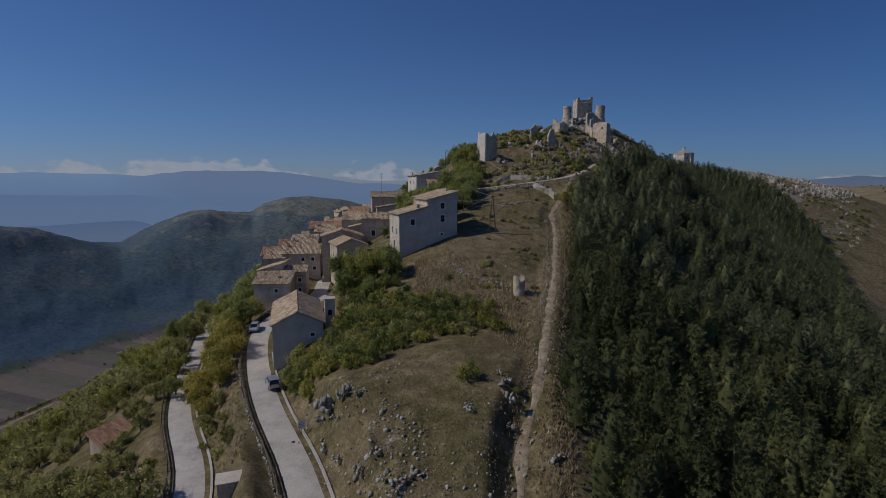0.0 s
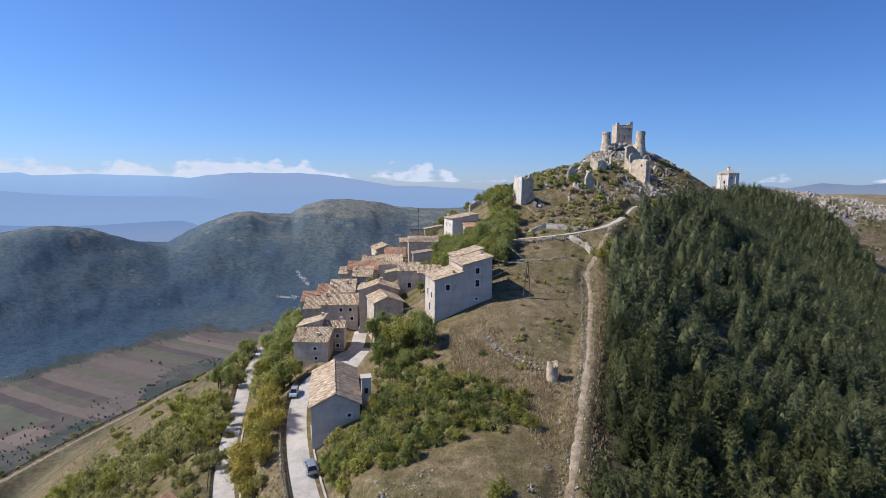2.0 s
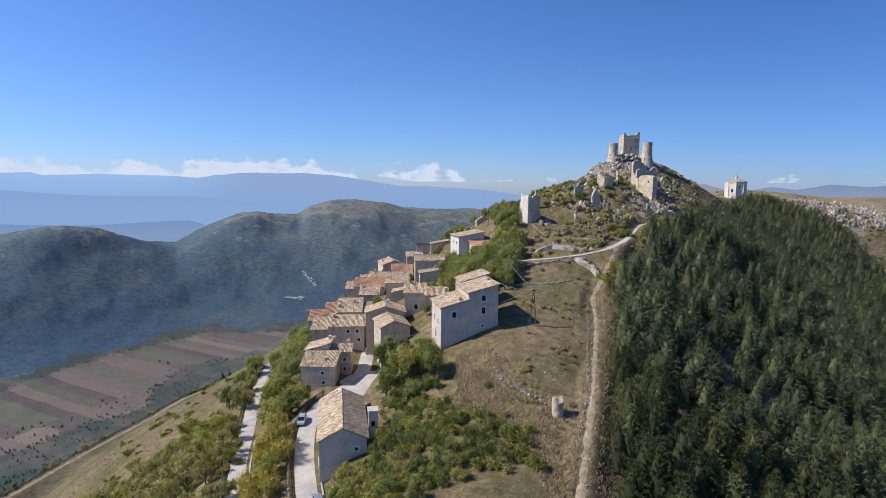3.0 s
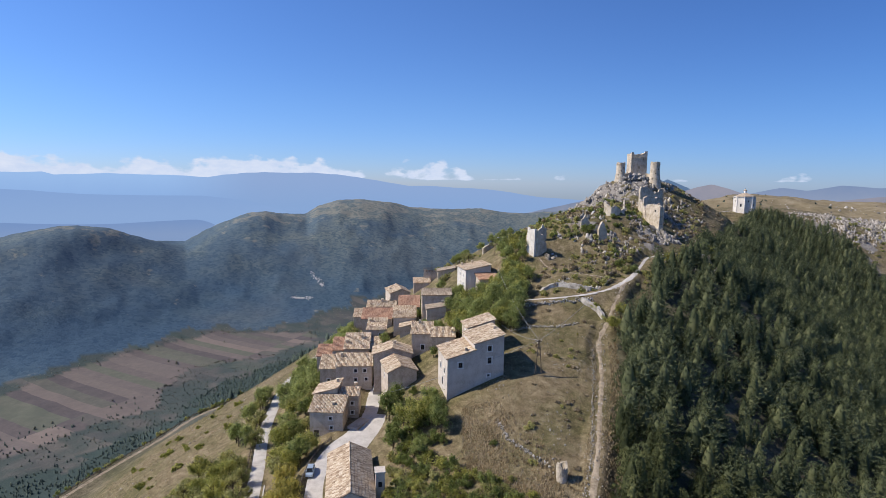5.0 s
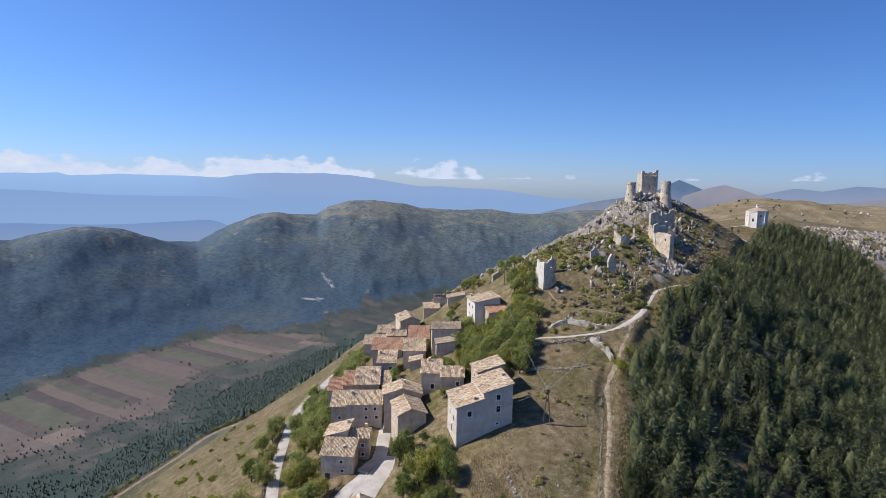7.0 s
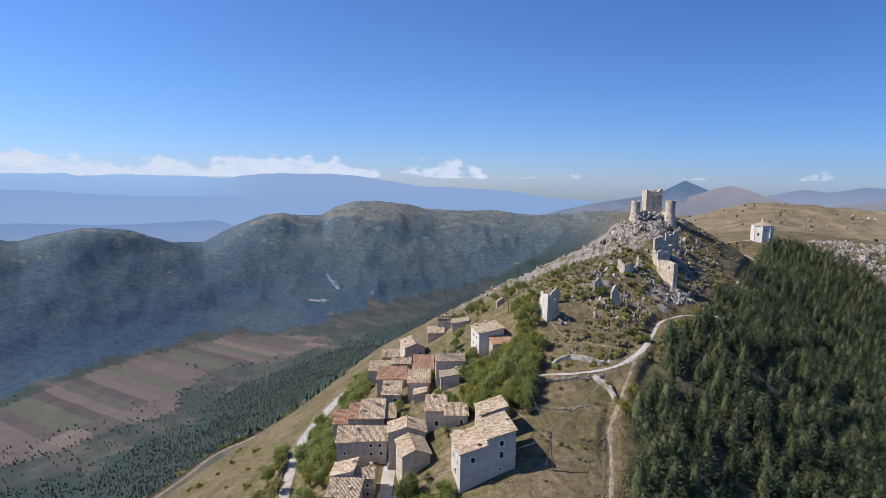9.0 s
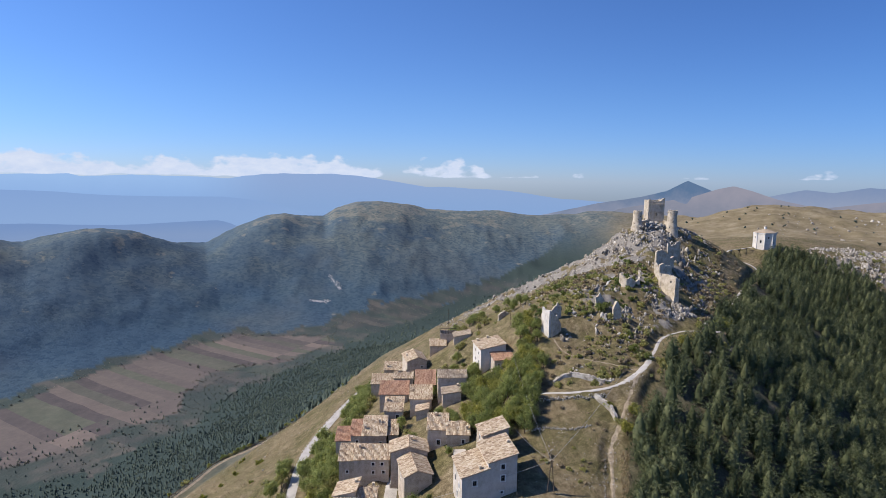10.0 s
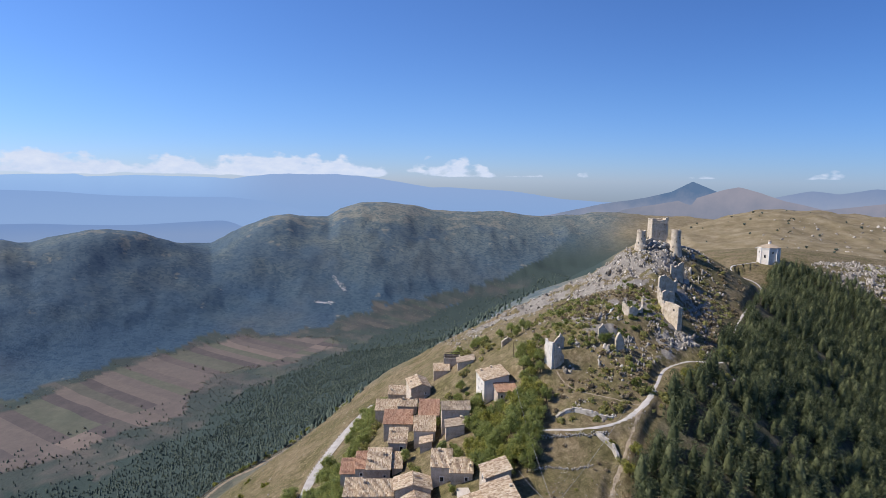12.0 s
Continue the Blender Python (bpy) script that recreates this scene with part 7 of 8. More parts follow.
rock_field("stones", "small pale stones scattered in the dry grass", [(-15, 50), (4, 44), (14, 56), (17, 76), (24, 100), (27, 136), (20, 150), (6, 128), (-4, 112), (8, 94), (10, 78), (0, 70), (-12, 64)], 0.62, 0.10, 0.55, 5, SMALL_ROCKS, lambda x, y: 0.06 + 0.8 * smooth(0.52, 0.66, fbm(x, y, 7, 4, 305)), mat=PALE_ROCK)
rock_field("roadside_rocks", "limestone outcrop along the road cutting", [(-19, 62), (-13, 57), (-6, 46), (2, 46), (-3, 55), (-12, 66), (-18, 70)], 0.7, 0.2, 1.0, 6, SMALL_ROCKS, lambda x, y: 0.2 + 0.75 * (fbm(x, y, 5, 3, 306) > 0.48), mat=PALE_ROCK)
rock_field("slope_stones", "pale stones on the grassy lower slope", [(-90, 130), (-130, 160), (-138, 230), (-110, 300), (-80, 290), (-82, 200)], 3.4, 0.3, 1.2, 7, SMALL_ROCKS, lambda x, y: 0.05 + 0.5 * smooth(0.5, 0.65, fbm(x, y, 14, 3, 307)))
rock_field("hill_outcrops", "pale limestone outcrops on the brown hill", [(300, 520), (700, 800), (900, 1150), (600, 1300), (380, 900), (240, 560)], 16.0, 2.0, 9.0, 8, SMALL_ROCKS, lambda x, y: 0.55 * smooth(0.52, 0.66, fbm(x, y, 90, 3, 308)))


def stone_row(label, line, seed, size=(0.35, 0.8), width=0.5, every=0.28):
    """A tumbled dry-stone wall: one thing of separate stones."""
    rnd = random.Random(seed)
    root = thing("dry_stone_wall", pose(line[0][0], line[0][1], level_at(*line[0])), label, "stone wall", "dry-stone walls")
    VV, TT, base = [], [], 0
    o = root.matrix_world.translation
    for (x0, y0), (x1, y1) in zip(line, line[1:]):
        n = max(2, int(math.hypot(x1 - x0, y1 - y0) / every))
        for i in range(n):
            for layer in range(2):
                x, y = x0 + (x1 - x0) * i / n + rnd.gauss(0, width * 0.4), y0 + (y1 - y0) * i / n + rnd.gauss(0, width * 0.4)
                s = rnd.uniform(*size)
                v, t = rnd.choice(SMALL_ROCKS)
                a = rnd.uniform(0, 6.28)
                c, q = math.cos(a) * s, math.sin(a) * s
                VV.append(np.c_[v[:, 0] * c - v[:, 1] * q + x - o.x, v[:, 0] * q + v[:, 1] * c + y - o.y, v[:, 2] * s + level_at(x, y) + s * 0.2 + layer * size[0] * 0.7 * (rnd.random() < 0.6) - o.z])
                TT.append(t + base)
                base += len(v)
    ob = new("stones", mesh_from_arrays("stones", np.vstack(VV), np.vstack(TT), PALE_ROCK))
    ob.parent = root
    tagged(ob, kind="stuff")


def track_stones():
    """Loose stones in the ruts and on the banks of the hill track."""
    rnd = random.Random(17)
    places = []
    for (x0, y0, z0), (x1, y1, z1) in zip(STONY_TRACK, STONY_TRACK[1:]):
        n = int(math.hypot(x1 - x0, y1 - y0) * 6)
        for i in range(n):
            t, off = rnd.random(), rnd.choice((rnd.gauss(0, 0.45), rnd.gauss(-1.1, 0.3), rnd.gauss(1.0, 0.25)))
            k = math.hypot(x1 - x0, y1 - y0)
            x, y = x0 + (x1 - x0) * t + (y1 - y0) / k * off, y0 + (y1 - y0) * t - (x1 - x0) / k * off
            s = 0.1 + 0.5 * rnd.random() ** 3
            places.append((x, y, level_at(x, y) + 0.07, rnd.uniform(0, 6.28), s, rnd.randrange(8)))
    joined_copies("track_stones", "loose pale stones strewn along the hill track", "stones", PALE_ROCK, SMALL_ROCKS, places)


track_stones()
stone_row("tumbled dry-stone wall across the dry slope", [(1.8, 106), (4, 101), (7.2, 97.5), (11.5, 93)], 1, (0.3, 0.7))
ruin_wall("curved dry-stone terrace wall above the path", [(x, y, level_at(x, y), h) for x, y, h in ((15, 165, 0.5), (18, 166.4, 1.0), (21, 166.8, 1.4), (26, 164.8, 1.5), (30, 163.4, 1.2), (32.5, 164, 0.5))], 1.1, ROCK, seed=21, category="stone wall", sink=1.0)
stone_row("dry-stone retaining wall below the castle path", [(8, 155), (16, 155), (24, 155.2), (30, 157)], 3, (0.4, 0.8))
ruin_wall("dry-stone corner wall beside the track", [(x, y, level_at(x, y), h) for x, y, h in ((26.5, 156, 1.0), (29, 153.6, 1.5), (30.6, 151.6, 1.8), (31.4, 148, 1.2))], 0.9, ROCK, seed=22, category="stone wall", sink=1.0)
stone_row("low broken dry-stone wall in the pasture", [(6, 143.6), (12, 143.8), (18, 143), (24, 145)], 5, (0.3, 0.7))
stone_row("row of stones along the track bank", [(15.8, 84), (20.0, 98), (22.0, 110), (24.5, 124), (26.2, 135)], 6, (0.25, 0.5), 0.4, 0.6)


# ---- dry grass ----
def dry_grass(name, label, poly, gap, seed, mat, lo, hi, weight):
    rnd = random.Random(seed)
    spots = scatter(poly, gap, seed)
    X, Y = np.array([p[0] for p in spots]), np.array([p[1] for p in spots])
    keep = np.array([rnd.random() for _ in spots]) < weight(X, Y)
    for line, half, _ in WAYS[:4]:
        keep &= way_blend(X, Y, line)[0] > half + 0.2
    X, Y = X[keep], Y[keep]
    Z = land(X, Y)
    kinds = []
    for k in range(4):
        r = random.Random(900 + k)
        V, T = [], []
        for b in range(6):
            a = r.uniform(0, 6.28)
            p = Vector((r.gauss(0, 0.16), r.gauss(0, 0.16), -0.05))
            w = Vector((math.cos(a), math.sin(a), 0)) * 0.10
            tip = p + Vector((r.gauss(0, 0.18), r.gauss(0, 0.18), r.uniform(0.6, 1.0)))
            i = len(V)
            V += [tuple(p - w), tuple(p + w), tuple(tip)]
            T.append((i, i + 1, i + 2))
        kinds.append((np.array(V), np.array(T)))
    places = [(x, y, z, rnd.uniform(0, 6.28), rnd.uniform(lo, hi), rnd.randrange(4)) for x, y, z in zip(X, Y, Z)]
    joined_copies(name, label, "grass", mat, kinds, places)


STRAW = material("dry_straw", [(0.21, 0.165, 0.09), (0.36, 0.29, 0.17), (0.53, 0.44, 0.28)], 0.2, 0.9, 0.0, island=0.7, leafy=0.35)
BROWN_GRASS = material("brown_tall_grass", [(0.25, 0.19, 0.11), (0.43, 0.34, 0.20), (0.60, 0.50, 0.33)], 0.2, 0.9, 0.0, island=0.6, leafy=0.4)
PASTURE = [(-14, 50), (4, 42), (16, 56), (19, 80), (26, 110), (30, 140), (26, 156), (8, 150), (6, 130), (-6, 113), (6, 92), (9, 80), (2, 72), (-12, 66)]
dry_grass("grass", "short dry straw-coloured grass on the slope", PASTURE, 0.45, 1, STRAW, 0.14, 0.34, lambda x, y: 0.35 + 0.5 * fbm(x, y, 9, 3, 401))
dry_grass("tall_grass", "brown tall grass on the bank", [(-5, 94), (5, 86), (10, 70), (14, 72), (17, 90), (11, 100), (1, 113), (-6, 112)], 0.42, 2, BROWN_GRASS, 0.4, 0.9, lambda x, y: 0.35 + 0.7 * smooth(0.42, 0.6, fbm(x, y, 8, 3, 402)))
dry_grass("slope_grass", "dry grass on the valley slope", [(-84, 130), (-100, 110), (-140, 160), (-140, 230), (-110, 310), (-76, 300), (-84, 200)], 1.5, 3, STRAW, 0.3, 0.7, lambda x, y: 0.3 + 0.6 * fbm(x, y, 12, 3, 403))
dry_grass("track_grass", "tall brown grass on the banks of the track", [(8.2, 44), (10.5, 54), (16, 71), (20.4, 88), (25.2, 109), (28.6, 124), (30.5, 138), (33, 137), (31, 124), (27.8, 109), (23, 88), (18.5, 71), (14, 52), (12, 44)], 0.42, 5, BROWN_GRASS, 0.4, 0.95, lambda x, y: 0.3 + 0.6 * fbm(x, y, 5, 3, 405))
dry_grass("ditch_grass", "brown grass along the ditch beside the track", [(5.2, 44), (7.0, 55), (12, 71), (16.4, 88), (21.4, 109), (24.8, 124), (26.6, 138), (27.4, 138), (25.6, 124), (22.3, 109), (17.4, 88), (13, 71), (8.0, 54)], 0.42, 6, BROWN_GRASS, 0.3, 0.8, lambda x, y: 0.25 + 0.6 * fbm(x, y, 4, 3, 406))
dry_grass("verge_grass", "dry grass between the roads", [(-22, 56), (-30, 62), (-40, 84), (-34, 84), (-26, 66)], 0.6, 4, STRAW, 0.3, 0.7, lambda x, y: 0.6 + 0 * x)


# ---- woods of the valley flank ----
def valley_woods():
    rnd = random.Random(88)
    rs = np.random.RandomState(88)
    kinds = []
    for k in range(5):
        r = random.Random(40 + k)
        V, T = [], []
        for z0, z1, rad in ((0.0, 6.0, 2.7), (3.2, 9.0 + r.uniform(-1.5, 1), 1.9)):
            i = len(V)
            m = 5
            for a in range(m):
                q = a * 2 * math.pi / m + r.uniform(-0.3, 0.3)
                f = rad * r.uniform(0.75, 1.2)
                V.append((f * math.cos(q), f * math.sin(q), z0 + r.uniform(-0.5, 0.8)))
            V.append((r.uniform(-0.3, 0.3), r.uniform(-0.3, 0.3), z1))
            T += [(i + a, i + (a + 1) % m, i + m) for a in range(m)]
        kinds.append((np.array(V), np.array(T)))
    n = 62000
    a = np.radians(rs.uniform(-52, 6, n))
    d = np.where(np.arange(n) % 6, np.sqrt(rs.uniform(300**2, 1800**2, n)), np.sqrt(rs.uniform(1750**2, 2900**2, n)))
    X, Y = d * np.sin(a), d * np.cos(a)
    Z = land(X, Y)
    dens = (0.25 + 0.75 * smooth(0.30, 0.44, fbm(X, Y, 90, 4, 501))) * smooth(0, -45, Z) * (0.5 + 0.5 * smooth(-488, -450, Z))
    dens *= 1 - inside(X, Y, VALLEY_SCRUB) * 0.9
    dens *= np.where((X > -60) & (Y < 430), 0, 1) * ((X + 930) * 1500 - (Y - 1200) * 920 > -60000)
    keep = rs.uniform(0, 1, n) < dens
    places = [(x, y, z - 0.6, rnd.uniform(0, 6.28), rnd.uniform(0.5, 0.95) * (1 if y < 1700 else 1.35), rnd.randrange(5)) for x, y, z in zip(X[keep], Y[keep], Z[keep])]
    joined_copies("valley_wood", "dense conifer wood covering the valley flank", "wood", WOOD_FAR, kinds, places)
    # hedges and lone trees among the strips
    places = []
    for _ in range(260):
        k = rnd.randrange(len(FIELDS))
        p, q = FIELDS[k], FIELDS[(k + 1) % len(FIELDS)]
        t = rnd.random()
        x, y = p[0] + (q[0] - p[0]) * t + rnd.gauss(0, 9), p[1] + (q[1] - p[1]) * t + rnd.gauss(0, 9)
        places.append((x, y, level_at(x, y) - 1.0, rnd.uniform(0, 6.28), rnd.uniform(0.4, 0.9), rnd.randrange(3)))
    X, Y = np.array([rnd.uniform(-1400, 150) for _ in range(9000)]), np.array([rnd.uniform(900, 3000) for _ in range(9000)])
    Z = land(X, Y)
    ok = inside(X, Y, VALLEY_SCRUB) & ~inside(X, Y, FIELDS) & (fbm(X, Y, 60, 4, 503) > 0.40)
    places += [(x, y, z - 1.0, rnd.uniform(0, 6.28), rnd.uniform(0.25, 0.6), rnd.randrange(3)) for x, y, z in zip(X[ok], Y[ok], Z[ok])][:1100]
    for x, y in ((-1022, 1539), (-979, 1518), (-990, 1530), (-766, 1639), (-953, 1762), (-1049, 1069), (-1031, 1100), (-929, 1196), (-984, 1237), (-940, 1260), (-900, 1300), (-820, 1580), (-780, 1600)):
        places.append((x, y, level_at(x, y) - 1.0, rnd.uniform(0, 6.28), rnd.uniform(0.8, 1.3), rnd.randrange(3)))
    round_kinds = [leaf_cloud(random.Random(60 + i), 7, 3.6, 40, 2.2, 0.1, 3) for i in range(3)]
    joined_copies("hedge_trees", "dark hedgerow trees among the ploughed strips", "trees", HEDGE, round_kinds, places)
    # lone trees on the brown hill
    places = []
    for _ in range(160):
        x, y = rnd.uniform(280, 1000), rnd.uniform(560, 1350)
        if fbm(np.array([x]), np.array([y]), 160, 3, 502)[0] > 0.52:
            places.append((x, y, level_at(x, y) - 0.8, rnd.uniform(0, 6.28), rnd.uniform(0.35, 0.9), rnd.randrange(3)))
    joined_copies("hill_scrub", "dark scrub and lone trees on the brown hill", "trees", WOOD_FAR, round_kinds, places)


HEDGE = material("hedgerow_leaves", [(0.12, 0.125, 0.095), (0.18, 0.18, 0.135), (0.25, 0.24, 0.18)], 0.02, 0.8, 0.0, island=0.7, leafy=0.3)
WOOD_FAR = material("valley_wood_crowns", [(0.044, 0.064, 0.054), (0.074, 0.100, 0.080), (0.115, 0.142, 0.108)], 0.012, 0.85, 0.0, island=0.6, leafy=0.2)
valley_woods()


def quarry(label, line, spread, count, seed):
    """A pale scar on the wooded hill across the valley."""
    rnd = random.Random(seed)
    places = []
    (x0, y0), (x1, y1) = line
    for _ in range(count):
        t = rnd.random()
        px, py = x0 + (x1 - x0) * t + rnd.gauss(0, spread), y0 + (y1 - y0) * t + rnd.gauss(0, spread)
        places.append((px, py, level_at(px, py) - 1, rnd.uniform(0, 6.28), rnd.uniform(3, 9), rnd.randrange(6)))
    joined_copies("quarry", label, "quarry", QUARRY, SMALL_ROCKS, places)


QUARRY = material("fresh_quarry_stone", [(0.42, 0.41, 0.39), (0.60, 0.58, 0.55)], 0.05, 0.9, 0.3)


# ---- road furniture ----
def offset_line(pts, off, i0, i1, step):
    out = []
    acc = 0.0
    for i in range(i0, min(i1, len(pts) - 1)):
        d = pts[i + 1] - pts[i]
        acc += d.length
        if acc >= step or not out:
            acc = 0.0
            side = Vector((d.y, -d.x, 0)).normalized()
            p = pts[i] + side * off
            out.append(Vector((p.x, p.y, level_at(p.x, p.y))))
    return out


def timber_fence(label, pts, height=1.0, rails=(0.5, 0.85)):
    root = thing("road_fence", Matrix.Translation(pts[0]), label, "fence", "timber road fences")
    o = pts[0]
    post = bmesh.new()
    add_box(post, -0.09, 0.09, -0.09, 0.09, -0.4, height)
    first = part("post", post, WOOD, root)
    for p in pts[1:]:
        c = first.copy()
        scene.collection.objects.link(c)
        c.parent = root
        c.location = p - o
    for p, q in zip(pts, pts[1:]):
        for h in rails:
            bm = bmesh.new()
            tube(bm, p - o + Vector((0, 0, h)), q - o + Vector((0, 0, h)), 0.085, 0.085, 6)
            part("rail", bm, WOOD, root)


def kerb(label, pts, off, i0, i1, mat, w=0.28, h=0.22):
    line = offset_line(pts, off, i0, i1, 1.0)
    o = line[0]
    bm = bmesh.new()
    rows = []
    for i, p in enumerate(line):
        d = (line[min(i + 1, len(line) - 1)] - line[max(i - 1, 0)])
        side = Vector((d.y, -d.x, 0)).normalized() * w / 2
        rows.append([bm.verts.new(p - o + side * s + Vector((0, 0, z))) for s, z in ((-1, -0.4), (-1, h), (1, h), (1, -0.4))])
    for a, b in zip(rows, rows[1:]):
        for k in range(3):
            bm.faces.new((a[k], a[k + 1], b[k + 1], b[k]))
    me = bpy.data.meshes.new("kerb")
    bm.to_mesh(me)
    bm.free()
    me.materials.append(mat)
    ob = new("kerb", me)
    ob.location = o
    tagged(ob, label, "kerb", kind="structure")


timber_fence("weathered timber road fence above a stone edge", offset_line(UPPER_LINE, -2.75, 0, 66, 2.2))
timber_fence("dark weathered timber fence along the brow track", offset_line(FOOT_LINE, -1.7, 0, 220, 2.6), 1.1, (0.45, 0.8, 1.05))
timber_fence("weathered timber fence along the lower road", offset_line(LOWER_LINE, -2.55, 0, 118, 2.4))
kerb("pale concrete kerb along the village road", UPPER_LINE, 2.62, 0, 46, ROAD)
kerb("pale concrete kerb along the lower road", LOWER_LINE, 2.42, 0, 60, ROAD)


def edge_wall(label, line, width, height):
    """A low wall of rough blocks that carries a road fence: one thing, its blocks joined."""
    rnd = random.Random(3)
    o = line[0]
    root = thing("edge_wall", Matrix.Translation(o), label, "wall")
    VV, TT, base = [], [], 0
    for p, q in zip(line, line[1:]):
        n = max(2, int((q - p).length / 0.42))
        for i in range(n):
            for layer in range(2):
                c = p.lerp(q, (i + rnd.uniform(0.2, 0.8)) / n) - o
                v, t = rnd.choice(SMALL_ROCKS)
                a, s = rnd.uniform(0, 6.28), rnd.uniform(0.3, 0.5)
                VV.append(np.c_[(v[:, 0] * math.cos(a) - v[:, 1] * math.sin(a)) * s + c.x + rnd.gauss(0, width * 0.2), (v[:, 0] * math.sin(a) + v[:, 1] * math.cos(a)) * s + c.y + rnd.gauss(0, width * 0.2), v[:, 2] * s * 0.9 + c.z + 0.1 + layer * height * rnd.uniform(0.5, 0.8)])
                TT.append(t + base)
                base += len(v)
    ob = new("blocks", mesh_from_arrays("blocks", np.vstack(VV), np.vstack(TT), PALE_ROCK))
    ob.parent = root
    tagged(ob, kind="stuff")


edge_wall("pale rough stone edge wall under the road fence", offset_line(UPPER_LINE, -2.95, 0, 66, 1.0), 0.4, 0.5)


def car(label, x, y, z, turn, paint, length=4.0, width=1.7, height=1.48, estate=False):
    """A small car, nose towards -y."""
    root = thing("car", pose(x, y, z, 0, 0, turn), label, "car", "parked cars")
    L, W, H = length / 2, width / 2, height
    # body from cross sections along its length: (y, half width, sill, waist)
    rows = [(-L, 0.62 * W, 0.42, 0.62), (-L + 0.12, 0.88 * W, 0.28, 0.74), (-L + 0.9, 0.98 * W, 0.24, 0.88), (-0.3, W, 0.22, 0.94), (L - 0.9, W, 0.22, 0.97), (L - 0.12, 0.95 * W, 0.28, 0.95), (L, 0.80 * W, 0.40, 0.85)]
    bm = bmesh.new()
    rings = []
    for yy, hw, s, t in rows:
        rings.append([bm.verts.new(p) for p in ((-hw, yy, s), (hw, yy, s), (hw, yy, t - 0.16), (hw * 0.93, yy, t), (-hw * 0.93, yy, t), (-hw, yy, t - 0.16))])
    for a, b in zip(rings, rings[1:]):
        for k in range(6):
            bm.faces.new((a[k], a[(k + 1) % 6], b[(k + 1) % 6], b[k]))
    bm.faces.new(rings[0])
    bm.faces.new(rings[-1][::-1])
    bmesh.ops.recalc_face_normals(bm, faces=bm.faces[:])
    bmesh.ops.bevel(bm, geom=bm.edges[:], offset=0.03, segments=1, affect="EDGES")
    body = part("body", bm, paint, root)
    tail = L - (0.12 if estate else 0.35)
    bm = bmesh.new()
    lo = [bm.verts.new(p) for p in ((-W * 0.88, -L + 0.85, 0.87), (W * 0.88, -L + 0.85, 0.87), (W * 0.90, tail + 0.08, 0.94), (-W * 0.90, tail + 0.08, 0.94))]
    hi = [bm.verts.new(p) for p in ((-W * 0.70, -0.35, H - 0.07), (W * 0.70, -0.35, H - 0.07), (W * 0.70, tail - 0.32, H - 0.07), (-W * 0.70, tail - 0.32, H - 0.07))]
    for k in range(4):
        bm.faces.new((lo[k], lo[(k + 1) % 4], hi[(k + 1) % 4], hi[k]))
    bm.faces.new(hi)
    part("window_band", bm, GLASS, root, "dark tinted car glass")
    bm = box(-W * 0.72, W * 0.72, -0.42, tail - 0.28, H - 0.075, H, 0.03)
    part("roof", bm, paint, root)
    for sx in (-1, 1):
        for a, b in (((W * 0.885, -L + 0.86, 0.88), (W * 0.715, -0.36, H - 0.06)), ((W * 0.905, tail + 0.06, 0.95), (W * 0.715, tail - 0.33, H - 0.06)), ((W * 0.91, 0.45, 0.95), (W * 0.715, 0.40, H - 0.06))):
            bm = bmesh.new()
            tube(bm, (a[0] * sx, a[1], a[2]), (b[0] * sx, b[1], b[2]), 0.05, 0.045, 5)
            part("pillar", bm, paint, root)
        bm = box(sx * W * 0.62 - 0.17, sx * W * 0.62 + 0.17, -L + 0.02, -L + 0.16, 0.58, 0.72, 0.02)
        part("headlight", bm, CHROME, root)
        bm = box(sx * W * 0.72 - 0.1, sx * W * 0.72 + 0.1, L - 0.08, L + 0.015, 0.6, 0.86, 0.02)
        part("tail_light", bm, LAMPRED, root)
        bm = box(sx * (W + 0.09) - 0.08, sx * (W + 0.09) + 0.08, -0.75, -0.62, 0.92, 1.05, 0.02)
        part("mirror", bm, paint, root)
        for yy in (-L + 0.75, L - 0.75):
            bm = bmesh.new()
            tube(bm, (sx * (W - 0.2), yy, 0.3), (sx * (W + 0.01), yy, 0.3), 0.3, 0.3, 14)
            tyre = part("tyre", bm, RUBBER, root)
            bm = bmesh.new()
            tube(bm, (sx * (W - 0.05), yy, 0.3), (sx * (W + 0.02), yy, 0.3), 0.18, 0.18, 10)
            part("rim", bm, CHROME, tyre)
    bm = box(-W * 0.8, W * 0.8, -L - 0.03, -L + 0.15, 0.32, 0.46, 0.03)
    part("bumper", bm, paint, root)


car("pale blue-silver hatchback parked beside the road fence", -38.3, 104.6, 20.52, 11, PAINT_BLUE)
car("silver estate car parked on the village road", -26.4, 78.6, 19.08, 207, PAINT_SILVER, 4.4, 1.74, 1.5, True)


def sign(x, y):
    z = level_at(x, y)
    root = thing("road_sign", pose(x, y, z, 0, 0, 25), "small white rectangular road sign on a post", "sign")
    bm = bmesh.new()
    tube(bm, (0, 0, -0.3), (0, 0, 1.5), 0.04, 0.04, 6)
    part("post", bm, METAL, root)
    part("panel", box(-0.45, 0.45, -0.07, -0.042, 0.8, 1.9, 0.005), WHITE, root)
    for k in range(4):
        part("lettering", box(-0.32, 0.32 - 0.1 * (k % 2), -0.076, -0.071, 1.0 + k * 0.2, 1.06 + k * 0.2), METAL, root)


sign(-18.2, 64.6)


def pole(name, label, x, y, h, r=0.11, mat=None):
    root = thing(name, pose(x, y, level_at(x, y)), label, "pole")
    bm = bmesh.new()
    tube(bm, (0, 0, -0.5), (0, 0, h), r, r * 0.7, 8)
    part("shaft", bm, mat or WOOD, root)
    return root


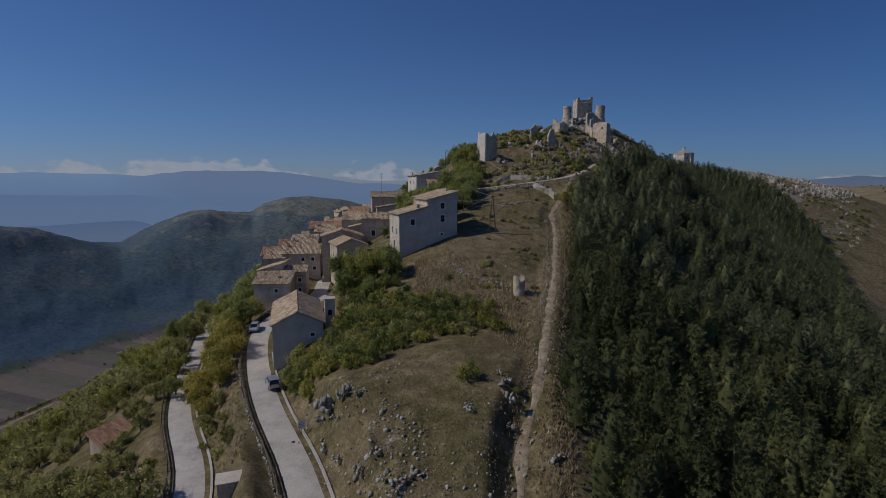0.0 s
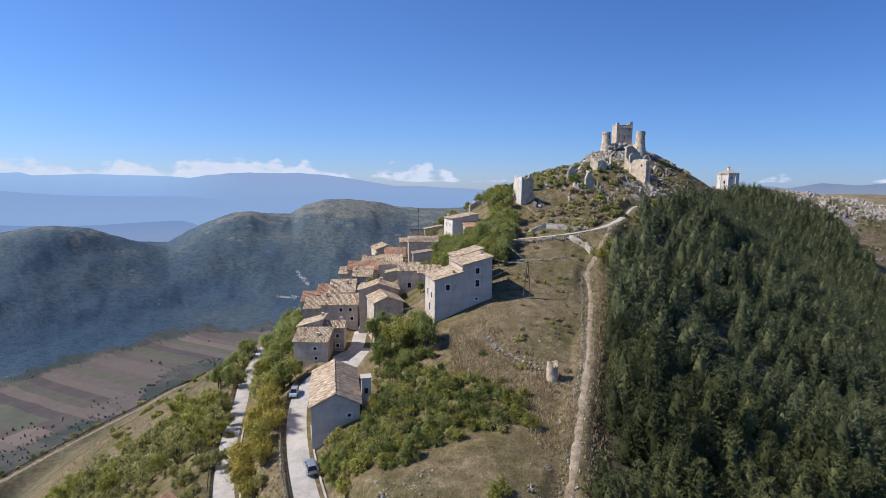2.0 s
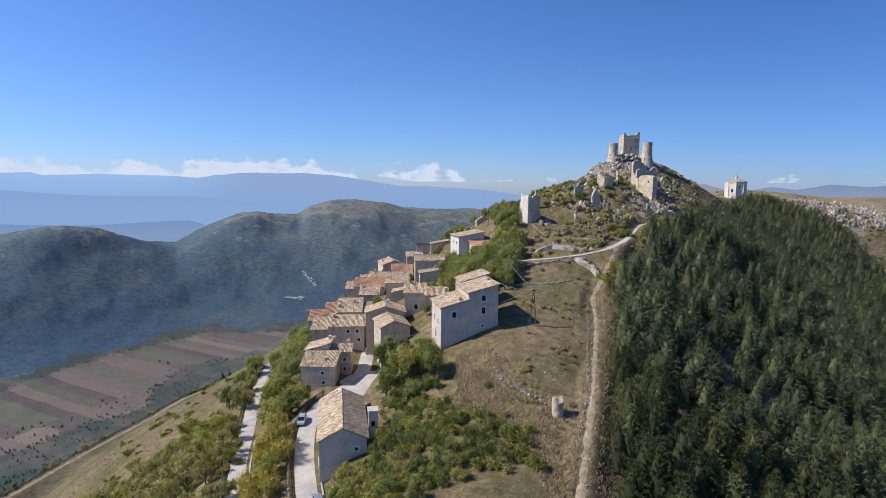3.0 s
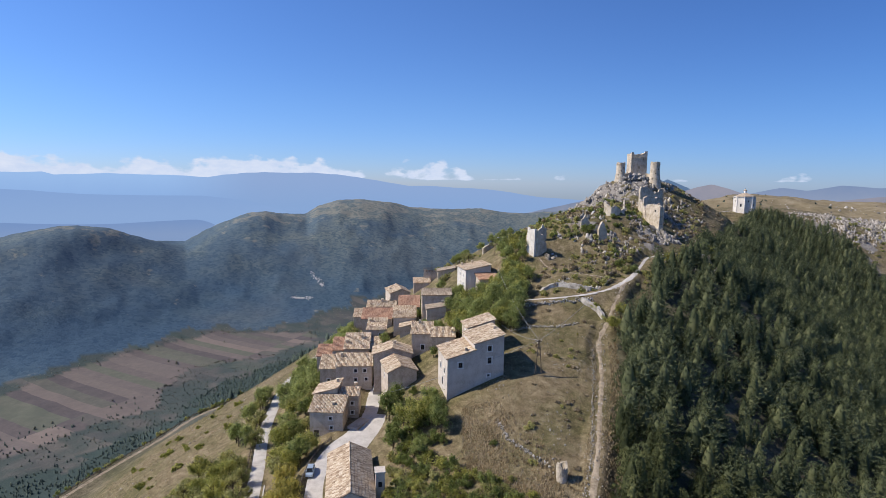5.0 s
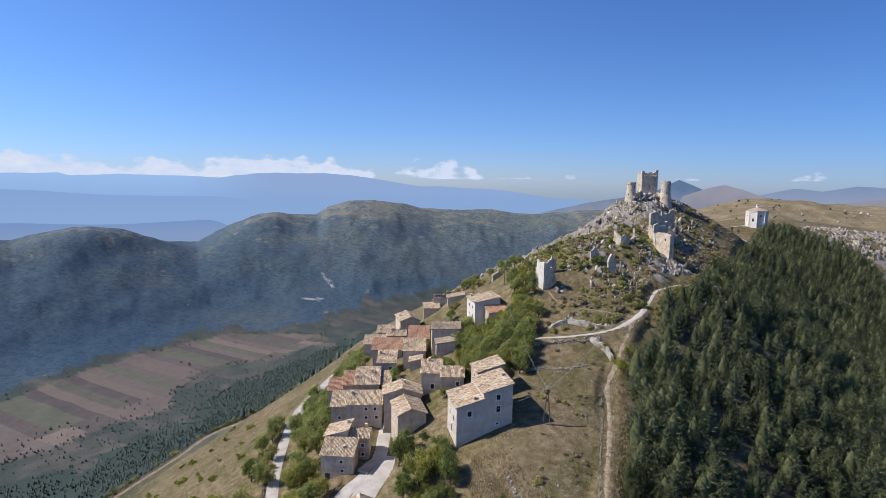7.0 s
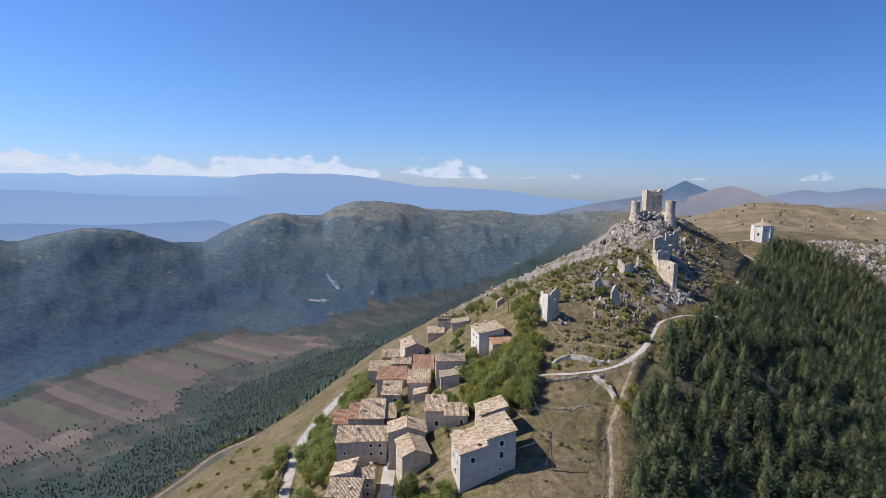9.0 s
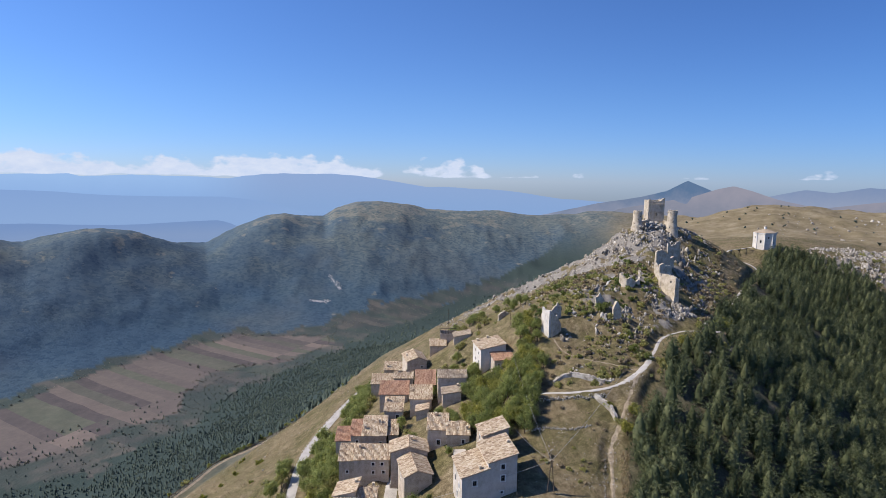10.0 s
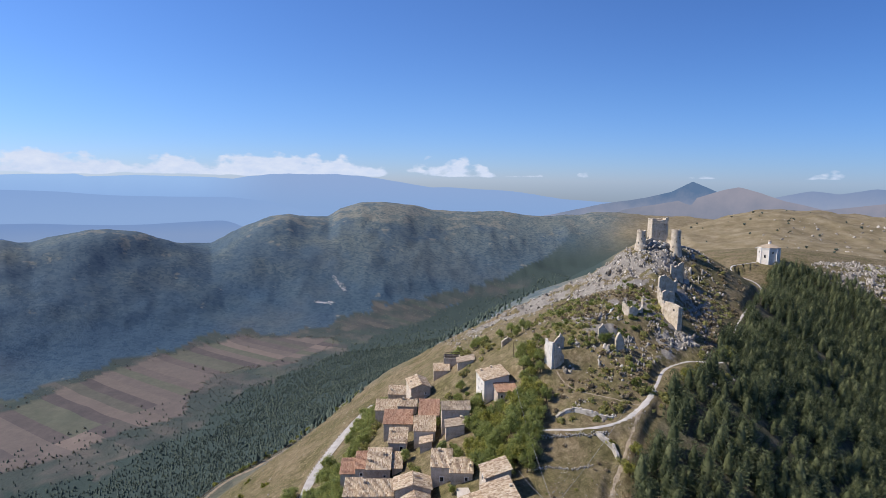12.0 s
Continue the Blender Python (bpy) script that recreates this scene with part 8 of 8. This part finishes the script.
p1 = thing("utility_pole", pose(11.3, 120.6, 40.2), "timber A-frame utility pole on the dry slope", "pole")
for dx in (-0.75, 0.75):
    bm = bmesh.new()
    tube(bm, (dx, 0, -0.8), (dx * 0.08, 0, 7.3), 0.12, 0.09, 8)
    part("leg", bm, WOOD, p1)
part("crossarm", box(-0.6, 0.6, -0.06, 0.06, 6.9, 7.05, 0.01), WOOD, p1)
for dx in (-0.5, 0.5):
    bm = bmesh.new()
    tube(bm, (dx, 0, 7.05), (dx, 0, 7.25), 0.05, 0.04, 6)
    part("insulator", bm, FRAME, p1)
p2 = pole("utility_pole", "thin timber utility pole among the trees", -24.5, 119.0, 7.0)
p3 = pole("utility_pole", "thin pale post beside the lower road", -64.5, 117.5, 4.6, 0.09, FRAME)
mast = thing("antenna_mast", pose(-27.0, 234.5, 40), "thin metal antenna mast above the roofs", "antenna")
bm = bmesh.new()
tube(bm, (0, 0, 0), (0, 0, 15.0), 0.09, 0.05, 6)
part("shaft", bm, METAL, mast)
for h, w in ((14.2, 0.7), (13.5, 0.9), (12.8, 0.6)):
    part("element", box(-w, w, -0.03, 0.03, h, h + 0.06), METAL, mast)


def street_lamp(x, y, h, turn):
    root = thing("street_lamp", pose(x, y, level_at(x, y), 0, 0, turn), "curved metal street lamp above the white house", "street lamp", "street lamps")
    bm = bmesh.new()
    tube(bm, (0, 0, -0.4), (0, 0, h - 0.6), 0.10, 0.08, 8)
    tube(bm, (0, 0, h - 0.6), (0.35, 0, h - 0.1), 0.08, 0.07, 8)
    tube(bm, (0.35, 0, h - 0.1), (1.0, 0, h), 0.07, 0.06, 8)
    part("post", bm, METAL, root)
    part("lamp_head", box(0.9, 1.6, -0.16, 0.16, h - 0.08, h + 0.1, 0.03), FRAME, root)


street_lamp(1.0, 203.0, 7.0, 20)


def cable(label, p, q, sag, r=0.035):
    cu = bpy.data.curves.new("cable", "CURVE")
    cu.dimensions = "3D"
    cu.bevel_depth = r
    sp = cu.splines.new("POLY")
    n = 24
    sp.points.add(n)
    for i in range(n + 1):
        t = i / n
        v = Vector(p).lerp(Vector(q), t)
        sp.points[i].co = (v.x, v.y, v.z - sag * 4 * t * (1 - t), 1)
    cu.materials.append(CABLE)
    ob = new("cable", cu)
    tagged(ob, label, "cable", "overhead cables")


TOP = (11.3, 120.6, 47.4)
cable("thin grey overhead cable slung between poles", TOP, (-24.5, 119.0, level_at(-24.5, 119) + 6.8), 0.7)
cable("thin grey overhead cable slung towards the white house", TOP, (2.0, 176.0, 55.0), 1.6)
cable("thin grey overhead cable climbing to the castle path", TOP, (36.0, 163.0, 55.0), 1.2)
cable("thin grey overhead cable to the stone house", TOP, (3.0, 138.0, 46.0), 0.8)

# ---- yards, terraces and further village pieces ----
def slab(name, label, category, x, y, z, ang, w, d, h, mat, parent_kind=""):
    ob_root = thing(name, pose(x, y, z, 0, 0, ang), label, category)
    part("body", box(0, w, 0, d, -2.5, h, 0.03), mat, ob_root)
    return ob_root


slab("terrace", "pale walled terrace between the stone houses", "terrace", -13.5, 136.0, 36.2, 10, 5.2, 5.0, 1.2, PALE)
slab("stair_ramp", "pale stone stepped lane between houses", "stairs", -33.0, 141.5, 23.4, 8, 2.2, 12.0, 1.5, ROAD)
slab("terrace", "stone retaining wall below the village lane", "terrace", -35.2, 122.8, 21.4, -20, 3.0, 6.0, 1.4, PLASTER)
tower = thing("chimney_block", pose(-20.6, 90.2, 24, 0, 0, 16), "grey rendered chimney block with a pale cap slab", "chimney")
part("body", box(0, 1.7, 0, 1.9, -2, 6.0, 0.03), PLASTER, tower)
part("cap", box(-0.15, 1.85, -0.15, 2.05, 6.0, 6.18, 0.02), PALE, tower)
# dark box on the solid body, painted as the shade in a hole
part("opening", box(0.5, 1.2, -0.03, 0.2, 3.2, 4.2), GLASS, tower)


def roofless(x, y, ang, w, d, base, h):
    root = thing("roofless_house", pose(x, y, base, 0, 0, ang), "roofless stone house with bare dark roof beams", "house")
    T = 0.5
    for m, L in ((Matrix(), w), (Matrix.Translation((0, d, 0)) @ Matrix.Rotation(radians(-90), 4, "Z"), d), (Matrix.Translation((w, 0, 0)) @ Matrix.Rotation(radians(90), 4, "Z"), d), (Matrix.Translation((w, d, 0)) @ Matrix.Rotation(radians(180), 4, "Z"), w)):
        bm = wall_panel(L, -2, [(0, h), (L * 0.4, h - 0.3), (L, h)], T, [])
        if L == d:
            for v in bm.verts:
                v.co.x = min(max(v.co.x, T - 0.002), L - T + 0.002)
        bmesh.ops.transform(bm, matrix=m, verts=bm.verts[:])
        part("wall", bm, PLASTER, root)
    for k in range(7):
        part("beam", box(k * w / 6 - 0.08, k * w / 6 + 0.08, 0, d, h + 0.02, h + 0.2), WOOD, root)
    for yy in (0.1, d / 2, d - 0.1):
        part("beam", box(0, w, yy - 0.08, yy + 0.08, h + 0.7, h + 0.86), WOOD, root)
    for k in (0, 3, 6):
        for yy in (0.1, d - 0.1):
            part("upright", box(k * w / 6 - 0.07, k * w / 6 + 0.07, yy - 0.07, yy + 0.07, h, h + 0.7), WOOD, root)


shed = thing("shed", pose(-23.8, 52.1, 17.3, 0, 0, 20), "small roadside shed with a pale flat sheet roof", "shed")
for x0, x1, y0, y1 in ((0, 2.6, 0, 0.15), (0, 2.6, 1.85, 2.0), (0, 0.15, 0.152, 1.848), (2.45, 2.6, 0.152, 1.848)):
    part("wall", box(x0, x1, y0, y1, -1.5, 1.3), PLASTER, shed)
part("roof", box(-0.2, 2.8, -0.2, 2.2, 1.304, 1.4, 0.02), PALE, shed, "pale sheet roof")
roofless(-30.4, 232.0, 8, 7.6, 6.0, 36.5, 7.4)
quarry("pale quarry scar on the wooded hill", ((-887, 2498), (-788, 2389)), 5, 150, 1)
quarry("pale quarry floor on the wooded hill", ((-880, 2240), (-806, 2258)), 6, 170, 2)
